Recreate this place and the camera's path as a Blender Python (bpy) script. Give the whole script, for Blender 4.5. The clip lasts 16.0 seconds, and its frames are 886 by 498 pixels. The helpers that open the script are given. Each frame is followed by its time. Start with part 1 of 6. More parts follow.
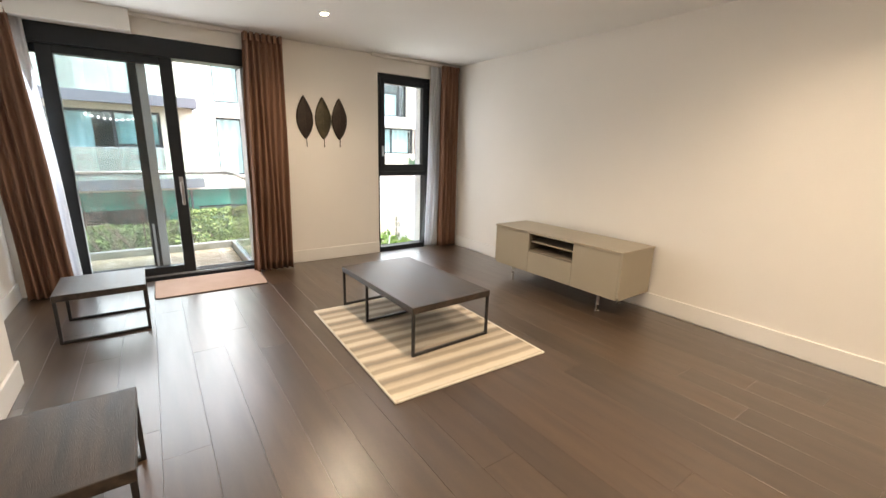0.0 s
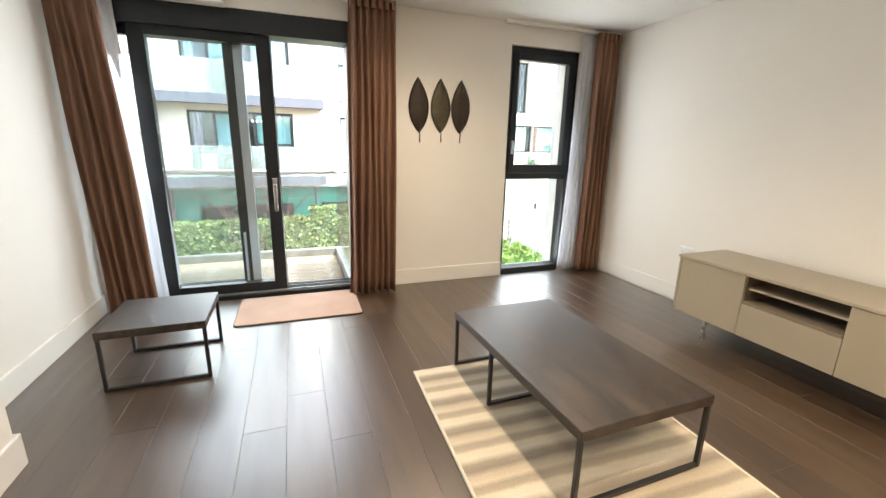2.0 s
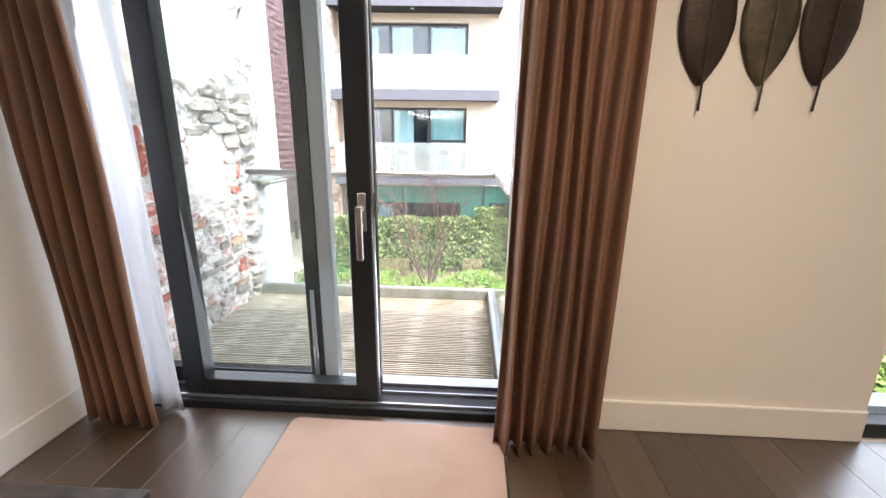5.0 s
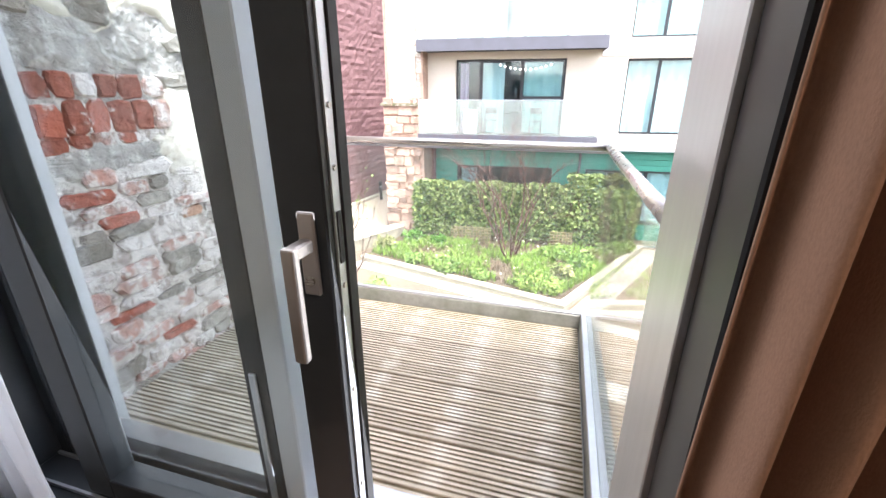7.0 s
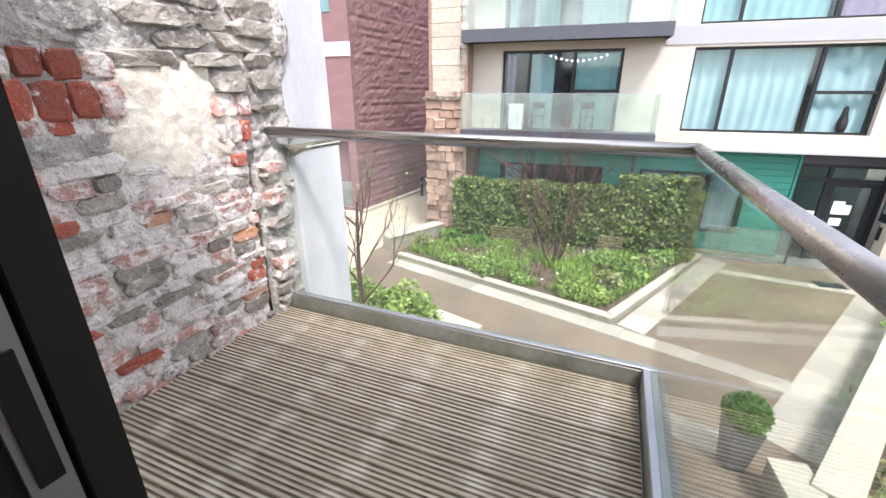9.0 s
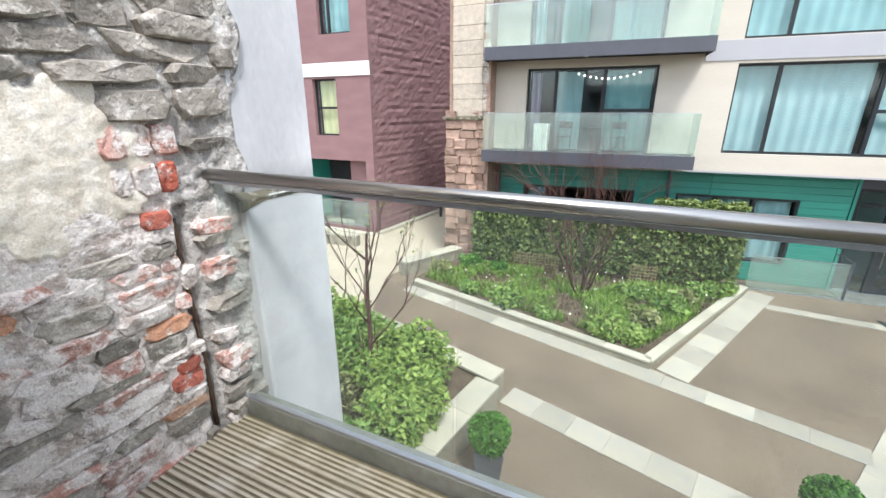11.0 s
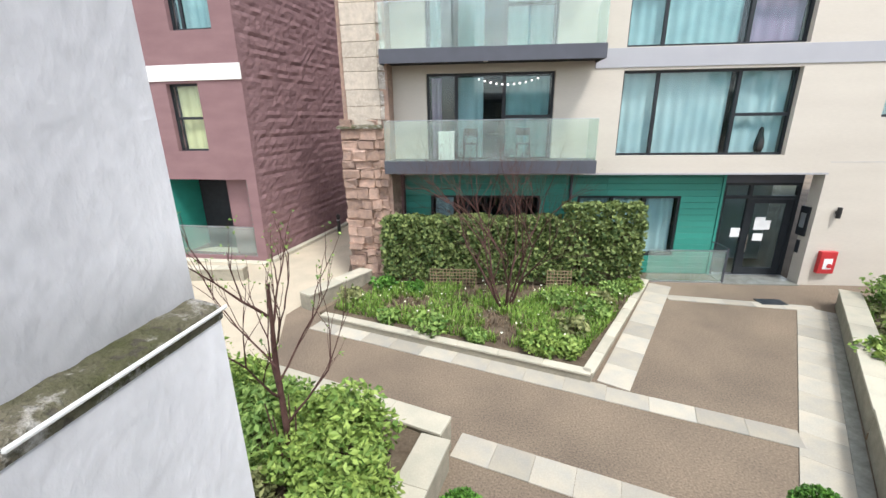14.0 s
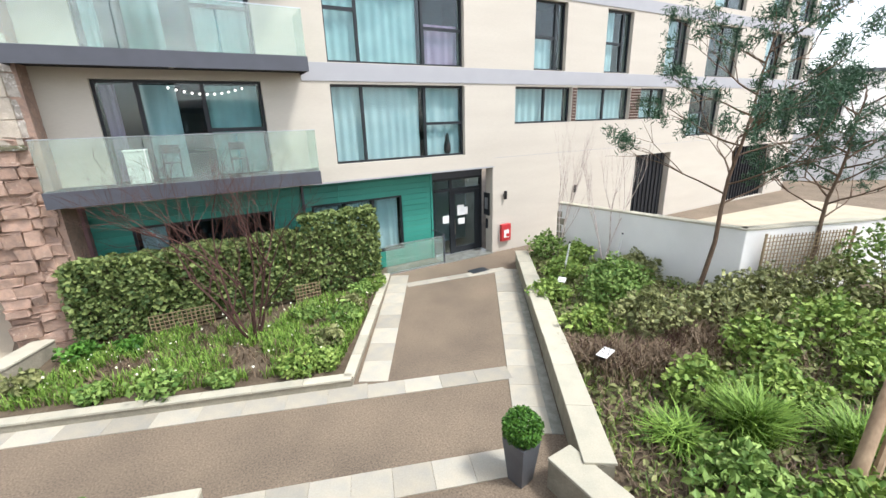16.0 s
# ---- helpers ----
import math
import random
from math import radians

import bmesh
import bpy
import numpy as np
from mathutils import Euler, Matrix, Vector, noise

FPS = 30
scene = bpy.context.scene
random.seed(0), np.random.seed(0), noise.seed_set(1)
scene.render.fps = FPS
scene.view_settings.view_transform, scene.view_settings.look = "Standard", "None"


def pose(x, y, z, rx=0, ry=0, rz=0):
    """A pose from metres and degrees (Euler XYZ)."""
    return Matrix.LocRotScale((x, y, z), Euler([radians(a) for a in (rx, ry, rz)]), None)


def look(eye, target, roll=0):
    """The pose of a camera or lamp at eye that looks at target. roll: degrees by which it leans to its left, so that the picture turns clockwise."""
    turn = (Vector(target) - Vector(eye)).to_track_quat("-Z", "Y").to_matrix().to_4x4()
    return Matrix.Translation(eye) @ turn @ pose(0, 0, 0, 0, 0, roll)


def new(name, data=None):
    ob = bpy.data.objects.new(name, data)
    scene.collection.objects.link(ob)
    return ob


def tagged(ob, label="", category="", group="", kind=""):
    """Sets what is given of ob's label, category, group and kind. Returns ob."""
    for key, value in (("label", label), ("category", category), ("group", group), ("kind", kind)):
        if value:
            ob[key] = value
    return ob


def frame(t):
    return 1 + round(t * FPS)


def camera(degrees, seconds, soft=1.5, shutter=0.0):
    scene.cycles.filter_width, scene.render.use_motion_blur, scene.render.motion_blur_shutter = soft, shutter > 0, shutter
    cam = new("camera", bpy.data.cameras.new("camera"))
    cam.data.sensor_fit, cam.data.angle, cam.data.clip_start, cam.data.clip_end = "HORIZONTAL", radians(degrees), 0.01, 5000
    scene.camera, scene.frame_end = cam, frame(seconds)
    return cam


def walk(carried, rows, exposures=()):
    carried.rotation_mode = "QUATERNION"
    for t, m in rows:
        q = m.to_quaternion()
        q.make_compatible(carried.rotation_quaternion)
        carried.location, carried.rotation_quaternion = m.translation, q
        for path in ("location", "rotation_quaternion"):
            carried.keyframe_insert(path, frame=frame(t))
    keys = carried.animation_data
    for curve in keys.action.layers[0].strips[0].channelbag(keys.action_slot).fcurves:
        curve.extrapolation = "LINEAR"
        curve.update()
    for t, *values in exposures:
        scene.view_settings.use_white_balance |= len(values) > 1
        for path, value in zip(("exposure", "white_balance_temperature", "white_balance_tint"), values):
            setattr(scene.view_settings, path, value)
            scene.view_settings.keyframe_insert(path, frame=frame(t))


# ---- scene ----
cam = camera(94.2, 16.0)
EXPOSURES = [(0, 3.45, 6650, 13), (0.5, 3.55, 6600, 12), (1.5, 3.7, 6500, 10), (3, 3.8, 6400, 9), (4, 3.55, 6500, 13), (6.5, 3.25, 6500, 19), (7.0, 3.15, 6450, 18), (7.5, 2.9, 6350, 18),
             (8.5, 2.3, 6400, 17), (9, 2.05, 6400, 16), (11.5, 1.68, 6200, 9), (13, 1.52, 6250, 10), (14.5, 1.48, 6350, 10), (16, 1.56, 6350, 10)]
PATH = [
    (0, (0.441, 0.404, 1.342), (1.561, 1.994, 0.872), 1.5),
    (0.5, (0.568, 0.661, 1.334), (1.592, 2.312, 0.860), 1.4),
    (1, (0.642, 0.933, 1.346), (1.560, 2.644, 0.865), 1.4),
    (1.5, (0.741, 1.224, 1.331), (1.530, 2.997, 0.845), 1.3),
    (2, (0.821, 1.520, 1.307), (1.483, 3.344, 0.820), 1.2),
    (2.5, (0.895, 1.907, 1.299), (1.434, 3.770, 0.809), 1.2),
    (3, (0.953, 2.265, 1.284), (1.360, 4.160, 0.792), 1.2),
    (3.5, (1.000, 2.583, 1.277), (1.270, 4.505, 0.795), 0.9),
    (4, (1.066, 2.933, 1.261), (1.208, 4.869, 0.780), 0.9),
    (6.5, (1.123, 4.430, 1.198), (0.676, 6.274, 0.565), -0.0),
    (7, (1.095, 4.654, 1.203), (0.580, 6.458, 0.512), 0.1),
    (7.5, (1.092, 4.865, 1.192), (0.518, 6.640, 0.471), 0.0),
    (8, (1.083, 5.038, 1.176), (0.458, 6.794, 0.451), -0.0),
    (8.5, (1.066, 5.132, 1.162), (0.394, 6.872, 0.440), 0.0),
    (9, (1.035, 5.206, 1.155), (0.331, 6.937, 0.444), 0.1),
    (11.5, (0.554, 6.160, 1.188), (-0.251, 7.880, 0.559), 0.0),
    (12, (0.335, 6.327, 1.171), (-0.454, 8.054, 0.541), 0.1),
    (12.5, (0.050, 6.655, 1.182), (-0.686, 8.405, 0.555), 0.1),
    (13, (-0.124, 6.875, 1.158), (-0.778, 8.662, 0.544), -0.3),
    (13.5, (-0.166, 6.935, 1.158), (-0.698, 8.764, 0.549), -0.5),
    (14, (-0.191, 6.990, 1.158), (-0.506, 8.871, 0.556), -0.8),
    (14.5, (-0.165, 6.990, 1.185), (-0.167, 8.898, 0.584), -1.2),
    (15, (-0.089, 6.980, 1.257), (0.225, 8.860, 0.651), -1.4),
    (15.5, (0.073, 6.990, 1.296), (0.661, 8.803, 0.690), -1.7),
    (16, (0.197, 6.990, 1.297), (1.005, 8.718, 0.696), -1.7),
]
walk(cam, [(t, look(eye, target, roll)) for t, eye, target, roll in PATH], EXPOSURES)

# ---- light ----
world = bpy.data.worlds.new("overcast_sky")
scene.world = world
world.use_nodes = True
wn = world.node_tree
sky = wn.nodes.new("ShaderNodeTexSky")
sky.sky_type = "NISHITA"
sky.sun_disc = False
sky.sun_elevation, sky.sun_rotation = radians(58), radians(160)
sky.dust_density, sky.air_density = 1.5, 1.0
soften = wn.nodes.new("ShaderNodeHueSaturation")
soften.inputs["Saturation"].default_value = 0.4
wn.links.new(sky.outputs["Color"], soften.inputs["Color"])
wn.links.new(soften.outputs["Color"], wn.nodes["Background"].inputs["Color"])
wn.nodes["Background"].inputs["Strength"].default_value = 0.13

sun = new("sun", bpy.data.lights.new("sun", "SUN"))
sun.data.energy, sun.data.angle, sun.data.color = 1.3, radians(10), (1.0, 0.98, 0.95)
sun.matrix_world = look((0, 0, 0), (-0.34, 0.40, -0.85))


# added area lamps in balcony door and tall window, standing in for skylight
for wx, wz, ww, wh, watts in ((0.34, 1.10, 1.40, 2.0, 3.2), (3.19, 1.10, 0.66, 2.0, 1.5)):
    daylight = bpy.data.lights.new("daylight_fill", "AREA")
    daylight.shape, daylight.size, daylight.size_y, daylight.energy, daylight.color = "RECTANGLE", ww, wh, watts, (0.90, 0.96, 1.0)
    new("daylight_fill", daylight).matrix_world = look((wx, 5.25, wz), (wx, 4.0, wz - 0.15))

# ---- materials ----
def material(name, a, b=None, scale=6.0, rough=0.6, spread=0.1, bump=0.0, bump_scale=40.0, metal=0.0, stretch=(1, 1, 1), fine=0.25, coords="Object", random_tint=0.0, coat=0.0):
    """A surface of two colours mixed by large and small noise, with fine relief."""
    m = bpy.data.materials.new(name)
    m.use_nodes = True
    nt = m.node_tree
    n, l = nt.nodes, nt.links
    bsdf = n["Principled BSDF"]
    tc = n.new("ShaderNodeTexCoord")
    mp = n.new("ShaderNodeMapping")
    mp.inputs["Scale"].default_value = stretch
    l.new(tc.outputs[coords], mp.inputs["Vector"])
    big = n.new("ShaderNodeTexNoise")
    big.inputs["Scale"].default_value, big.inputs["Detail"].default_value = scale, 5.0
    small = n.new("ShaderNodeTexNoise")
    small.inputs["Scale"].default_value, small.inputs["Detail"].default_value = bump_scale, 6.0
    l.new(mp.outputs[0], big.inputs["Vector"])
    l.new(mp.outputs[0], small.inputs["Vector"])
    ramp = n.new("ShaderNodeValToRGB")
    ramp.color_ramp.elements[0].position, ramp.color_ramp.elements[1].position = 0.32, 0.68
    ramp.color_ramp.elements[0].color = (*a, 1)
    ramp.color_ramp.elements[1].color = (*(b or [c * 0.85 for c in a]), 1)
    l.new(big.outputs["Fac"], ramp.inputs["Fac"])
    hsv = n.new("ShaderNodeHueSaturation")
    l.new(ramp.outputs["Color"], hsv.inputs["Color"])
    rng = n.new("ShaderNodeMapRange")
    rng.inputs["To Min"].default_value, rng.inputs["To Max"].default_value = 1 - fine, 1 + fine
    l.new(small.outputs["Fac"], rng.inputs["Value"])
    value = rng.outputs["Result"]
    if random_tint:
        info = n.new("ShaderNodeObjectInfo")
        r2 = n.new("ShaderNodeMapRange")
        r2.inputs["To Min"].default_value, r2.inputs["To Max"].default_value = 1 - random_tint, 1 + random_tint
        l.new(info.outputs["Random"], r2.inputs["Value"])
        mul = n.new("ShaderNodeMath")
        mul.operation = "MULTIPLY"
        l.new(value, mul.inputs[0])
        l.new(r2.outputs["Result"], mul.inputs[1])
        value = mul.outputs["Value"]
    l.new(value, hsv.inputs["Value"])
    l.new(hsv.outputs["Color"], bsdf.inputs["Base Color"])
    rr = n.new("ShaderNodeMapRange")
    rr.inputs["To Min"].default_value, rr.inputs["To Max"].default_value = max(0.02, rough - spread), min(1, rough + spread)
    l.new(big.outputs["Fac"], rr.inputs["Value"])
    l.new(rr.outputs["Result"], bsdf.inputs["Roughness"])
    bsdf.inputs["Metallic"].default_value = metal
    if rough > 0.6:
        bsdf.inputs["Specular IOR Level"].default_value = 0.2
    bsdf.inputs["Coat Weight"].default_value = coat
    if bump:
        bp = n.new("ShaderNodeBump")
        bp.inputs["Strength"].default_value, bp.inputs["Distance"].default_value = min(1, bump), 0.01 * max(1, bump)
        l.new(small.outputs["Fac"], bp.inputs["Height"])
        l.new(bp.outputs["Normal"], bsdf.inputs["Normal"])
    return m


def leaf_material(name, a, b, rough=0.55):
    """Leaves: a different green for each leaf."""
    m = bpy.data.materials.new(name)
    m.use_nodes = True
    n, l = m.node_tree.nodes, m.node_tree.links
    geo = n.new("ShaderNodeNewGeometry")
    ramp = n.new("ShaderNodeValToRGB")
    ramp.color_ramp.elements[0].color, ramp.color_ramp.elements[1].color = (*a, 1), (*b, 1)
    l.new(geo.outputs["Random Per Island"], ramp.inputs["Fac"])
    l.new(ramp.outputs["Color"], n["Principled BSDF"].inputs["Base Color"])
    n["Principled BSDF"].inputs["Roughness"].default_value = rough
    n["Principled BSDF"].inputs["Specular IOR Level"].default_value = 0.25
    return m


def glass_material(name, tint, gloss=1.0, haze=0.0):
    """A thin pane: clear with mirror gloss at its surface."""
    m = bpy.data.materials.new(name)
    m.use_nodes = True
    n, l = m.node_tree.nodes, m.node_tree.links
    n.remove(n["Principled BSDF"])
    clear, shine, mix, fr = n.new("ShaderNodeBsdfTransparent"), n.new("ShaderNodeBsdfGlossy"), n.new("ShaderNodeMixShader"), n.new("ShaderNodeLayerWeight")
    clear.inputs["Color"].default_value = (*tint, 1)
    shine.inputs["Roughness"].default_value = 0.03
    power = n.new("ShaderNodeMath")
    power.operation = "POWER"
    power.inputs[1].default_value = 4.0
    l.new(fr.outputs["Facing"], power.inputs[0])
    mul = n.new("ShaderNodeMath")
    mul.operation = "MULTIPLY_ADD"
    mul.inputs[1].default_value, mul.inputs[2].default_value = 0.6 * gloss, 0.03 * gloss
    l.new(power.outputs["Value"], mul.inputs[0])
    l.new(mul.outputs["Value"], mix.inputs["Fac"])
    l.new(clear.outputs[0], mix.inputs[1])
    l.new(shine.outputs[0], mix.inputs[2])
    out = mix.outputs[0]
    if haze:
        # A pale noise-mottled veil paints the pane's haze in.
        veil, mix2 = n.new("ShaderNodeBsdfDiffuse"), n.new("ShaderNodeMixShader")
        veil.inputs["Color"].default_value = (0.7, 0.78, 0.75, 1)
        noise_tex = n.new("ShaderNodeTexNoise")
        noise_tex.inputs["Scale"].default_value = 2.5
        rg = n.new("ShaderNodeMapRange")
        rg.inputs["From Min"].default_value, rg.inputs["From Max"].default_value = 0.3, 0.7
        rg.inputs["To Min"].default_value, rg.inputs["To Max"].default_value = haze * 0.5, haze * 1.4
        l.new(noise_tex.outputs["Fac"], rg.inputs["Value"])
        l.new(rg.outputs["Result"], mix2.inputs["Fac"])
        l.new(out, mix2.inputs[1])
        l.new(veil.outputs[0], mix2.inputs[2])
        out = mix2.outputs[0]
    l.new(out, n["Material Output"].inputs["Surface"])
    return m


def glow_material(name, colour, strength):
    m = bpy.data.materials.new(name)
    m.use_nodes = True
    b = m.node_tree.nodes["Principled BSDF"]
    b.inputs["Emission Color"].default_value, b.inputs["Emission Strength"].default_value = (*colour, 1), strength
    return m


def striped_material(name):
    """A flat-woven rug: soft stripes in cream, sand and grey across its length."""
    m = material(name, (0.5, 0.43, 0.33), rough=0.95, bump=0.6, bump_scale=220)
    n, l = m.node_tree.nodes, m.node_tree.links
    tc = n.new("ShaderNodeTexCoord")
    sep = n.new("ShaderNodeSeparateXYZ")
    l.new(tc.outputs["Object"], sep.inputs[0])
    wob = n.new("ShaderNodeTexNoise")
    wob.inputs["Scale"].default_value = 9
    l.new(tc.outputs["Object"], wob.inputs["Vector"])
    add = n.new("ShaderNodeMath")
    add.operation = "MULTIPLY_ADD"
    add.inputs[1].default_value = 0.02
    l.new(wob.outputs["Fac"], add.inputs[0])
    l.new(sep.outputs["Y"], add.inputs[2])
    sc = n.new("ShaderNodeMath")
    sc.operation = "MULTIPLY"
    sc.inputs[1].default_value = 1 / 0.235
    l.new(add.outputs[0], sc.inputs[0])
    fr = n.new("ShaderNodeMath")
    fr.operation = "FRACT"
    l.new(sc.outputs[0], fr.inputs[0])
    ramp = n.new("ShaderNodeValToRGB")
    e = ramp.color_ramp.elements
    e[0].position, e[0].color = 0.0, (0.62, 0.57, 0.48, 1)
    e[1].position, e[1].color = 1.0, (0.62, 0.56, 0.44, 1)
    for p, c in ((0.16, (0.62, 0.55, 0.43, 1)), (0.24, (0.4, 0.34, 0.26, 1)), (0.36, (0.36, 0.31, 0.24, 1)), (0.46, (0.55, 0.48, 0.37, 1)), (0.6, (0.47, 0.4, 0.31, 1)), (0.72, (0.27, 0.235, 0.19, 1)), (0.86, (0.33, 0.28, 0.22, 1))):
        x = e.new(p)
        x.color = c
    l.new(fr.outputs[0], ramp.inputs["Fac"])
    hsv = [k for k in n if k.type == "HUE_SAT"][0]
    l.new(ramp.outputs["Color"], hsv.inputs["Color"])
    return m


WALL = material("wall_paint", (0.80, 0.77, 0.72), (0.78, 0.75, 0.70), 1.5, 0.7, 0.05, 0.08, 160, fine=0.015)
CEIL = material("ceiling_paint", (0.78, 0.77, 0.74), (0.76, 0.75, 0.72), 1.5, 0.8, 0.05, 0.05, 160, fine=0.01)
TRIM = material("trim_gloss_paint", (0.80, 0.78, 0.74), (0.77, 0.75, 0.71), 2, 0.35, 0.08, fine=0.015)
OAK = material("smoked_oak", (0.070, 0.042, 0.023), (0.042, 0.025, 0.014), 2.2, 0.38, 0.12, 0.06, 60, stretch=(7, 0.7, 7), fine=0.4, random_tint=0.25, coat=1.0)
OAK.node_tree.nodes["Principled BSDF"].inputs["Coat IOR"].default_value = 1.55
OAK.node_tree.nodes["Principled BSDF"].inputs["Coat Roughness"].default_value = 0.30
FRAME = material("dark_grey_aluminium", (0.014, 0.017, 0.02), (0.02, 0.023, 0.027), 5, 0.38, 0.08, fine=0.1)
ALU = material("silver_aluminium", (0.55, 0.57, 0.6), (0.48, 0.5, 0.53), 4, 0.38, 0.1, metal=0.9, fine=0.08, stretch=(1, 1, 0.1))
NICKEL = material("satin_nickel", (0.33, 0.30, 0.28), (0.27, 0.245, 0.23), 5, 0.35, 0.08, metal=0.9, fine=0.06)
# Silver profile as daylight shows it: its lit blue-grey is put into colour.
DAYLITALU = material("daylit_silver_aluminium", (0.48, 0.51, 0.56), (0.43, 0.46, 0.50), 4, 0.4, 0.08, metal=0.2, fine=0.05, stretch=(1, 1, 0.1))
STEEL = material("brushed_steel", (0.55, 0.53, 0.50), (0.45, 0.43, 0.41), 5, 0.28, 0.08, 0.05, 120, metal=1.0, stretch=(0.15, 4, 4), fine=0.12)
FLASH = material("weathered_zinc_flashing", (0.36, 0.36, 0.33), (0.25, 0.26, 0.22), 5, 0.45, 0.15, 0.1, 30, metal=0.5)
FRAME.node_tree.nodes["Principled BSDF"].inputs["Specular IOR Level"].default_value = 0.3
RUBBER = material("black_seal", (0.01, 0.01, 0.01), rough=0.6)
CURTAIN = material("brown_curtain_cloth", (0.225, 0.125, 0.083), (0.17, 0.095, 0.062), 3, 0.85, 0.08, 0.12, 420, stretch=(1, 1, 0.5), fine=0.18)
SHEER = material("white_lining_cloth", (0.86, 0.86, 0.88), (0.80, 0.82, 0.85), 2, 0.9, 0.05, 0.2, 260, fine=0.04)
through_light, half = SHEER.node_tree.nodes.new("ShaderNodeBsdfTranslucent"), SHEER.node_tree.nodes.new("ShaderNodeMixShader")
through_light.inputs["Color"].default_value, half.inputs["Fac"].default_value = (0.82, 0.84, 0.88, 1), 0.6
SHEER.node_tree.links.new(SHEER.node_tree.nodes["Principled BSDF"].outputs[0], half.inputs[1])
SHEER.node_tree.links.new(through_light.outputs[0], half.inputs[2])
SHEER.node_tree.links.new(half.outputs[0], SHEER.node_tree.nodes["Material Output"].inputs["Surface"])
CAB = material("greige_lacquer", (0.36, 0.315, 0.235), (0.34, 0.295, 0.22), 2, 0.42, 0.06, fine=0.02)
CABIN = material("greige_inside", (0.2, 0.165, 0.12), rough=0.6, fine=0.03)
BLACKWOOD = material("black_brown_oak", (0.011, 0.008, 0.006), (0.060, 0.041, 0.029), 3, 0.36, 0.12, 0.3, 70, stretch=(9, 0.8, 9), fine=0.5)
BLACKMETAL = material("black_steel", (0.012, 0.011, 0.011), (0.02, 0.018, 0.017), 9, 0.45, 0.1, fine=0.1)
RUG = striped_material("striped_rug")
RUGEDGE = material("rug_binding", (0.66, 0.62, 0.53), rough=0.95, bump=0.4, bump_scale=300)
MAT = material("dusty_pink_mat", (0.44, 0.31, 0.245), (0.40, 0.28, 0.22), 6, 0.95, 0.03, 0.4, 350, fine=0.12)
MATEDGE = material("mat_rubber_edge", (0.05, 0.04, 0.035), rough=0.8)
LEAFMETAL = material("dark_bronze", (0.028, 0.018, 0.013), (0.045, 0.03, 0.02), 8, 0.5, 0.1, 0.3, 60, metal=0.35, fine=0.4)
LEAFMETAL2 = material("aged_brass_green", (0.10, 0.082, 0.045), (0.06, 0.05, 0.03), 10, 0.48, 0.1, 0.3, 60, metal=0.45, fine=0.4)
WHITEPLASTIC = material("white_plastic", (0.8, 0.8, 0.78), rough=0.35, fine=0.01)
GLOW = glow_material("lamp_glow", (1.0, 0.83, 0.6), 40.0)
GLASS = glass_material("window_glass", (0.925, 0.96, 0.965), 1.0, 0.014)
RAILGLASS = glass_material("balustrade_glass", (0.945, 0.975, 0.965), 1.2, 0.024)
FARGLASS = glass_material("far_glass", (0.71, 0.82, 0.83), 1.5)
FARBALGLASS = glass_material("far_balustrade_glass", (0.86, 0.93, 0.88), 1.5, 0.12)
DECK = material("weathered_deck", (0.72, 0.64, 0.52), (0.50, 0.43, 0.32), 5, 0.75, 0.12, 0.5, 70, stretch=(1, 9, 9), fine=0.35, random_tint=0.12)
DECKDIRT = material("dirty_deck_groove", (0.34, 0.285, 0.205), (0.21, 0.175, 0.12), 9, 0.95, 0.03, fine=0.4)


def bleached(m, pitch, first, middle, colour):
    """Pale worn spots over the joists, one to a board at even steps."""
    n, l = m.node_tree.nodes, m.node_tree.links

    def calc(op, a, b):
        k = n.new("ShaderNodeMath")
        k.operation = op
        for i, v in enumerate((a, b)):
            if isinstance(v, float):
                k.inputs[i].default_value = v
            else:
                l.new(v, k.inputs[i])
        return k.outputs[0]

    tc, sep, wob = n.new("ShaderNodeTexCoord"), n.new("ShaderNodeSeparateXYZ"), n.new("ShaderNodeTexNoise")
    l.new(tc.outputs["Object"], sep.inputs[0])
    wob.inputs["Scale"].default_value = 14
    l.new(n.new("ShaderNodeNewGeometry").outputs["Position"], wob.inputs["Vector"])
    along = calc("SUBTRACT", calc("FRACT", calc("DIVIDE", calc("SUBTRACT", sep.outputs["X"], first - pitch / 2), pitch), 0.0), 0.5)
    along = calc("MULTIPLY", along, pitch / 1.3)
    across = calc("SUBTRACT", sep.outputs["Y"], middle)
    far_off = calc("SQRT", calc("ADD", calc("MULTIPLY", along, along), calc("MULTIPLY", across, across)), 0.0)
    far_off = calc("ADD", far_off, calc("MULTIPLY", calc("SUBTRACT", wob.outputs["Fac"], 0.5), 0.09))
    rg, mix = n.new("ShaderNodeMapRange"), n.new("ShaderNodeMixRGB")
    rg.inputs["From Min"].default_value, rg.inputs["From Max"].default_value = 0.015, 0.055
    rg.inputs["To Min"].default_value, rg.inputs["To Max"].default_value = 0.75, 0.0
    l.new(far_off, rg.inputs["Value"])
    l.new(rg.outputs["Result"], mix.inputs["Fac"])
    hsv = [k for k in n if k.type == "HUE_SAT"][0]
    l.new(hsv.outputs["Color"], mix.inputs["Color1"])
    mix.inputs["Color2"].default_value = (*colour, 1)
    l.new(mix.outputs["Color"], n["Principled BSDF"].inputs["Base Color"])



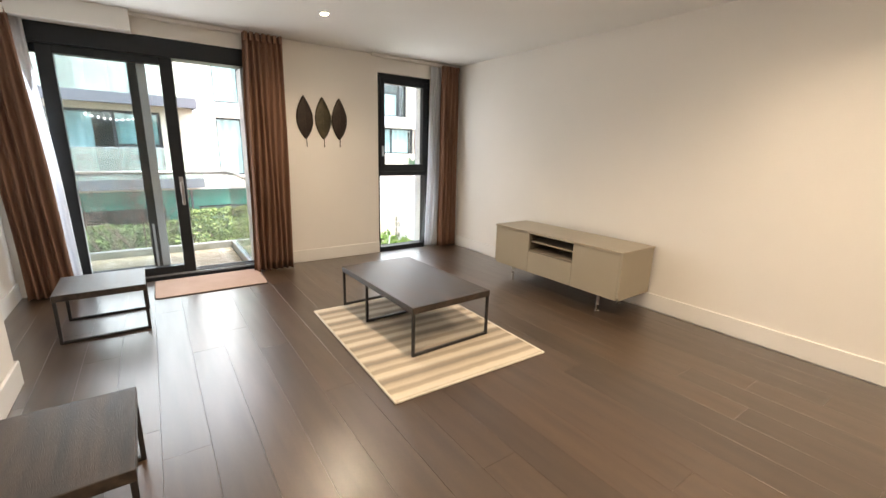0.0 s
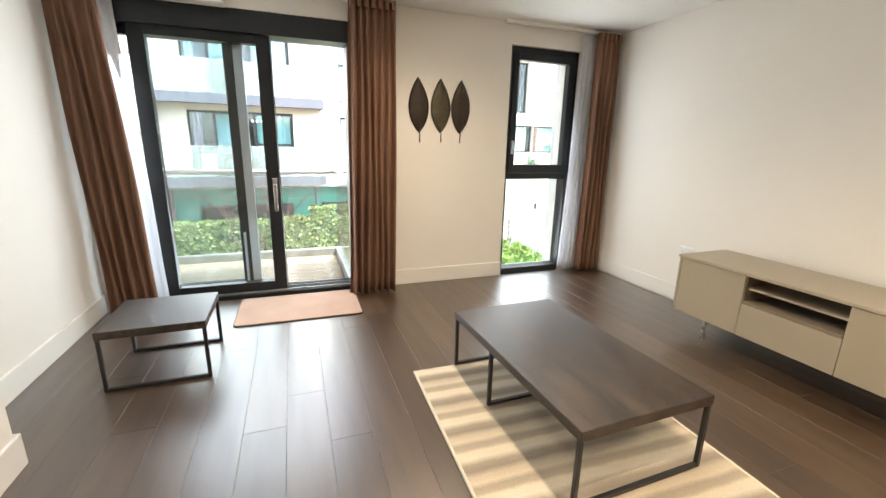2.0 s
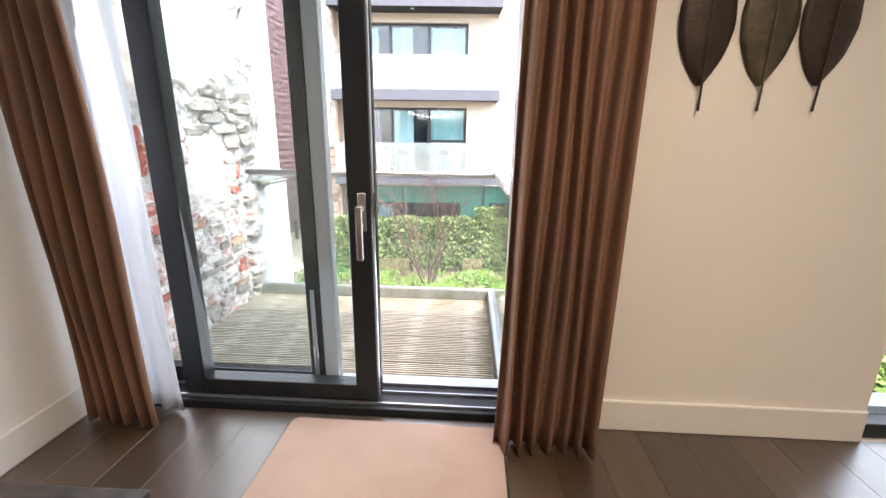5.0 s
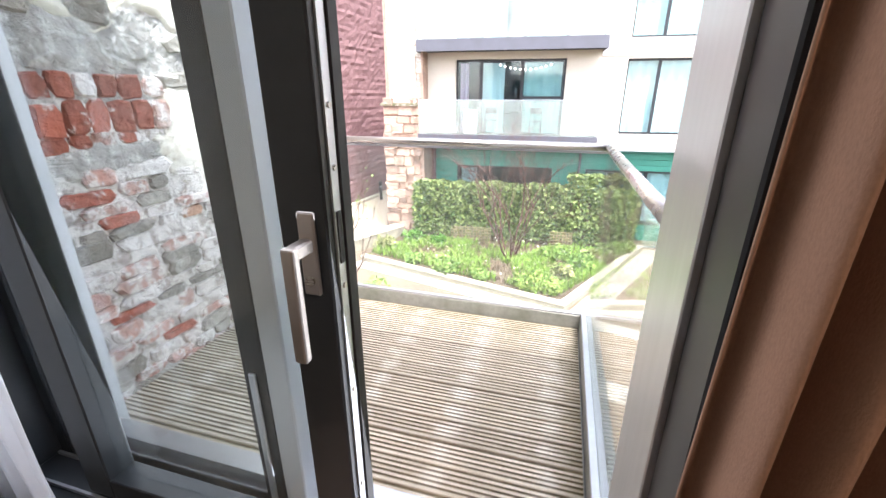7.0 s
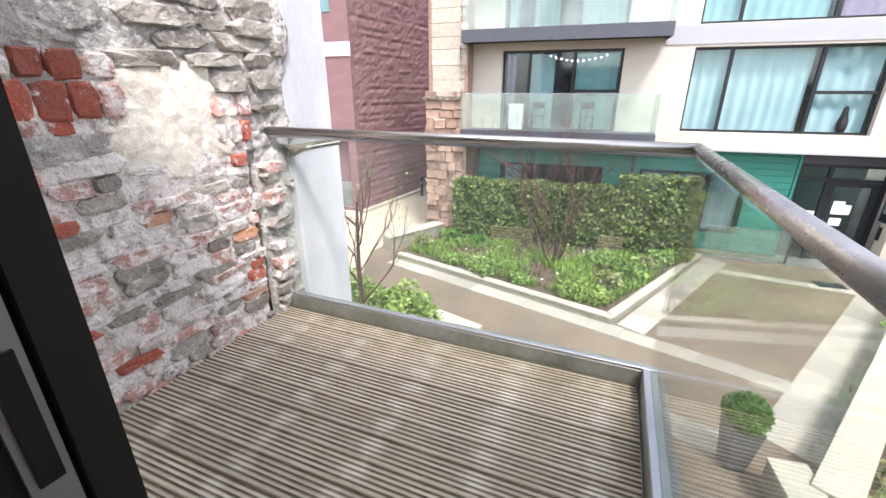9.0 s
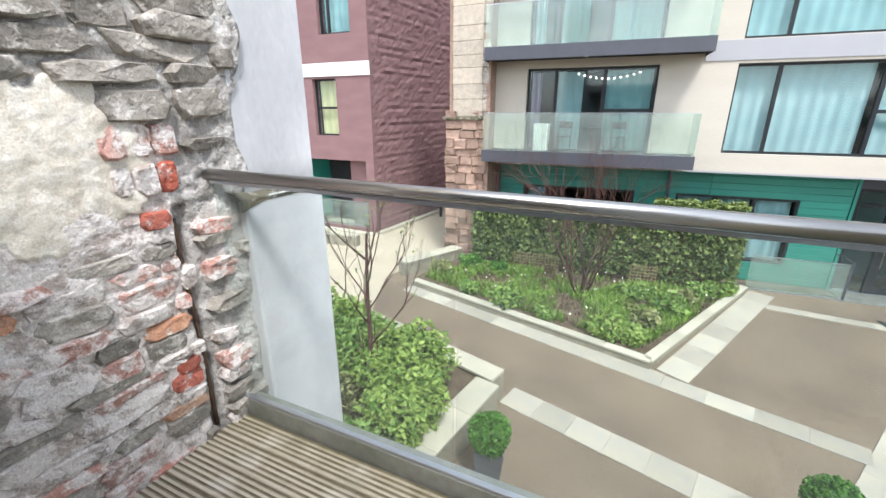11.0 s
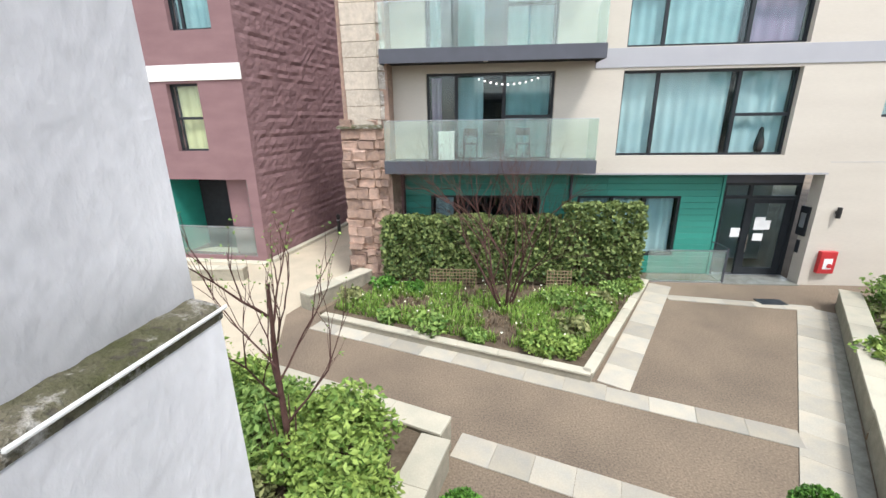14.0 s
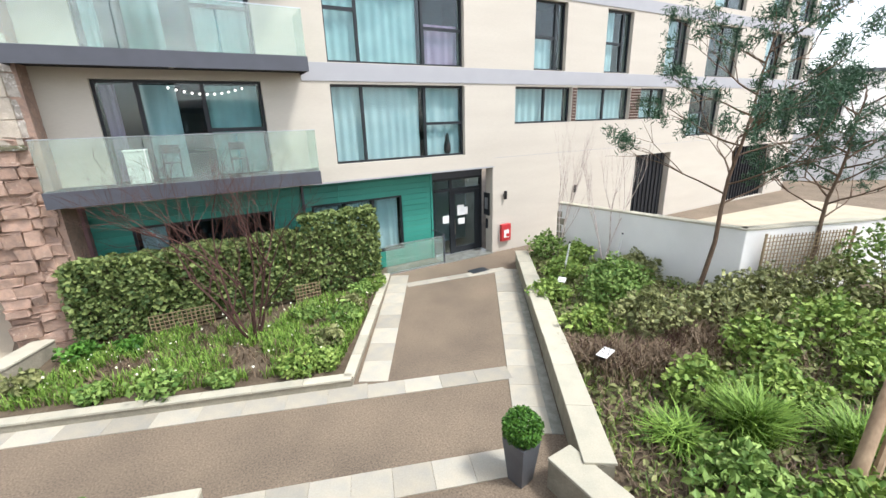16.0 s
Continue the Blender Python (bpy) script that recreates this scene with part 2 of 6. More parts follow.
def mossy_edges(m):
    """Algae that has spread over the boards beside the balustrade's channels."""
    n, l = m.node_tree.nodes, m.node_tree.links
    geo, sep, noise_tex = n.new("ShaderNodeNewGeometry"), n.new("ShaderNodeSeparateXYZ"), n.new("ShaderNodeTexNoise")
    l.new(geo.outputs["Position"], sep.inputs[0])
    l.new(geo.outputs["Position"], noise_tex.inputs["Vector"])
    noise_tex.inputs["Scale"].default_value, noise_tex.inputs["Detail"].default_value = 9, 6
    near = []
    for axis, lo, hi in (("Y", 6.72, 7.04), ("X", 1.12, 1.31)):
        k = n.new("ShaderNodeMapRange")
        k.inputs["From Min"].default_value, k.inputs["From Max"].default_value = lo, hi
        l.new(sep.outputs[axis], k.inputs["Value"])
        near.append(k.outputs["Result"])
    most, wide, mix = n.new("ShaderNodeMath"), n.new("ShaderNodeMath"), n.new("ShaderNodeMixRGB")
    most.operation, wide.operation = "MAXIMUM", "MULTIPLY"
    l.new(near[0], most.inputs[0])
    l.new(near[1], most.inputs[1])
    l.new(most.outputs[0], wide.inputs[0])
    l.new(noise_tex.outputs["Fac"], wide.inputs[1])
    l.new(wide.outputs[0], mix.inputs["Fac"])
    base = n["Principled BSDF"].inputs["Base Color"]
    l.new(base.links[0].from_socket, mix.inputs["Color1"])
    mix.inputs["Color2"].default_value = (0.075, 0.07, 0.02, 1)
    l.new(mix.outputs["Color"], base)


bleached(DECK, 0.42, 0.25, 0.06, (0.84, 0.78, 0.67))
bleached(DECKDIRT, 0.42, 0.25, 0.06, (0.48, 0.43, 0.35))
mossy_edges(DECK)
mossy_edges(DECKDIRT)


def masonry(name, a, b, lime, edge, tint=0.0, pits=0.33, relief=1.0):
    """Old walling: a mottled stone under a broken coat of limewash, pitted and rough. edge: the higher, the less lime is left."""
    m = bpy.data.materials.new(name)
    m.use_nodes = True
    n, l = m.node_tree.nodes, m.node_tree.links
    bsdf, geo = n["Principled BSDF"], n.new("ShaderNodeNewGeometry")

    def grain(scale, detail, rough):
        k = n.new("ShaderNodeTexNoise")
        k.inputs["Scale"].default_value, k.inputs["Detail"].default_value, k.inputs["Roughness"].default_value = scale, detail, rough
        l.new(geo.outputs["Position"], k.inputs["Vector"])
        return k.outputs["Fac"]

    def spread(v, lo, hi, to_lo, to_hi):
        k = n.new("ShaderNodeMapRange")
        for key, val in (("From Min", lo), ("From Max", hi), ("To Min", to_lo), ("To Max", to_hi)):
            k.inputs[key].default_value = val
        l.new(v, k.inputs["Value"])
        return k.outputs["Result"]

    def blend(fac, one, two):
        k = n.new("ShaderNodeMixRGB")
        l.new(fac, k.inputs["Fac"])
        for key, val in (("Color1", one), ("Color2", two)):
            if isinstance(val, tuple):
                k.inputs[key].default_value = (*val, 1)
            else:
                l.new(val, k.inputs[key])
        return k.outputs["Color"]

    broad, coat, pit, sand = grain(6, 5, 0.6), grain(13, 8, 0.72), grain(38, 4, 0.6), grain(160, 3, 0.6)
    body = blend(spread(broad, 0.35, 0.65, 0, 1), a, b)
    if tint:
        hsv, info = n.new("ShaderNodeHueSaturation"), n.new("ShaderNodeObjectInfo")
        l.new(spread(info.outputs["Random"], 0, 1, 1 - tint, 1 + tint), hsv.inputs["Value"])
        l.new(body, hsv.inputs["Color"])
        body = hsv.outputs["Color"]
    body = blend(spread(coat, edge - 0.035, edge + 0.05, 0, 0.92), body, lime)
    # Pits are darkened as well, shade of the crevices put into colour.
    body = blend(spread(pit, pits - 0.05, pits, 0.75, 0), body, (0.07, 0.06, 0.05))
    grit = n.new("ShaderNodeHueSaturation")
    l.new(spread(sand, 0.3, 0.7, 0.82, 1.15), grit.inputs["Value"])
    l.new(body, grit.inputs["Color"])
    l.new(grit.outputs["Color"], bsdf.inputs["Base Color"])
    bsdf.inputs["Roughness"].default_value = 0.93
    bsdf.inputs["Specular IOR Level"].default_value = 0.25
    add, bump = n.new("ShaderNodeMath"), n.new("ShaderNodeBump")
    add.operation = "MULTIPLY_ADD"
    add.inputs[1].default_value = 0.5
    l.new(spread(pit, pits - 0.08, 0.62, 0, 1), add.inputs[0])
    l.new(coat, add.inputs[2])
    bump.inputs["Strength"].default_value, bump.inputs["Distance"].default_value = relief, 0.013
    l.new(add.outputs[0], bump.inputs["Height"])
    l.new(bump.outputs["Normal"], bsdf.inputs["Normal"])
    return m


LIMEWHITE = (0.85, 0.78, 0.735)
MORTAR = masonry("lime_mortar", (0.60, 0.51, 0.45), (0.34, 0.285, 0.245), LIMEWHITE, 0.45, pits=0.34)
GREYMORTAR = masonry("grey_mortar_smear", (0.52, 0.485, 0.45), (0.35, 0.325, 0.30), (0.70, 0.66, 0.62), 0.53, pits=0.36)
PLASTER = masonry("old_cream_plaster", (0.80, 0.72, 0.60), (0.66, 0.58, 0.48), (0.86, 0.80, 0.70), 0.50, pits=0.27, relief=0.45)
STONE = masonry("grey_rubble_stone", (0.46, 0.415, 0.36), (0.27, 0.243, 0.21), (0.68, 0.63, 0.57), 0.57, 0.25)
LIMED = masonry("limewashed_stone", (0.54, 0.45, 0.40), (0.37, 0.31, 0.28), LIMEWHITE, 0.45, 0.2)
PINKBRICK = masonry("limed_pink_brick", (0.56, 0.26, 0.20), (0.55, 0.38, 0.33), LIMEWHITE, 0.49, 0.2)
REDBRICK = masonry("red_brick", (0.50, 0.125, 0.075), (0.36, 0.13, 0.10), LIMEWHITE, 0.60, 0.25)
ORANGEBRICK = masonry("orange_brick", (0.60, 0.27, 0.15), (0.55, 0.36, 0.26), LIMEWHITE, 0.56, 0.2)
RENDERED = material("white_render", (0.78, 0.77, 0.78), (0.55, 0.545, 0.56), 2.2, 0.9, 0.05, 0.4, 40, stretch=(1, 1, 0.6), fine=0.10)
MOSS = masonry("mossy_ledge", (0.055, 0.062, 0.018), (0.17, 0.15, 0.11), (0.42, 0.40, 0.36), 0.57, pits=0.42)
RUST = material("rusty_brown", (0.22, 0.13, 0.08), (0.12, 0.085, 0.065), 12, 0.9, 0.05, 0.8, 50, fine=0.4)


# ---- building blocks ----
def part(name, bm, mat, parent=None, label="", at=None, smooth=False):
    """Links a bmesh as one mesh object, under a thing or under a part."""
    me = bpy.data.meshes.new(name)
    bm.to_mesh(me)
    bm.free()
    me.materials.append(mat)
    if smooth:
        me.shade_smooth()
    ob = new(name, me)
    if parent is not None:
        ob.parent = parent
    if at is not None:
        ob.matrix_basis = at
    if label:
        ob["label"] = label
    return ob


def piece(name, me, parent, at=None):
    ob = new(name, me)
    ob.parent = parent
    if at is not None:
        ob.matrix_basis = at
    return ob


def thing(name, m, label, category, group="", kind=""):
    ob = new(name)
    ob.empty_display_size = 0.1
    ob.matrix_basis = m
    return tagged(ob, label, category, group, kind)


def box(bm, x0, x1, y0, y1, z0, z1, bevel=0.0, seg=1):
    r = bmesh.ops.create_cube(bm, size=1.0)
    vs = r["verts"]
    for v in vs:
        v.co = ((x0 + x1) / 2 + v.co.x * (x1 - x0), (y0 + y1) / 2 + v.co.y * (y1 - y0), (z0 + z1) / 2 + v.co.z * (z1 - z0))
    if bevel:
        es = list({e for v in vs for e in v.link_edges})
        bmesh.ops.bevel(bm, geom=es, offset=bevel, segments=seg, affect="EDGES", profile=0.5)
    return bm


def bx(x0, x1, y0, y1, z0, z1, bevel=0.0, seg=1):
    return box(bmesh.new(), x0, x1, y0, y1, z0, z1, bevel, seg)


def tube_into(bm, pts, radii, sides=6, cap=True):
    """A tapered tube along points."""
    rings = []
    for i, p in enumerate(pts):
        d = Vector(pts[min(i + 1, len(pts) - 1)]) - Vector(pts[max(i - 1, 0)])
        d.normalize()
        u = d.orthogonal().normalized() if abs(d.z) > 0.95 else d.cross(Vector((0, 0, 1))).normalized()
        w = d.cross(u)
        rings.append([bm.verts.new(Vector(p) + radii[i] * (math.cos(a) * u + math.sin(a) * w)) for a in [2 * math.pi * k / sides for k in range(sides)]])
    for a, b in zip(rings, rings[1:]):
        for k in range(sides):
            bm.faces.new((a[k], a[(k + 1) % sides], b[(k + 1) % sides], b[k]))
    if cap:
        bm.faces.new(rings[0][::-1])
        bm.faces.new(rings[-1])
    return bm


def pipe(pts, r, sides=12):
    return tube_into(bmesh.new(), pts, [r] * len(pts), sides)


def prism(poly, z0, z1, bevel=0.0):
    """An upright block on a many-cornered plan, corners anticlockwise."""
    bm = bmesh.new()
    lo = [bm.verts.new((x, y, z0)) for x, y in poly]
    hi = [bm.verts.new((x, y, z1)) for x, y in poly]
    bm.faces.new(lo[::-1])
    bm.faces.new(hi)
    k = len(poly)
    for i in range(k):
        bm.faces.new((lo[i], lo[(i + 1) % k], hi[(i + 1) % k], hi[i]))
    if bevel:
        bmesh.ops.bevel(bm, geom=[e for e in bm.edges if all(v.co.z > z1 - 1e-4 for v in e.verts)], offset=bevel, segments=1, affect="EDGES")
    return bm


def pierced(u0, u1, z0, z1, thick, holes):
    """A wall along local x from u0 to u1, its face at y=0 and its back at y=thick, with openings (a, b, c, d) that go through it."""
    us = sorted({u0, u1, *[h[0] for h in holes], *[h[1] for h in holes]})
    zs = sorted({z0, z1, *[h[2] for h in holes], *[h[3] for h in holes]})
    us, zs = [u for u in us if u0 <= u <= u1], [z for z in zs if z0 <= z <= z1]
    bm = bmesh.new()

    def quad(*co):
        bm.faces.new([bm.verts.new(c) for c in co])

    for a, b in zip(us, us[1:]):
        for c, d in zip(zs, zs[1:]):
            if any(h[0] < (a + b) / 2 < h[1] and h[2] < (c + d) / 2 < h[3] for h in holes):
                continue
            quad((a, 0, c), (b, 0, c), (b, 0, d), (a, 0, d))
            quad((b, thick, c), (a, thick, c), (a, thick, d), (b, thick, d))
    for a, b, c, d in [(u0, u1, z0, z1), *holes]:
        inner = (a, b, c, d) != (u0, u1, z0, z1)
        a, b, c, d = max(a, u0), min(b, u1), max(c, z0), min(d, z1)
        sides = [((a, 0, c), (a, 0, d), (a, thick, d), (a, thick, c)), ((b, 0, d), (b, 0, c), (b, thick, c), (b, thick, d)), ((a, 0, d), (b, 0, d), (b, thick, d), (a, thick, d)), ((b, 0, c), (a, 0, c), (a, thick, c), (b, thick, c))]
        for s in sides:
            quad(*(s if inner else s[::-1]))
    bmesh.ops.remove_doubles(bm, verts=bm.verts, dist=1e-5)
    bmesh.ops.recalc_face_normals(bm, faces=bm.faces)
    return bm


def raw_mesh(name, verts, faces, mat, parent=None, kind="", label="", smooth=False):
    me = bpy.data.meshes.new(name)
    me.from_pydata(verts, [], faces)
    me.materials.append(mat)
    if smooth:
        me.shade_smooth()
    ob = new(name, me)
    if parent is not None:
        ob.parent = parent
    return tagged(ob, label, "", "", kind)


rnd = np.random.default_rng(7)


def leaf_mesh(centres, size, flat=0.0, long=1.6):
    """Verts and faces of folded leaves at the given places, turned at random; flat: how level they lie."""
    n = len(centres)
    d = rnd.normal(size=(n, 3))
    d[:, 2] *= 1 - flat
    d /= np.linalg.norm(d, axis=1, keepdims=True) + 1e-9
    e = rnd.normal(size=(n, 3))
    w = np.cross(d, e)
    w /= np.linalg.norm(w, axis=1, keepdims=True) + 1e-9
    up = np.cross(d, w)
    s = size * rnd.uniform(0.6, 1.3, (n, 1))
    c = np.asarray(centres)
    tip, base = c + d * s * long / 2, c - d * s * long / 2
    lft, rgt = c + w * s / 2 + up * s * 0.15, c - w * s / 2 + up * s * 0.15
    v = np.stack([base, lft, tip, rgt], 1).reshape(-1, 3)
    i = np.arange(n) * 4
    f = np.concatenate([np.stack([i, i + 1, i + 2], 1), np.stack([i, i + 2, i + 3], 1)])
    return v, f


def leaves(name, centres, size, mat, parent, flat=0.0, long=1.6):
    v, f = leaf_mesh(centres, size, flat, long)
    return raw_mesh(name, v.tolist(), f.tolist(), mat, parent)


def shell_points(n, c, r, inner=0.75, bumps=0.18, low=-1.0):
    """Points in an uneven shell round c."""
    d = rnd.normal(size=(n, 3))
    d /= np.linalg.norm(d, axis=1, keepdims=True)
    d = d[d[:, 2] > low]
    k = 1 + bumps * (np.sin(d[:, 0] * 5.1 + c[0]) + np.sin(d[:, 1] * 6.3 + c[1]) + np.sin(d[:, 2] * 5.7 + 2 * c[0])) / 2
    rad = k * rnd.uniform(inner, 1.03, len(d))
    return np.asarray(c) + d * np.asarray(r) * rad[:, None]


def blades(name, bases, height, lean, width, mat, parent=None, kind=""):
    """Arched grass blades, three joints each."""
    b = np.asarray(bases)
    n = len(b)
    a = rnd.uniform(0, 2 * np.pi, n)
    out = np.stack([np.cos(a), np.sin(a), 0 * a], 1)
    side = np.stack([-np.sin(a), np.cos(a), 0 * a], 1) * width / 2
    h = height * rnd.uniform(0.6, 1.2, (n, 1))
    le = lean * rnd.uniform(0.3, 1.3, (n, 1))
    z = np.array([[0, 0, 1.0]])
    p1, p2 = b + z * h * 0.6 + out * le * 0.35, b + z * h * 0.85 + out * le * 1.0
    v = np.stack([b - side, b + side, p1 - side * 0.9, p1 + side * 0.9, p2], 1).reshape(-1, 3)
    i = np.arange(n) * 5
    f = [[*q] for q in np.stack([i, i + 1, i + 3, i + 2], 1).tolist()] + np.stack([i + 2, i + 3, i + 4], 1).tolist()
    return raw_mesh(name, v.tolist(), f, mat, parent, kind)


def branching(bm, start, way, length, radius, depth, rng, spread=0.6, up=0.25, forks=3, tips=None, sides=5):
    """Limbs that fork and taper."""
    pts, radii = [Vector(start)], [radius]
    d = Vector(way).normalized()
    steps = 4
    for i in range(steps):
        d = (d + Vector(rng.normal(0, 0.09, 3)) + Vector((0, 0, up * 0.1))).normalized()
        pts.append(pts[-1] + d * length / steps)
        radii.append(radius * (1 - 0.55 * (i + 1) / steps))
    tube_into(bm, pts, radii, sides if depth > 0 else 4, cap=False)
    if depth <= 0:
        if tips is not None:
            tips.append((pts[-1], d))
        return
    for k in range(forks):
        at = pts[rng.integers(2, steps + 1)] if k else pts[-1]
        side = Vector(rng.normal(0, 1, 3))
        nd = (d + side.normalized() * spread + Vector((0, 0, up))).normalized()
        branching(bm, at, nd, length * rng.uniform(0.55, 0.8), radius * 0.5, depth - 1, rng, spread, up, forks, tips, sides)


# ---- living room ----
ZC = 2.42
part_floor = tagged(part("floor", bx(-0.62, 3.99, -2.0, 5.21, -0.25, -0.016), OAK), "smoked dark oak plank floor with a satin sheen", "floor", kind="structure")

DOOR = (-0.56, 1.36, -0.02, 2.26)
WIN = (2.80, 3.58, -0.02, 2.23)
wall_n = pierced(-0.9, 4.3, -0.3, ZC + 0.1, 0.36, [DOOR, WIN])
wall_north = tagged(part("wall_north", wall_n, WALL, at=pose(0, 5.215, 0)), "white painted wall with a balcony door and a tall window", "wall", kind="structure")
tagged(part("wall_east", bx(3.98, 4.3, -2.0, 5.215, -0.3, ZC + 0.1), WALL), "plain warm white painted wall", "wall", kind="structure")
tagged(part("wall_west", bx(-0.95, -0.615, 3.425, 5.215, -0.3, ZC + 0.1), WALL), "plain white painted wall", "wall", kind="structure")
tagged(part("wall_west_near", bx(-0.95, -0.30, -2.0, 3.425, -0.3, ZC + 0.1, 0.004), WALL), "white painted wall standing forward with a clean corner", "wall", kind="structure")
tagged(part("wall_south", bx(-0.95, 4.3, -2.2, -2.0, -0.3, ZC + 0.1), WALL), "plain white painted wall", "wall", kind="structure")
tagged(part("ceiling", bx(-0.95, 4.3, -2.2, 5.575, ZC, ZC + 0.25), CEIL), "flat white painted ceiling with a downlight", "ceiling", kind="structure")
tagged(part("ceiling_boxing", bx(-0.613, 0.43, 5.06, 5.212, 2.25, ZC - 0.001, 0.003), CEIL), "white boxed bulkhead above the balcony door", "boxing", kind="structure")

BB = 0.145


def skirting(name, x0, x1, y0, y1):
    bm = bx(x0, x1, y0, y1, 0.0, BB, 0.004)
    return tagged(part(name, bm, TRIM), "white painted square-edged skirting board", "baseboard", kind="structure")


skirting("baseboard_north", 1.36, 2.80, 5.198, 5.2148)
skirting("baseboard_north_end", 3.58, 3.962, 5.198, 5.2148)
skirting("baseboard_east", 3.963, 3.9795, -1.99, 5.196)
skirting("baseboard_west", -0.6145, -0.598, 3.43, 5.20)
skirting("baseboard_west_near", -0.2995, -0.283, -1.99, 3.44)
skirting("baseboard_return", -0.597, -0.284, 3.4255, 3.442)


# ---- balcony door ----
def framed(parent, name, x0, x1, z0, z1, y0, y1, w_l, w_r, w_b, w_t, mat, pane_y, glass, label=""):
    """A leaf: four profiles and a pane."""
    part("stile", bx(x0, x0 + w_l, y0, y1, z0, z1, 0.004), mat, parent)
    part("stile", bx(x1 - w_r, x1, y0, y1, z0, z1, 0.004), mat, parent)
    part("bottom_rail", bx(x0 + w_l, x1 - w_r, y0 + 0.001, y1 - 0.001, z0, z0 + w_b, 0.003), mat, parent)
    part("top_rail", bx(x0 + w_l, x1 - w_r, y0 + 0.001, y1 - 0.001, z1 - w_t, z1, 0.003), mat, parent)
    g = part("pane", bx(x0 + w_l, x1 - w_r, pane_y, pane_y + 0.006, z0 + w_b, z1 - w_t), glass, parent)
    g.visible_shadow = False
    return g


door_frame = thing("door_1", pose(0, 0, 0), "dark grey aluminium sliding balcony door, standing part open", "sliding door", kind="structure")
part("frame_head", bx(-0.56, 1.36, 5.225, 5.43, 2.10, 2.26, 0.004), FRAME, door_frame)
part("frame_jamb", bx(-0.56, -0.50, 5.226, 5.42, 0.03, 2.10, 0.004), FRAME, door_frame)
part("frame_jamb", bx(1.315, 1.36, 5.20, 5.322, 0.03, 2.10, 0.004), FRAME, door_frame)
part("frame_flange", bx(1.3605, 1.47, 5.198, 5.213, 0.03, 2.12, 0.002), FRAME, door_frame)
part("jamb_lining", bx(1.302, 1.36, 5.3225, 5.56, 0.0, 2.10, 0.003), ALU, door_frame, "silver jamb lining")
part("frame_sill", bx(-0.56, 1.36, 5.222, 5.43, -0.02, 0.03, 0.003), FRAME, door_frame)
for yy in (5.252, 5.346, 5.416):
    part("track", bx(-0.5, 1.31, yy, yy + 0.008, 0.03, 0.042), ALU, door_frame)
part("threshold_plate", bx(-0.5, 1.301, 5.4305, 5.57, -0.06, -0.005, 0.004), ALU, door_frame, "silver threshold plate")
fixed = new("fixed_leaf")
fixed.parent = door_frame
framed(fixed, "fixed", -0.50, 0.432, 0.03, 2.10, 5.358, 5.412, 0.05, 0.07, 0.09, 0.06, FRAME, 5.385, GLASS)
part("weather_strip", bx(0.4325, 0.50, 5.356, 5.414, 0.03, 2.10, 0.004), DAYLITALU, fixed, "silver edge profile")
part("slim_pull", bx(0.385, 0.405, 5.3475, 5.3575, 0.10, 0.55, 0.003), ALU, fixed, "slim silver pull")
leaf = new("sliding_leaf")
leaf.parent = door_frame
framed(leaf, "leaf", -0.225, 0.71, 0.045, 2.105, 5.262, 5.343, 0.105, 0.10, 0.075, 0.07, FRAME, 5.30, GLASS)
part("edge_strip", bx(0.71, 0.714, 5.284, 5.308, 0.06, 2.09), ALU, leaf, "silver lock strip on the leaf's edge")
for zz in (0.35, 0.62, 0.863, 1.088, 1.191, 1.62):
    bm = bmesh.new()
    bmesh.ops.create_cone(bm, cap_ends=True, segments=10, radius1=0.006, radius2=0.005, depth=0.003, matrix=pose(0.7155, 5.296, zz, 0, 90))
    part("screw", bm, STEEL, leaf)
part("edge_seal", bx(0.71, 0.718, 5.312, 5.341, 0.06, 2.09), RUBBER, leaf, "black seal on the leaf's edge")
part("lock_slot", bx(0.714, 0.7165, 5.289, 5.303, 0.91, 1.01), RUBBER, leaf, "dark lock slot")
part("handle_plate", bx(0.655, 0.689, 5.252, 5.262, 0.855, 1.015, 0.003), NICKEL, leaf, "satin nickel handle plate")
hb = bmesh.new()
box(hb, 0.661, 0.685, 5.20, 5.254, 0.942, 0.968, 0.004)
box(hb, 0.660, 0.686, 5.19, 5.21, 0.745, 0.968, 0.005, 2)
part("handle", hb, NICKEL, leaf, "satin nickel lever handle pointing down")
bm = bmesh.new()
bmesh.ops.create_cone(bm, cap_ends=True, segments=14, radius1=0.009, radius2=0.009, depth=0.008, matrix=pose(0.672, 5.25, 0.885, 90))
part("keyhole", bm, STEEL, leaf)

# ---- tall window ----
win = thing("window_1", pose(0, 0, 0), "tall dark grey aluminium window with an opening upper light", "window", kind="structure")
part("frame_jamb", bx(2.80, 2.845, 5.26, 5.40, 0.0, 2.23, 0.004), FRAME, win)
part("frame_jamb", bx(3.535, 3.58, 5.26, 5.40, 0.0, 2.23, 0.004), FRAME, win)
part("frame_head", bx(2.845, 3.535, 5.261, 5.40, 2.175, 2.23, 0.004), FRAME, win)
part("frame_sill", bx(2.845, 3.535, 5.255, 5.40, -0.02, 0.05, 0.004), FRAME, win)
part("transom", bx(2.845, 3.535, 5.262, 5.40, 0.99, 1.05, 0.004), FRAME, win)
g = part("pane", bx(2.845, 3.535, 5.33, 5.336, 0.05, 0.99), GLASS, win)
g.visible_shadow = False
sash = new("opening_light")
sash.parent = win
framed(sash, "sash", 2.848, 3.532, 1.052, 2.173, 5.245, 5.32, 0.062, 0.062, 0.085, 0.062, FRAME, 5.285, GLASS)
part("handle", bx(2.862, 2.882, 5.222, 5.245, 1.24, 1.37, 0.004), ALU, sash, "small silver window handle")
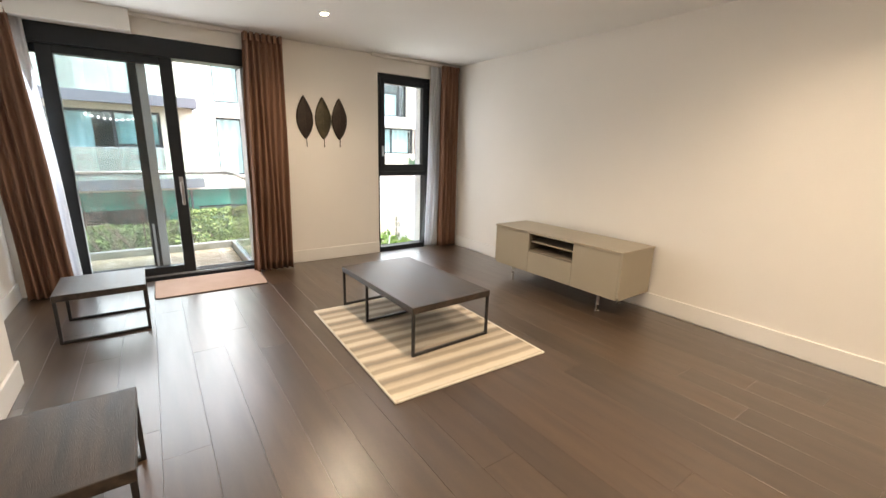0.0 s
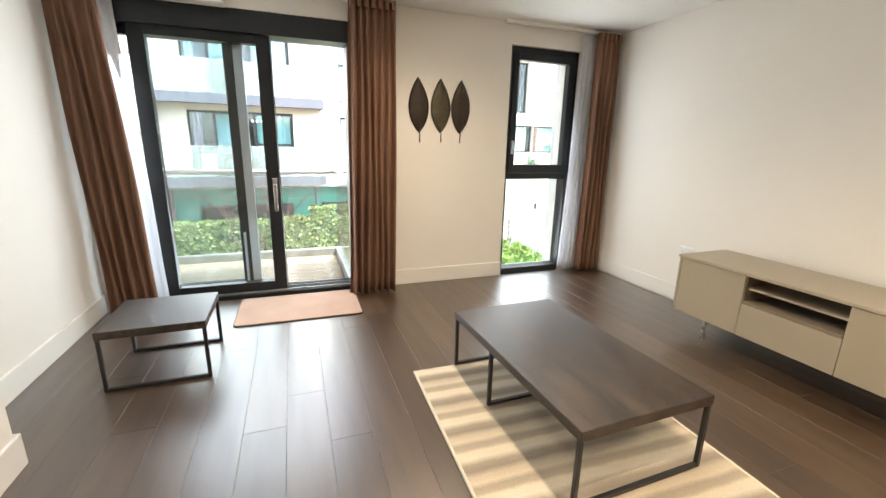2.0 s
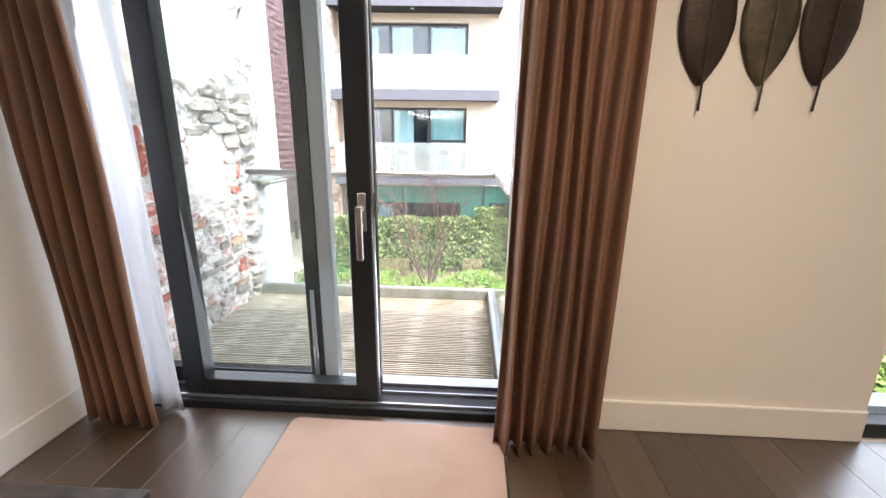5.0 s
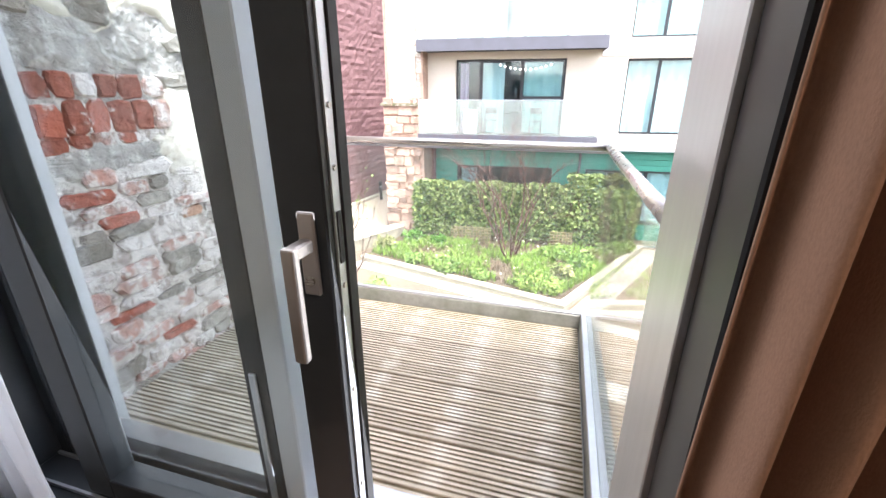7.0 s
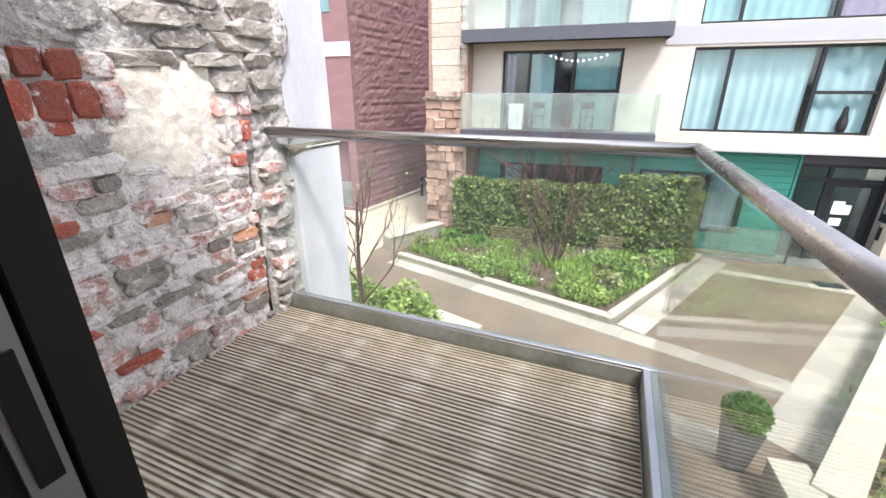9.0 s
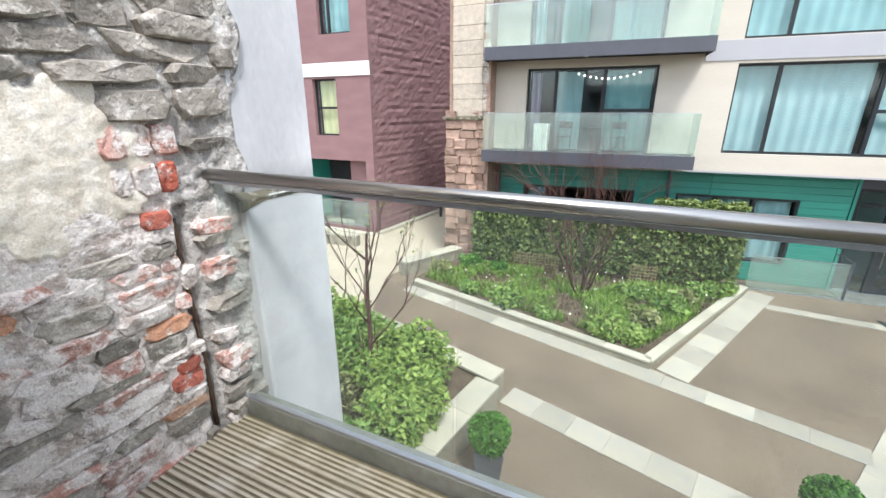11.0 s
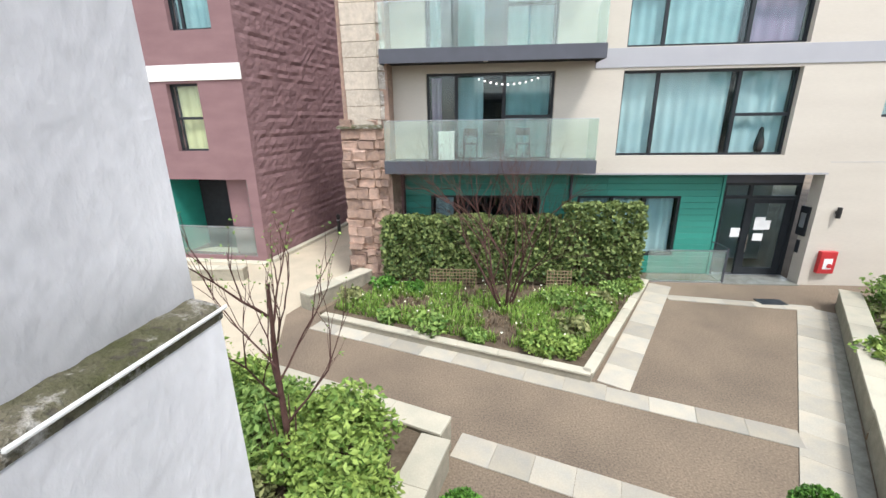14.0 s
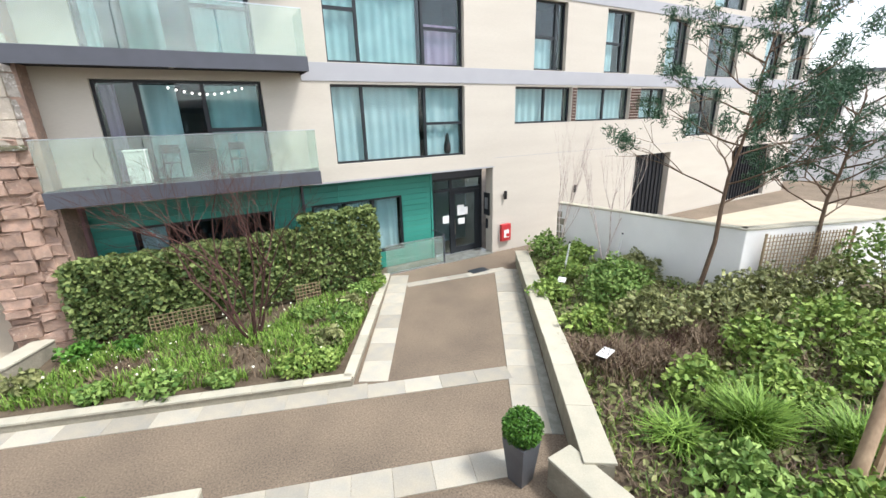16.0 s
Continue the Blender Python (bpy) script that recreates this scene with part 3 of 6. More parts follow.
part("outer_reveal", bx(3.582, 3.588, 5.41, 5.57, -0.02, 2.23), ALU, win)


# ---- curtains ----
def curtain(name, x0, x1, y, z0, z1, folds, depth, mat, label, flare=0.0, seed=1, lean=0.0):
    """A pleated curtain: sharp pleats under the heading that loosen on the way down."""
    rng = np.random.default_rng(seed)
    nx, nz = folds * 14, 26
    ph = rng.uniform(-0.5, 0.5, folds + 2)
    verts, faces = [], []
    for j in range(nz + 1):
        v = j / nz
        z = z0 + (z1 - z0) * v
        for i in range(nx + 1):
            u = i / nx
            w = u * folds
            k = int(w)
            p = w + 0.22 * (ph[k] * (1 - (w - k)) + ph[k + 1] * (w - k))
            s = math.sin(2 * math.pi * p)
            amp = depth * (0.55 + 0.45 * (1 - v)) * (0.8 + 0.4 * ph[k])
            off = amp * math.copysign(abs(s) ** 0.75, s) + 0.008 * math.sin(9 * v + 4 * u)
            spread = 1 + flare * (1 - v) ** 1.4
            x = x0 + (x1 - x0) * ((u - 0.5) * spread + 0.5) + lean * (1 - v) + 0.006 * math.sin(7 * v + 11 * u)
            verts.append((x, y + off, z))
    for j in range(nz):
        for i in range(nx):
            a = j * (nx + 1) + i
            faces.append((a, a + 1, a + nx + 2, a + nx + 1))
    t = thing(name, pose(0, 0, 0), label, "curtain")
    cloth = raw_mesh("cloth", verts, faces, mat, t, smooth=True)
    th = cloth.modifiers.new("thickness", "SOLIDIFY")
    th.thickness = 0.003
    for i in range(folds if name == "curtain" else 0):
        cx = x0 + (x1 - x0) * (i + 0.5) / folds
        part("pleat", bx(cx - 0.016, cx + 0.016, y - depth * 0.75, y + depth * 0.75, z1 - 0.07, z1 + 0.004, 0.004), mat, t)
    return t


curtain("curtain", -0.60, -0.31, 5.075, 0.012, 2.385, 5, 0.04, CURTAIN, "brown pleated floor-length curtain drawn aside beside the balcony door", 0.12, 3, 0.085)
curtain("curtain", 1.292, 1.665, 5.035, 0.012, 2.385, 7, 0.05, CURTAIN, "brown pleated floor-length curtain drawn aside between door and wall", 0.08, 5, -0.04)
curtain("curtain", 3.66, 3.93, 5.09, 0.012, 2.385, 5, 0.036, CURTAIN, "brown pleated floor-length curtain drawn aside in the room's corner", 0.1, 9)
curtain("sheer_curtain", -0.52, -0.25, 5.172, 0.02, 2.37, 4, 0.018, SHEER, "white lining curtain gathered behind the brown one", 0.3, 11, 0.05)
curtain("sheer_curtain", 3.54, 3.72, 5.165, 0.02, 2.37, 4, 0.018, SHEER, "white lining curtain gathered beside the tall window", 0.35, 12, -0.04)
tagged(part("curtain_track", bx(-0.6, 1.66, 5.15, 5.18, 2.388, ZC - 0.0005, 0.003), TRIM), "slim white ceiling curtain track", "curtain track")
tagged(part("curtain_track", bx(2.7, 3.97, 5.15, 5.18, 2.388, ZC - 0.0005, 0.003), TRIM), "slim white ceiling curtain track", "curtain track")


# ---- tables ----
def frame_table(name, m, w, d, h, label, legs_y):
    """A dark timber top on black steel hoops (closed rectangles)."""
    t = thing(name, m, label, "table")
    part("tabletop", bx(-w / 2, w / 2, -d / 2, d / 2, h - 0.045, h, 0.004, 2), BLACKWOOD, t, "black-brown oak top with visible grain")
    r = 0.0095
    for y in legs_y:
        hoop = new("hoop_leg")
        hoop.parent = t
        x0, x1 = -w / 2 + 0.012, w / 2 - 0.012
        part("post", bx(x0 - r, x0 + r, y - r, y + r, 0.0, h - 0.045, 0.002), BLACKMETAL, hoop)
        part("post", bx(x1 - r, x1 + r, y - r, y + r, 0.0, h - 0.045, 0.002), BLACKMETAL, hoop)
        part("floor_bar", bx(x0 + r, x1 - r, y - r, y + r, 0.0, 0.019, 0.002), BLACKMETAL, hoop)
    return t


frame_table("coffee_table", pose(2.015, 3.075, 0.0145, 0, 0, 1.5), 0.66, 1.13, 0.345, "long low table with black-brown wooden top on black steel hoops", (-0.55, 0.12, 0.55))
frame_table("side_table", pose(0.055, 4.175, 0, 0, 0, 1.0), 0.51, 0.49, 0.345, "small square table with black-brown wooden top on black steel legs", (-0.232, 0.232))
frame_table("side_table", pose(0.035, 2.11, 0, 0, 0, 1.0), 0.51, 0.56, 0.345, "small square table with black-brown wooden top on black steel legs", (-0.265, 0.265))

# ---- rug and mat ----
rug = thing("rug", pose(1.965, 2.865, 0.0, 0, 0, -1.6), "rug striped in cream, sand and grey with a pale bound edge", "rug")
part("weave", bx(-0.56, 0.56, -0.735, 0.735, 0.0, 0.012, 0.004), RUG, rug)
ed = bmesh.new()
for x0, x1, y0, y1 in ((-0.572, -0.558, -0.747, 0.747), (0.558, 0.572, -0.747, 0.747), (-0.558, 0.558, -0.747, -0.733), (-0.558, 0.558, 0.733, 0.747)):
    box(ed, x0, x1, y0, y1, 0.0, 0.014, 0.004)
part("binding", ed, RUGEDGE, rug, "pale bound edge")


def rounded(x0, x1, y0, y1, r, k=6):
    pts = []
    for cx, cy, a0 in ((x1 - r, y1 - r, 0), (x0 + r, y1 - r, 90), (x0 + r, y0 + r, 180), (x1 - r, y0 + r, 270)):
        pts += [(cx + r * math.cos(radians(a0 + 90 * i / k)), cy + r * math.sin(radians(a0 + 90 * i / k))) for i in range(k + 1)]
    return pts


mat = thing("door_mat", pose(0.81, 4.88, 0, 0, 0, -0.6), "dusty pink flat doormat with a dark rubber edge", "mat")
part("rubber_base", prism(rounded(-0.47, 0.47, -0.285, 0.285, 0.04), 0.0, 0.006), MATEDGE, mat, "dark rubber base")
part("carpet_top", prism(rounded(-0.464, 0.464, -0.279, 0.279, 0.036), 0.0062, 0.012, 0.002), MAT, mat)

# ---- media cabinet ----
cab = thing("media_cabinet", pose(3.45, 2.18, 0, 0, 0, 0.7), "low greige lacquered media cabinet with an open niche on chrome legs", "cabinet")
CB, CT, CD, CL = 0.165, 0.58, 0.475, 1.475
part("top_panel", bx(-0.008, CD, -0.008, CL + 0.008, CT - 0.02, CT, 0.003), CAB, cab)
part("bottom_panel", bx(0.02, CD, 0.0, CL, CB, CB + 0.018, 0.002), CAB, cab)
part("side_panel", bx(0.0, CD, 0.0, 0.018, CB + 0.0185, CT - 0.0205, 0.002), CAB, cab)
part("side_panel", bx(0.0, CD, CL - 0.018, CL, CB + 0.0185, CT - 0.0205, 0.002), CAB, cab)
part("back_panel", bx(CD - 0.012, CD - 0.001, 0.0185, CL - 0.0185, CB + 0.0185, CT - 0.0205), CABIN, cab)
part("divider", bx(0.02, CD - 0.0125, 0.462, 0.48, CB + 0.0185, CT - 0.0205), CABIN, cab)
part("divider", bx(0.02, CD - 0.0125, 1.0, 1.018, CB + 0.0185, CT - 0.0205), CABIN, cab)
part("niche_floor", bx(0.004, CD - 0.0125, 0.4805, 0.9995, 0.375, 0.393, 0.002), CABIN, cab)
part("shelf", bx(0.03, CD - 0.0125, 0.4805, 0.9995, 0.468, 0.48, 0.002), CAB, cab, "thin greige shelf in the niche")
part("door", bx(0.0, 0.018, 0.02, 0.476, CB, CT - 0.0225, 0.002), CAB, cab)
part("door", bx(0.0, 0.018, 1.004, CL - 0.02, CB, CT - 0.0225, 0.002), CAB, cab)
part("drawer_front", bx(0.0, 0.018, 0.479, 1.001, CB, 0.374, 0.002), CAB, cab)
for lx, ly in ((0.07, 0.22), (0.07, CL - 0.22), (CD - 0.07, 0.22), (CD - 0.07, CL - 0.22)):
    bm = bmesh.new()
    tube_into(bm, [(lx, ly, 0.0), (lx, ly, 0.008), (lx, ly, 0.009), (lx, ly, CB - 0.004), (lx, ly, CB)], [0.018, 0.018, 0.0125, 0.0125, 0.024], 16)
    part("leg", bm, STEEL, cab, "slim chrome leg")


# ---- wall leaves ----
def metal_leaf(x, mat_used, label, tilt):
    t = thing("wall_leaf", pose(x, 5.213, 1.335, 0, tilt, 0), label, "wall decoration", "three leaves on the wall")
    H, W, z_b = 0.46, 0.098, 0.085
    n, mcol = 22, 4
    bm = bmesh.new()
    rows = []
    for j in range(n + 1):
        v = j / n
        w = W * math.sin(math.pi * min(1, v * 0.98 + 0.01)) ** 0.8 * (1.08 - 0.25 * v)
        row = []
        for i in range(-mcol, mcol + 1):
            u = i / mcol
            row.append(bm.verts.new((w * u, -0.022 + 0.02 * abs(u) ** 1.5 - 0.006 * math.sin(math.pi * v) + 0.0015 * math.sin(30 * v + 5 * abs(u)), z_b + H * v)))
        rows.append(row)
    for a, b in zip(rows, rows[1:]):
        for i in range(2 * mcol):
            bm.faces.new((a[i], a[i + 1], b[i + 1], b[i]))
    ob = part("blade", bm, mat_used, t, smooth=True)
    so = ob.modifiers.new("thickness", "SOLIDIFY")
    so.thickness = 0.002
    part("midrib", tube_into(bmesh.new(), [(0, -0.026, z_b + H * 0.97), (0, -0.031, z_b + H * 0.5), (0, -0.026, z_b), (0.002, -0.018, 0.0)], [0.001, 0.003, 0.004, 0.0045], 6), mat_used, t)
    part("wall_hook", bx(-0.006, 0.006, -0.024, -0.0005, z_b + 0.22, z_b + 0.235), BLACKMETAL, t)
    return t


metal_leaf(1.91, LEAFMETAL, "dark bronze metal leaf hung on the wall, stem down", -1.5)
metal_leaf(2.11, LEAFMETAL2, "olive brass metal leaf hung between two darker ones", -0.5)
metal_leaf(2.295, LEAFMETAL, "dark bronze metal leaf hung on the wall, stem down", 1.0)


# ---- downlights, sockets ----
def downlight(x, y):
    t = thing("downlight", pose(x, y, ZC), "round recessed ceiling downlight, lit warm white", "ceiling light", "downlights")
    bm = bmesh.new()
    tube_into(bm, [(0, 0, -0.001), (0, 0, -0.006), (0, 0, -0.008)], [0.045, 0.043, 0.036], 28)
    part("rim", bm, WHITEPLASTIC, t, "white rim")
    bm = bmesh.new()
    bmesh.ops.create_circle(bm, cap_ends=True, segments=24, radius=0.03, matrix=pose(0, 0, -0.0095, 180))
    part("lamp", bm, GLOW, t, "glowing lens")
    lamp = bpy.data.lights.new("downlight_beam", "SPOT")
    lamp.energy, lamp.color, lamp.spot_size, lamp.spot_blend, lamp.shadow_soft_size = DOWN_W, (1.0, 0.80, 0.58), radians(150), 1.0, 0.03
    lo = new("downlight_beam", lamp)
    lo.parent = t
    lo.matrix_basis = pose(0, 0, -0.02)


DOWN_W = 10.5
# Only the first two are known; the other four are added, unseen, as fill.
for dx, dy in ((1.77, 4.09), (2.95, 1.05), (1.77, 1.9), (0.5, 1.05), (1.77, -0.3), (2.95, -0.9)):
    downlight(dx, dy)

sock = thing("wall_socket", pose(3.9795, 4.05, 0.46), "white double wall socket beside the cabinet", "socket")
part("plate", bx(-0.009, 0, -0.073, 0.073, -0.043, 0.043, 0.003), WHITEPLASTIC, sock)
for yy in (-0.036, 0.036):
    part("switch", bx(-0.0125, -0.0091, yy - 0.012, yy + 0.012, 0.012, 0.03, 0.001), WHITEPLASTIC, sock)
    part("pin_hole", bx(-0.0095, -0.0091, yy - 0.003, yy + 0.003, -0.006, 0.004), RUBBER, sock)


# ---- balcony ----
DZ = -0.135
GZ = -3.9
balcony = tagged(part("balcony_slab", bx(-0.80, 1.42, 5.575, 7.12, -0.42, DZ - 0.03), FLASH), "grey metal-clad balcony slab", "balcony", kind="structure")
tagged(part("own_facade", bx(-0.95, 4.6, 5.58, 5.62, GZ, -0.425), RENDERED), "pale rendered wall below the balcony", "wall", kind="structure")
tagged(part("balcony_frame", bx(-0.80, 1.42, 5.64, 7.08, -0.62, -0.43, 0.01), FLASH), "grey steel frame carrying the balcony", "balcony", kind="structure")
deck = thing("deck", pose(0, 0, DZ), "weathered grooved timber decking, greenish at the edges", "decking", kind="structure")


def deck_board(width, length):
    """A board along x with five grooves in its upper face."""
    bm = bmesh.new()
    n = 5
    prof = [(0.0, -0.028), (0.0, -0.003), (0.003, 0.0)]
    pitch = (width - 0.006) / n
    for i in range(n):
        y = 0.003 + i * pitch
        prof += [(y + pitch * 0.5, 0.0), (y + pitch * 0.58, -0.006), (y + pitch * 0.86, -0.006), (y + pitch, 0.0)]
    prof += [(width - 0.001, -0.003), (width - 0.001, -0.028)]
    a = [bm.verts.new((0, y, z)) for y, z in prof]
    b = [bm.verts.new((length, y, z)) for y, z in prof]
    for i in range(len(prof) - 1):
        f = bm.faces.new((a[i], a[i + 1], b[i + 1], b[i]))
        f.material_index = int(min(prof[i][1], prof[i + 1][1]) < -0.005 and 2 < i < len(prof) - 3)
    bm.faces.new(a[::-1])
    bm.faces.new(b)
    bmesh.ops.recalc_face_normals(bm, faces=bm.faces)
    me = bpy.data.meshes.new("deck_board")
    bm.to_mesh(me)
    bm.free()
    me.materials.append(DECK)
    me.materials.append(DECKDIRT)
    return me


board = deck_board(0.118, 2.06)
for i in range(12):
    piece("deck_board", board, deck, pose(-0.775, 5.572 + i * 0.1205, 0.0015 * math.sin(i * 2.3)))
bal = thing("balustrade", pose(0, 0, 0), "frameless glass balcony balustrade with a round brushed steel handrail", "balustrade")
part("base_channel", bx(-0.765, 1.36, 7.02, 7.085, DZ - 0.1, -0.05, 0.004), FLASH, bal, "weathered metal base channel")
part("base_channel", bx(1.295, 1.36, 5.60, 7.0195, DZ - 0.1, -0.05, 0.004), FLASH, bal, "weathered metal base channel")
part("top_bead", bx(-0.765, 1.36, 7.021, 7.044, -0.0498, -0.035, 0.002), ALU, bal)
part("top_bead", bx(1.296, 1.324, 5.60, 7.02, -0.0498, -0.035, 0.002), ALU, bal)
for x0, x1 in ((-0.755, 0.26), (0.27, 1.325)):
    g = part("pane", bx(x0, x1, 7.045, 7.06, -0.049, 0.925, 0.002), RAILGLASS, bal)
    g.visible_shadow = False
g = part("pane", bx(1.325, 1.34, 5.62, 7.04, -0.049, 0.925, 0.002), RAILGLASS, bal)
g.visible_shadow = False
part("handrail", pipe([(-0.79, 7.05, 0.955), (1.332, 7.05, 0.955)], 0.0215, 24), STEEL, bal, "round brushed steel rail", smooth=True)
part("handrail", pipe([(1.332, 7.075, 0.955), (1.332, 5.57, 0.955)], 0.0215, 24), STEEL, bal, "round brushed steel rail", smooth=True)
part("end_cap", pipe([(1.332, 5.569, 0.955), (1.332, 5.562, 0.955)], 0.027, 24), FRAME, bal, "dark end flange")
part("glass_clamp", bx(-0.765, 1.33, 7.043, 7.062, 0.921, 0.932), ALU, bal)

tagged(part("door_pier", bx(1.362, 1.66, 5.33, 5.575, -0.3, 2.6, 0.004), ALU), "silver-grey metal clad pier beside the balcony door", "cladding", kind="structure")
tagged(part("outer_wall", pierced(-0.95, 4.6, -0.30, 2.6, 0.05, [(-0.56, 1.36, -0.3, 2.26), (2.80, 3.582, -0.02, 2.23)]), RENDERED, at=pose(0, 5.5755, 0)), "pale rendered outer wall", "wall", kind="structure")

# ---- old party wall of rubble ----
WX = -0.78


SLOT = 6.915


def ragged(z):
    return 7.20 + 0.04 * math.sin(z * 5.1) + 0.03 * math.sin(z * 13.7 + 1) + 0.03 * noise.noise((z * 9, 3, 1)) - 0.02 * (z > 1.3)


def swell(y, z):
    """How far the wall's face stands forward beyond the slot, where it meets the plinth."""
    return max(0.0, y - 6.98) * (0.36 if z < 0.84 else 0.26)


def rubble_backing():
    """The mortar bed behind the stones: a dense uneven sheet that stops at a ragged edge and turns back to the render."""
    ny, nz = 150, 300
    verts, faces = [], []
    for j in range(nz + 1):
        z = -0.5 + 4.3 * j / nz
        edge = ragged(z)
        for i in range(ny + 1):
            u = i / ny
            if u < 0.94:
                y = 5.55 + (edge - 5.55) * u / 0.94
                slot = 0.07 * math.exp(-((y - SLOT - 0.012 * math.sin(z * 9)) / 0.022) ** 4) * (z < 0.86)
                rough = 0.020 if y > SLOT + 0.02 and 0.76 < z < 1.08 else 0.011
                x = WX - 0.012 + 0.015 * noise.noise((y * 6, z * 8, 0.3)) + rough * noise.noise((y * 24, z * 30, 4.0)) + 0.006 * noise.noise((y * 55, z * 60, 9.0)) + swell(y, z) - slot
            else:
                k = (u - 0.94) / 0.06
                y = edge + 0.03 * k + 0.02 * noise.noise((k * 4, z * 6, 2))
                x = WX + swell(edge, z) - 0.01 - 0.10 * k + 0.02 * noise.noise((k * 9, z * 9, 7))
            verts.append((x, y, z))
    for j in range(nz):
        for i in range(ny):
            a = j * (ny + 1) + i
            faces.append((a, a + 1, a + ny + 2, a + ny + 1))
    return verts, faces


rubble = thing("rubble_wall", pose(0, 0, 0), "old wall of limewashed rubble stone, red brick and patchy plaster", "stone wall", kind="structure")
v, f = rubble_backing()
mortar = raw_mesh("mortar", v, f, MORTAR, rubble, smooth=True)
mortar.data.materials.append(GREYMORTAR)
for poly in mortar.data.polygons:
    c = poly.center
    poly.material_index = int(c.y > SLOT - 0.02 + 0.03 * noise.noise((c.z * 9, 2, 2)) or 1.18 + 0.05 * noise.noise((c.y * 6, 1, 4)) < c.z < 1.55)
part("wall_core", bx(-1.25, WX - 0.10, 5.55, 7.2, GZ, 3.8), MORTAR, rubble)


def patch(name, cy, cz, ry, rz, mat_used, lift, seed, nr=22, na=150):
    """A flake of plaster with an irregular broken outline, thinning out towards its edge."""
    vs, fs = [(WX + lift, cy, cz)], []
    for r in range(1, nr + 1):
        for a in range(na):
            t = 2 * math.pi * a / na
            k = 1 + 0.45 * noise.noise((math.cos(t) * 1.6 + seed, math.sin(t) * 1.6, seed * 0.7)) + 0.28 * noise.noise((math.cos(t) * 4 + seed, math.sin(t) * 4, 3)) + 0.16 * noise.noise((math.cos(t) * 13 + seed, math.sin(t) * 13, 3))
            q = r / nr
            y, z = cy + ry * k * q * math.cos(t), cz + rz * k * q * math.sin(t)
            drop = 0.03 if r == nr else 0.010 * max(0.0, q - 0.6) / 0.4 + 0.02 * max(0.0, noise.noise((y * 11, z * 11, seed)) - 0.2) * q
            vs.append((WX + lift - drop + 0.012 * noise.noise((y * 5, z * 5, seed)) + 0.005 * noise.noise((y * 22, z * 22, seed)), y, z))
    for a in range(na):
        fs.append((0, 1 + a, 1 + (a + 1) % na))
    for r in range(nr - 1):
        for a in range(na):
            p, q = 1 + r * na + a, 1 + r * na + (a + 1) % na
            fs.append((p, p + na, q + na, q))
    return raw_mesh(name, vs, fs, mat_used, rubble, smooth=True)


PATCHES = [("plaster_patch", 6.53, 1.04, 0.30, 0.24, PLASTER, 0.006, 2.0), ("plaster_patch", 6.42, 1.93, 0.84, 0.43, PLASTER, 0.008, 5.0), ("plaster_patch", 6.3, 2.75, 1.2, 0.75, PLASTER, 0.004, 6.0),
           ("plaster_patch", 6.52, 0.82, 0.27, 0.13, LIMED, 0.0, 9.0), ("plaster_patch", 5.98, 0.95, 0.30, 0.07, GREYMORTAR, 0.0, 12.0), ("plaster_patch", 5.95, 1.42, 0.36, 0.12, GREYMORTAR, 0.0, 14.0)]
for p in PATCHES:
    patch(*p)


def stone_mesh(w, h, d, seed, ragged_by=0.16):
    """A rough block lying on x=0, its face towards +x: a box-like outline with knocked corners and a broken face."""
    rng = np.random.default_rng(seed)
    bm = bmesh.new()
    n, long_side = 10, w / (w + h)
    outline = []
    for k in range(n):
        p = ((k + rng.uniform(-0.2, 0.2)) / n + 0.03) % 1.0 * 2
        half_turn, p = int(p), p % 1.0
        y, z = (-0.5 + p / long_side, -0.5) if p < long_side else (0.5, -0.5 + (p - long_side) / (1 - long_side))
        y, z = (y, z) if not half_turn else (-y, -z)
        cut = 1 - ragged_by * rng.uniform(0.3, 1) if abs(y) > 0.4 and abs(z) > 0.4 else 1 - ragged_by * 0.5 * rng.uniform(0, 1)
        outline.append((y * w * cut, z * h * cut))
    tilt_y, tilt_z = rng.normal(0, 0.04), rng.normal(0, 0.09)
    rings = []
    for q, x in ((1.0, -0.03), (1.0, d * 0.55), (0.84, d)):
        rings.append([bm.verts.new((x + (x > 0) * (rng.normal(0, d * 0.12) + tilt_y * y + tilt_z * z), y * q, z * q)) for y, z in outline])
    for a, b in zip(rings, rings[1:]):
        for i in range(n):
            bm.faces.new((a[i], a[(i + 1) % n], b[(i + 1) % n], b[i]))
    c = bm.verts.new((d * rng.uniform(0.9, 1.15), w * rng.uniform(-0.15, 0.15), h * rng.uniform(-0.15, 0.15)))
    for i in range(n):
        bm.faces.new((rings[-1][i], rings[-1][(i + 1) % n], c))
    me = bpy.data.meshes.new("stone")
    bm.to_mesh(me)
    bm.free()
    return me


def in_patch(y, z):
    return any(((y - c) / (a * 0.93)) ** 2 + ((z - d) / (b * 0.93)) ** 2 < 1 for _, c, d, a, b, *_ in PATCHES)


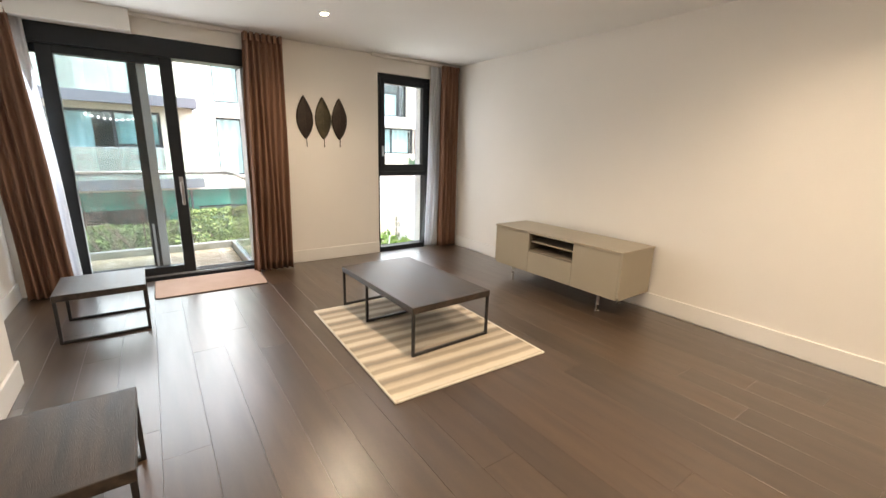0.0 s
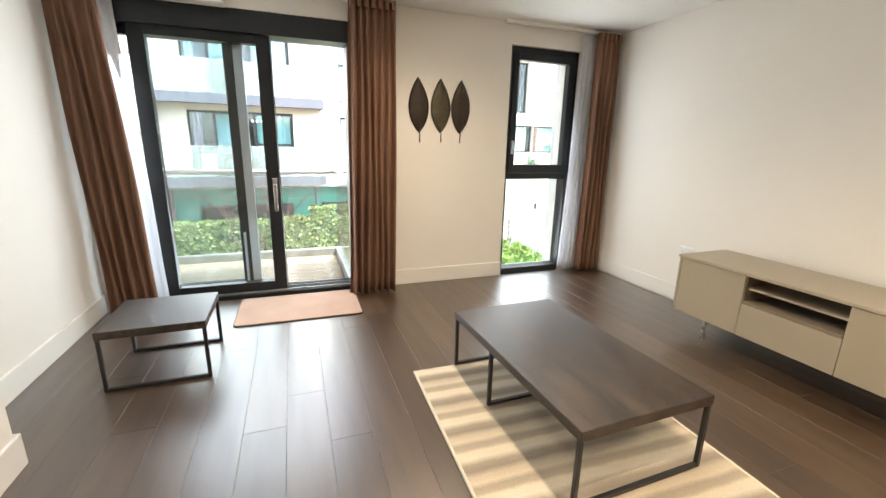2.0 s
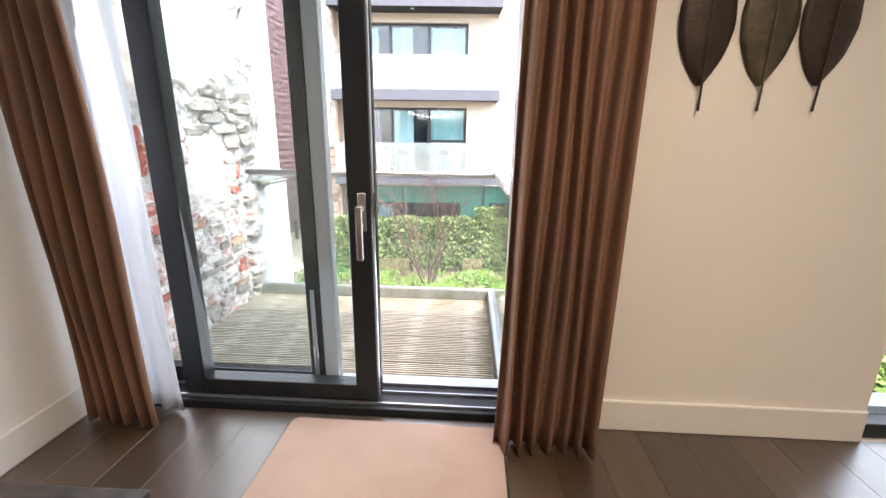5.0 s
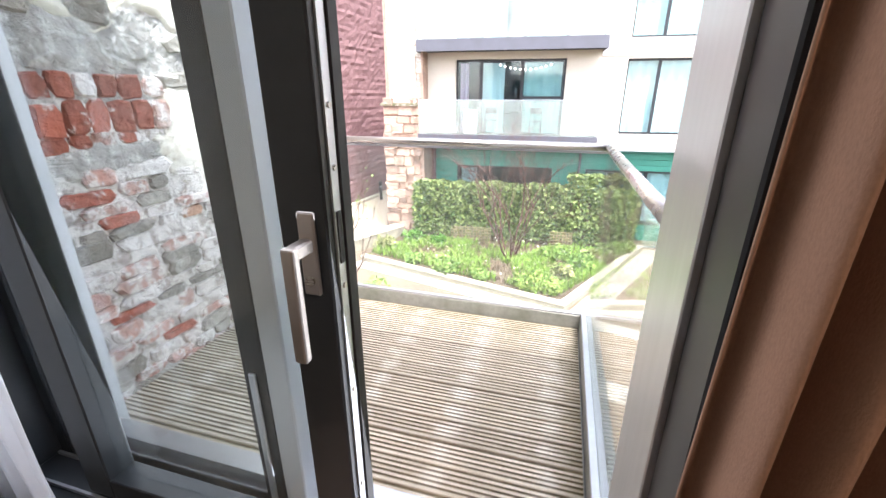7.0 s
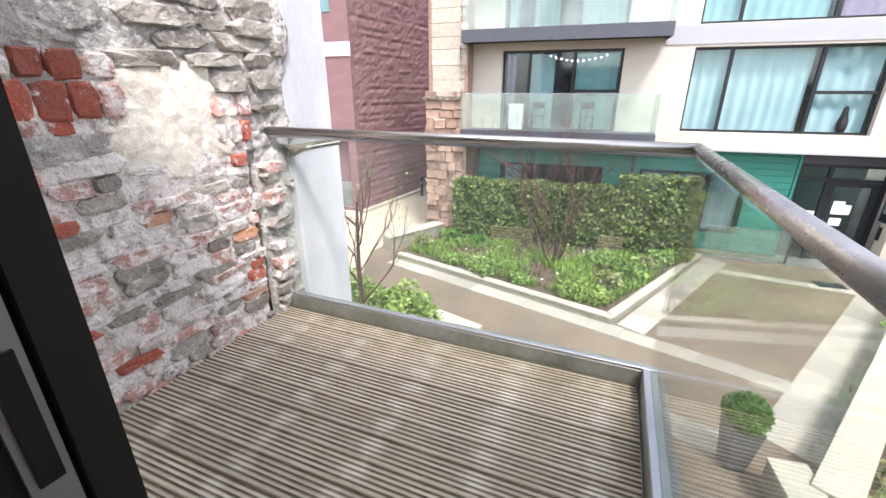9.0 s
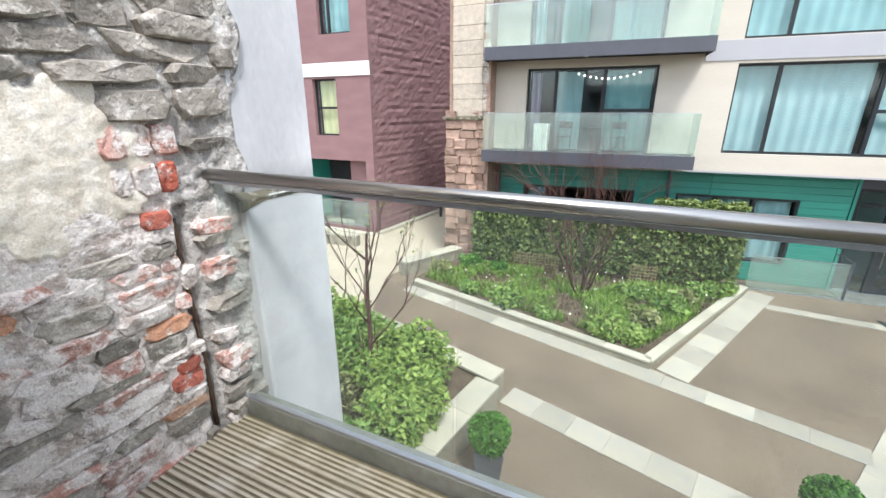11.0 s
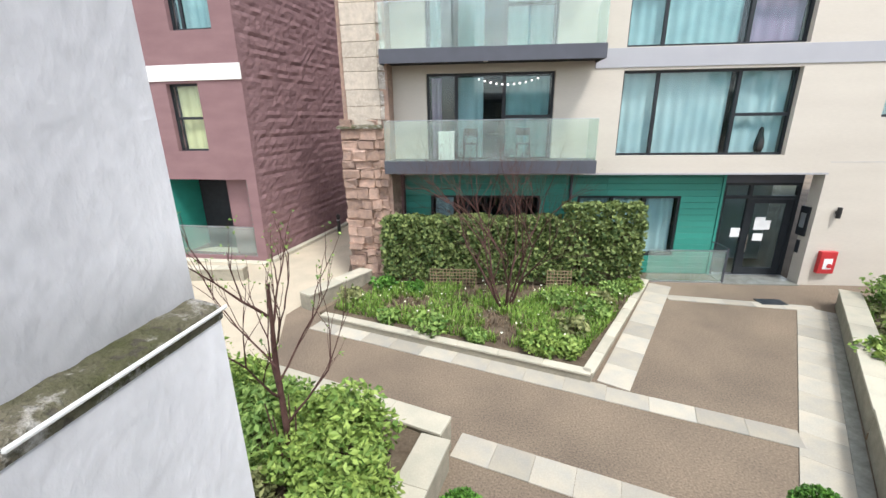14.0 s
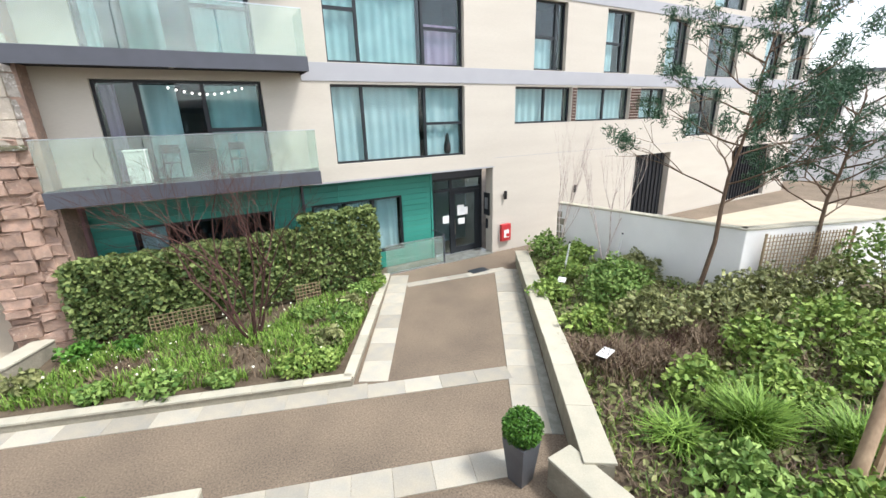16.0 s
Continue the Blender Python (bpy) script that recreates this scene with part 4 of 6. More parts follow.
srng = np.random.default_rng(21)
z = DZ - 0.06
while z < 1.52:
    big = z > 1.12
    h = srng.uniform(0.06, 0.12) if big else srng.uniform(0.042, 0.092)
    y = 5.56 + srng.uniform(-0.05, 0.03)
    while y < 7.3:
        w = srng.uniform(0.12, 0.40) if big else srng.uniform(0.10, 0.30)
        beyond = y > SLOT
        if y < SLOT - 0.03 < y + w and z < 0.9:
            w = max(0.06, SLOT - 0.03 - y)
        cy, cz = y + w / 2, z + h / 2 + 0.014 * math.sin(y * 4 + z * 9)
        y += w + 0.004
        if z < 0.9 and SLOT - 0.04 < y < SLOT + 0.03:
            y = SLOT + 0.03
        room = ragged(cz) - 0.012 - (cy - w / 2)
        if 0.07 < room < w:
            cy, w = cy - (w - room) / 2, room
        if cy + w / 2 > ragged(cz) - 0.01 or in_patch(cy, cz) or srng.random() < 0.05:
            continue
        if beyond and cz < 0.84 and cy + w / 2 > 7.19:
            continue
        if 5.5 < cy < 6.42 and 1.0 < cz < 1.31 or 6.70 < cy < 6.95 and 0.86 < cz < 1.16 or beyond and 0.78 < cz < 1.04:
            continue
        u = srng.random()
        if big:
            mt = STONE
        elif beyond:
            mt = STONE if u < 0.5 else PINKBRICK if u < 0.62 else LIMED
        else:
            mt = STONE if u < 0.22 else LIMED if u < 0.56 else PINKBRICK if u < 0.82 else ORANGEBRICK if u < 0.93 else REDBRICK
        me = stone_mesh(w, h + 0.004, srng.uniform(0.024, 0.036) if big or beyond else srng.uniform(0.018, 0.030), int(srng.integers(1e6)))
        me.materials.append(mt)
        piece("stone", me, rubble, pose(WX - 0.019 + swell(cy, cz), cy, cz, srng.uniform(-4, 4)))
    z += h + 0.002


def brick_run(y0, z0, n, w, h, tilt, mats, slope=0.0):
    """Bricks set on end or flat beside one another, uneven and chipped."""
    y = y0
    for i in range(n):
        wi, hi = w * srng.uniform(0.85, 1.2), h * srng.uniform(0.9, 1.08)
        me = stone_mesh(wi * 0.98, hi, srng.uniform(0.016, 0.028), int(srng.integers(1e6)), 0.10)
        me.materials.append(mats[int(srng.integers(len(mats)))])
        piece("brick", me, rubble, pose(WX - 0.016, y + wi / 2, z0 + slope * (y - y0) + srng.uniform(-0.006, 0.006), srng.uniform(-4, 4) + tilt))
        y += wi


brick_run(5.56, 1.245, 8, 0.098, 0.10, 0, [REDBRICK, PINKBRICK, LIMED, REDBRICK])
brick_run(5.56, 1.11, 8, 0.092, 0.14, -3, [REDBRICK, REDBRICK, REDBRICK, PINKBRICK], 0.03)
brick_run(5.56, 1.01, 6, 0.10, 0.06, -3, [REDBRICK, PINKBRICK], 0.05)
brick_run(6.70, 1.09, 3, 0.078, 0.11, 0, [PINKBRICK])
brick_run(6.72, 0.965, 3, 0.070, 0.105, 0, [LIMED, REDBRICK])
# Added rod in place of the rust-brown stones deep in the slot.
part("slot_filler", tube_into(bmesh.new(), [(WX - 0.06, SLOT + 0.01, 0.8), (WX - 0.052, SLOT, 0.6), (WX - 0.045, SLOT + 0.005, 0.25), (WX - 0.045, SLOT, DZ)], [0.006, 0.009, 0.008, 0.010], 8), RUST, rubble, "added rod standing in for rust-brown stones in the slot", smooth=True)

# white rendered wall beyond, with its ledge
def weathered(m, lo, hi, colour):
    """Grey water stains with ragged outlines that creep up from a ledge."""
    n, l = m.node_tree.nodes, m.node_tree.links
    geo, sep, tex, k, mul, mix = [n.new("ShaderNode" + x) for x in ("NewGeometry", "SeparateXYZ", "TexNoise", "MapRange", "Math", "MixRGB")]
    l.new(geo.outputs["Position"], sep.inputs[0])
    l.new(geo.outputs["Position"], tex.inputs["Vector"])
    tex.inputs["Scale"].default_value, tex.inputs["Detail"].default_value = 7, 7
    k.inputs["From Min"].default_value, k.inputs["From Max"].default_value = hi, lo
    l.new(sep.outputs["Z"], k.inputs["Value"])
    mul.operation = "MULTIPLY"
    l.new(k.outputs["Result"], mul.inputs[0])
    l.new(tex.outputs["Fac"], mul.inputs[1])
    l.new(mul.outputs[0], mix.inputs["Fac"])
    base = n["Principled BSDF"].inputs["Base Color"]
    l.new(base.links[0].from_socket, mix.inputs["Color1"])
    mix.inputs["Color2"].default_value = (*colour, 1)
    l.new(mix.outputs["Color"], base)


STAINED = material("stained_white_render", (0.78, 0.77, 0.78), (0.55, 0.545, 0.56), 2.2, 0.9, 0.05, 0.4, 40, stretch=(1, 1, 0.6), fine=0.10)
weathered(STAINED, 0.85, 0.98, (0.10, 0.10, 0.09))
tagged(part("rendered_wall", bx(-1.9, -0.745, 7.165, 7.60, 0.80, 6.5, 0.012), STAINED), "white rendered wall end, stained grey at its edges", "wall", kind="structure")
tagged(part("rendered_plinth", bx(-1.9, -0.69, 7.13, 7.585, GZ, 0.838, 0.01), RENDERED), "white rendered plinth under a mossy ledge", "wall", kind="structure")
ledge = bmesh.new()
LN = 40
rows = []
for i in range(LN + 1):
    y = 7.10 + 0.48 * i / LN
    n1, n2 = noise.noise((y * 14, 1, 0)), noise.noise((y * 31, 5, 0))
    left = max(0.0, 1 - i / 10)
    top = 0.858 + 0.004 * n2 + 0.012 * left
    rows.append([ledge.verts.new(p) for p in ((-0.76, y, top + 0.003), (-0.725 + 0.006 * n1, y, top + 0.004 * n2), (-0.695 + 0.005 * n2, y, 0.852 + 0.006 * n1), (-0.687 + 0.004 * n1, y, 0.840), (-0.688, y, 0.826 - 0.03 * left))])
for a, b in zip(rows, rows[1:]):
    for k in range(4):
        ledge.faces.new((a[k], b[k], b[k + 1], a[k + 1]))
tagged(part("mossy_ledge", ledge, MOSS, smooth=True), "mossy weathered ledge on the rendered wall", "ledge", kind="structure")
tagged(part("ledge_trim", bx(-0.687, -0.681, 7.245, 7.588, 0.842, 0.849, 0.002), WHITEPLASTIC), "thin white trim along the ledge", "trim", kind="structure")

# ---- courtyard materials ----
GRAVEL = material("resin_bound_gravel", (0.225, 0.175, 0.125), (0.155, 0.122, 0.09), 0.5, 0.8, 0.1, 1.0, 32, fine=0.85, coords="Object")
PALEPAVE = material("pale_paving", (0.50, 0.43, 0.32), (0.42, 0.37, 0.28), 1.2, 0.8, 0.08, 0.3, 60, fine=0.2)
SLAB = material("sandstone_slab", (0.43, 0.385, 0.30), (0.34, 0.33, 0.29), 2.2, 0.75, 0.1, 0.3, 40, fine=0.15, random_tint=0.2)
COPING = material("pale_stone_coping", (0.50, 0.46, 0.36), (0.42, 0.40, 0.32), 2.5, 0.8, 0.08, 0.3, 40, fine=0.15, random_tint=0.12)
KERB = material("bed_wall_stone", (0.33, 0.30, 0.23), (0.24, 0.22, 0.17), 4, 0.85, 0.08, 0.6, 30, fine=0.25)
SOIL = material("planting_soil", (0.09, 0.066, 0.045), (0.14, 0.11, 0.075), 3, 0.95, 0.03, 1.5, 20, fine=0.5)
CREAM = material("cream_stone_cladding", (0.53, 0.485, 0.415), (0.49, 0.445, 0.38), 0.6, 0.8, 0.06, 0.15, 14, stretch=(0.5, 1, 3), fine=0.07)
BAND = material("grey_metal_band", (0.36, 0.355, 0.37), (0.33, 0.33, 0.345), 1, 0.5, 0.06, fine=0.03)
FASCIA = material("slate_grey_fascia", (0.065, 0.068, 0.085), (0.055, 0.058, 0.07), 2, 0.5, 0.08, fine=0.05)
# Near-black for undersides and recess backs, their shade put into the colour.
SHADEBLACK = material("shaded_black", (0.03, 0.03, 0.033), rough=0.7, fine=0.1)
GREENBOARD = material("green_painted_boards", (0.032, 0.25, 0.19), (0.025, 0.20, 0.155), 1.2, 0.5, 0.08, 0.1, 40, stretch=(0.3, 1, 2), fine=0.08, random_tint=0.12)
GREENPANEL = material("green_back_panel", (0.02, 0.12, 0.09), rough=0.7)
PLUM = material("plum_brick", (0.24, 0.145, 0.145), (0.205, 0.12, 0.122), 0.8, 0.8, 0.06, 0.4, 18, stretch=(1, 1, 3), fine=0.12)
PLUMROCK = material("plum_rockfaced_brick", (0.27, 0.17, 0.17), (0.20, 0.12, 0.122), 1.6, 0.85, 0.06, 1.0, 10, stretch=(1, 1.3, 4), fine=0.35)
SANDSTONE = masonry("red_sandstone_block", (0.42, 0.28, 0.21), (0.29, 0.205, 0.165), (0.50, 0.41, 0.33), 0.62, 0.25, 0.30)
PALESTONE = masonry("pale_ashlar", (0.54, 0.47, 0.38), (0.42, 0.365, 0.30), (0.60, 0.53, 0.44), 0.58, 0.10, 0.28)
# Near-black stands in for unlit rooms behind the windows: shade put into colour.
DARKROOM = material("painted_dim_interior", (0.05, 0.06, 0.065), rough=0.9)
VOILE = material("pale_voile", (0.80, 0.81, 0.80), (0.66, 0.69, 0.70), 2, 0.9, 0.05, fine=0.08)
GREENVOILE = material("mint_curtain", (0.60, 0.71, 0.69), (0.42, 0.54, 0.53), 2, 0.9, 0.05, fine=0.1)
PINKVOILE = material("pink_curtain", (0.6, 0.35, 0.48), (0.5, 0.28, 0.4), 2, 0.9, 0.05, fine=0.1)
YELLOWBLIND = material("yellow_blind", (0.62, 0.6, 0.33), (0.55, 0.53, 0.3), 2, 0.8, 0.05, fine=0.06)
REDPAINT = material("red_enamel", (0.5, 0.03, 0.035), rough=0.4, fine=0.05)
PAPER = material("white_paper", (0.8, 0.8, 0.78), rough=0.8, fine=0.02)
WHITEWALL = material("off_white_render", (0.86, 0.84, 0.80), (0.78, 0.76, 0.72), 0.8, 0.9, 0.05, 0.2, 30, fine=0.06)
GREYWALL = material("grey_render", (0.42, 0.42, 0.42), (0.38, 0.38, 0.38), 0.8, 0.9, 0.05, fine=0.05)
SLATWOOD = material("brown_slats", (0.11, 0.065, 0.05), (0.085, 0.05, 0.04), 3, 0.7, 0.08, fine=0.15)
TRELLIS = material("tan_trellis", (0.33, 0.25, 0.15), (0.27, 0.2, 0.12), 4, 0.85, 0.05, fine=0.15)
BARK = material("dark_red_bark", (0.06, 0.028, 0.024), (0.095, 0.052, 0.042), 8, 0.85, 0.08, 0.5, 40, fine=0.3)
PINEBARK = material("pine_bark", (0.16, 0.105, 0.07), (0.09, 0.065, 0.048), 8, 0.9, 0.05, 0.8, 30, fine=0.35)
BIRCH = material("pale_twig_bark", (0.66, 0.60, 0.55), (0.42, 0.32, 0.28), 8, 0.85, 0.08, 0.3, 40, fine=0.25)
LOG = material("sawn_log", (0.40, 0.29, 0.19), (0.25, 0.17, 0.11), 6, 0.9, 0.05, 0.8, 20, stretch=(1, 1, 0.4), fine=0.3)
POTGREY = material("grey_zinc_planter", (0.10, 0.105, 0.115), (0.085, 0.09, 0.10), 4, 0.45, 0.08, fine=0.08)
HEDGE = leaf_material("hedge_leaves", (0.03, 0.065, 0.018), (0.23, 0.28, 0.09))
LIME = leaf_material("lime_leaves", (0.075, 0.15, 0.025), (0.32, 0.42, 0.10))
BOX = leaf_material("box_leaves", (0.03, 0.095, 0.014), (0.11, 0.25, 0.035))
GRASS = leaf_material("grass_blades", (0.06, 0.13, 0.018), (0.27, 0.42, 0.075))
MIDGREEN = leaf_material("shrub_leaves", (0.06, 0.135, 0.025), (0.27, 0.38, 0.10))
DULLGREEN = leaf_material("dull_leaves", (0.08, 0.095, 0.035), (0.31, 0.32, 0.13))
BROWNLEAF = leaf_material("dead_bracken", (0.10, 0.07, 0.045), (0.26, 0.19, 0.12))
NEEDLE = leaf_material("pine_needles", (0.018, 0.055, 0.03), (0.07, 0.14, 0.075))
PETAL = leaf_material("white_petals", (0.7, 0.7, 0.6), (0.8, 0.78, 0.5))

# ---- courtyard ground ----
indoors = set(scene.objects)
bm = bmesh.new()
bmesh.ops.create_grid(bm, x_segments=40, y_segments=40, size=400)
ground = tagged(part("ground", bm, GRAVEL, at=pose(0, 20, GZ)), "courtyard ground of brown resin-bound gravel", "ground", kind="structure")
tagged(part("pale_yard", prism([(-14, 12.5), (-4.9, 13.6), (-6.2, 16.6), (-5.6, 19.5), (-8.2, 28), (-14, 20.3)], GZ, GZ + 0.012), PALEPAVE), "pale worn paving beside the plum brick house", "paving", kind="structure")

slab_me = {}


def strip(name, a, b, width, pitch, mat_used=None, z=GZ, h=0.02, seed=0):
    """A row of slabs from a to b, laid to the left of that line."""
    rng = np.random.default_rng(seed)
    a, b = Vector((*a, 0)), Vector((*b, 0))
    L = (b - a).length
    ang = math.degrees(math.atan2(b.y - a.y, b.x - a.x))
    row = thing(name, pose(a.x, a.y, z, 0, 0, ang), "row of pale sandstone paving slabs set in the gravel", "paving", kind="structure")
    n = max(1, round(L / pitch))
    key = (round(L / n, 3), width, h)
    if key not in slab_me:
        bm = bx(0.002, L / n - 0.002, 0.002, width - 0.002, 0, h, 0.003)
        me = bpy.data.meshes.new("slab")
        bm.to_mesh(me)
        bm.free()
        me.materials.append(mat_used or SLAB)
        slab_me[key] = me
    for i in range(n):
        piece("slab", slab_me[key], row, pose(i * L / n, 0, rng.uniform(-0.002, 0.002)))
    return row


strip("paving_strip", (-1.05, 12.36), (3.15, 11.26), 0.55, 0.62, seed=1)
strip("paving_strip", (-5.2, 15.95), (1.62, 14.1), 0.5, 0.75, seed=2)
strip("paving_strip", (1.62, 14.1), (4.5, 13.32), 0.45, 0.7, seed=3)
strip("paving_strip", (2.15, 14.45), (4.75, 20.0), 0.62, 0.75, seed=4)
strip("paving_strip", (4.18, 11.70), (8.2, 18.73), 0.62, 0.7, seed=5)
strip("paving_strip", (4.35, 19.0), (8.0, 18.7), 0.35, 0.7, seed=6)
chan = bmesh.new()
box(chan, 0, 8.1, -0.2, 0, 0, 0.018, 0.003)
tagged(part("drain_channel", chan, FLASH, at=pose(4.18, 11.70, GZ, 0, 0, 60.25)), "grey metal drain channel along the planter wall", "drain", kind="structure")
tagged(part("manhole_cover", bx(-0.35, 0.35, -0.2, 0.2, 0, 0.022, 0.004), FRAME, at=pose(7.1, 19.2, GZ, 0, 0, 4)), "dark metal manhole cover", "manhole cover", kind="structure")


def coped_wall(name, a, b, thick, z0, z1, label, pitch=0.9, wall_mat=None, over=0.03):
    """A low wall from a to b with coping stones on it; it lies to the left of that line."""
    a, b = Vector((*a, 0)), Vector((*b, 0))
    L = (b - a).length
    t = thing(name, pose(a.x, a.y, 0, 0, 0, math.degrees(math.atan2(b.y - a.y, b.x - a.x))), label, "low wall", kind="structure")
    part("wall_body", bx(0, L, 0.0, thick, z0, z1 - 0.05), wall_mat or KERB, t)
    n = max(1, round(L / pitch))
    me = bpy.data.meshes.new("coping_stone")
    bm = bx(0.003, L / n - 0.003, -over, thick + over, 0, 0.05, 0.006)
    bm.to_mesh(me)
    bm.free()
    me.materials.append(COPING)
    for i in range(n):
        piece("coping_stone", me, t, pose(i * L / n, 0, z1 - 0.0495))
    return t


coped_wall("bed_wall", (-5.05, 16.35), (1.44, 14.62), 0.16, GZ, -3.68, "low stone edge of the planting bed with pale coping")
coped_wall("bed_wall", (1.46, 14.66), (4.05, 20.0), 0.16, GZ, -3.68, "low stone edge of the planting bed with pale coping")
coped_wall("bed_end_wall", (-4.95, 19.3), (-6.0, 17.1), 0.42, GZ, -3.42, "raised pale stone end wall of the planting bed", 1.2)
coped_wall("planter_wall", (8.62, 19.1), (5.62, 13.75), 0.40, GZ, -3.36, "pale coped retaining wall of the garden bed", 1.3)
coped_wall("planter_wall", (5.58, 13.7), (3.78, 10.55), 0.40, GZ, -3.30, "pale coped retaining wall of the garden bed", 1.3)
coped_wall("planter_wall", (3.42, 10.9), (3.7, 8.2), 0.40, GZ, -3.34, "pale coped retaining wall turning towards the house", 1.2)
coped_wall("shrub_bed_wall", (-1.05, 12.55), (-4.9, 13.6), 0.36, GZ, -3.32, "pale coped wall round the evergreen bed", 0.9)
coped_wall("shrub_bed_wall", (-1.52, 9.4), (-1.02, 12.1), 0.40, GZ, -3.32, "pale coped wall round the evergreen bed", 0.9)


def soil_bed(name, poly, z, label):
    """Uneven planting soil inside a bed."""
    bm = prism(poly, GZ, z)
    top = [fc for fc in bm.faces if all(abs(vv.co.z - z) < 1e-4 for vv in fc.verts)]
    bmesh.ops.triangulate(bm, faces=top)
    for _ in range(4):
        es = [e for e in bm.edges if all(abs(vv.co.z - z) < 1e-4 for vv in e.verts) and e.calc_length() > 0.5]
        bmesh.ops.subdivide_edges(bm, edges=es, cuts=1)
        bmesh.ops.triangulate(bm, faces=bm.faces[:])
    for vv in bm.verts:
        if vv.co.z > z - 1e-4:
            vv.co.z += 0.05 * noise.noise(vv.co * 1.3)
    return tagged(part(name, bm, SOIL), label, "soil", kind="structure")


BED = [(-5.2, 16.6), (1.4, 14.85), (3.9, 19.9), (-4.3, 19.9)]
soil_bed("bed_soil", BED, -3.76, "dark planting soil in the courtyard bed")
soil_bed("garden_soil", [(4.1, 10.7), (3.7, 8.3), (8, 4), (24, 4), (24, 16), (10.4, 18.7), (8.8, 19.3)], -3.62, "dark planting soil of the garden")
soil_bed("shrub_soil", [(-6.5, 8.2), (-1.65, 9.4), (-1.2, 12.4), (-4.9, 13.5), (-8.5, 13.2)], -3.45, "dark soil of the evergreen bed")

# ---- apartment building across the courtyard ----
FM = pose(2.80, 20.32, 0, 0, 0, 4)
opp = thing("apartment_building", FM, "cream stone apartment building with dark windows and green boarded ground floor", "building", kind="structure")
BIG = [(-0.05, 4.62, 0.05, 2.38), (-0.05, 4.62, 2.97, 5.35), (-0.05, 4.62, 5.9, 8.3)]
SMALL = [(6.85, 9.75, 1.05, 2.38), (10.05, 13.35, 1.05, 2.38), (14.05, 15.9, 1.05, 2.38)]
UP = [(a, b, c, c + 2.38) for c in (2.97, 6.1) for a, b in ((7.7, 9.3), (11.5, 13.1), (15.5, 17.1), (18.8, 21.6), (24.3, 26.2), (27.3, 29.2))]
UP += [(17.9, 20.6, 0.1, 2.4), (24.3, 26.2, 0.1, 2.4), (27.3, 29.2, 0.1, 2.4)]
BALD = [(-5.62, -1.92, -0.05, 2.42), (-5.62, -1.92, 2.92, 5.3), (-5.62, -1.92, 5.85, 8.2)]
GATES = [(14.2, 16.9, -3.85, -0.6), (22.9, 27.2, -3.85, -0.7)]
part("wall", pierced(-6.9, 29.7, -0.5, 9.2, 0.45, BIG + SMALL + UP + BALD), CREAM, opp)
part("wall", pierced(5.85, 29.7, GZ, -0.5, 0.45, GATES), CREAM, opp)
part("roof", bx(-6.9, 29.75, -0.05, 12, 9.2, 9.5, 0.02), BAND, opp, "grey flat roof edge")
part("end_wall", bx(29.3, 29.7, 0.45, 12, GZ, 9.2), GREYWALL, opp)
part("end_wall", bx(-6.9, -6.5, 0.45, 12, GZ, 9.2), PLUM, opp)
part("soffit", bx(-6.9, 5.85, 0.45, 1.6, -0.52, -0.4), SHADEBLACK, opp)
for z0 in (2.45, 5.42):
    part("string_course", bx(-0.85, 29.72, -0.03, -0.002, z0, z0 + 0.5 if z0 < 3 else z0 + 0.45, 0.004), BAND, opp, "flat grey metal band")
part("lower_lip", bx(-0.85, 5.9, -0.02, -0.002, -0.5, -0.45), BAND, opp)
part("movement_joint", bx(5.9, 24.0, -0.004, -0.001, -0.16, -0.145), BAND, opp)


def voile_mesh(w, h, folds, seed):
    rng = np.random.default_rng(seed)
    nx, nz = max(8, int(folds * 6)), 5
    vs, fs = [], []
    ph = rng.uniform(0, 6)
    for j in range(nz + 1):
        for i in range(nx + 1):
            u = i / nx
            vs.append((u * w, 0.03 * math.sin(u * folds * 6.283 + ph + 0.8 * math.sin(u * 9)), h * j / nz))
    for j in range(nz):
        for i in range(nx):
            a = j * (nx + 1) + i
            fs.append((a, a + 1, a + nx + 2, a + nx + 1))
    return vs, fs


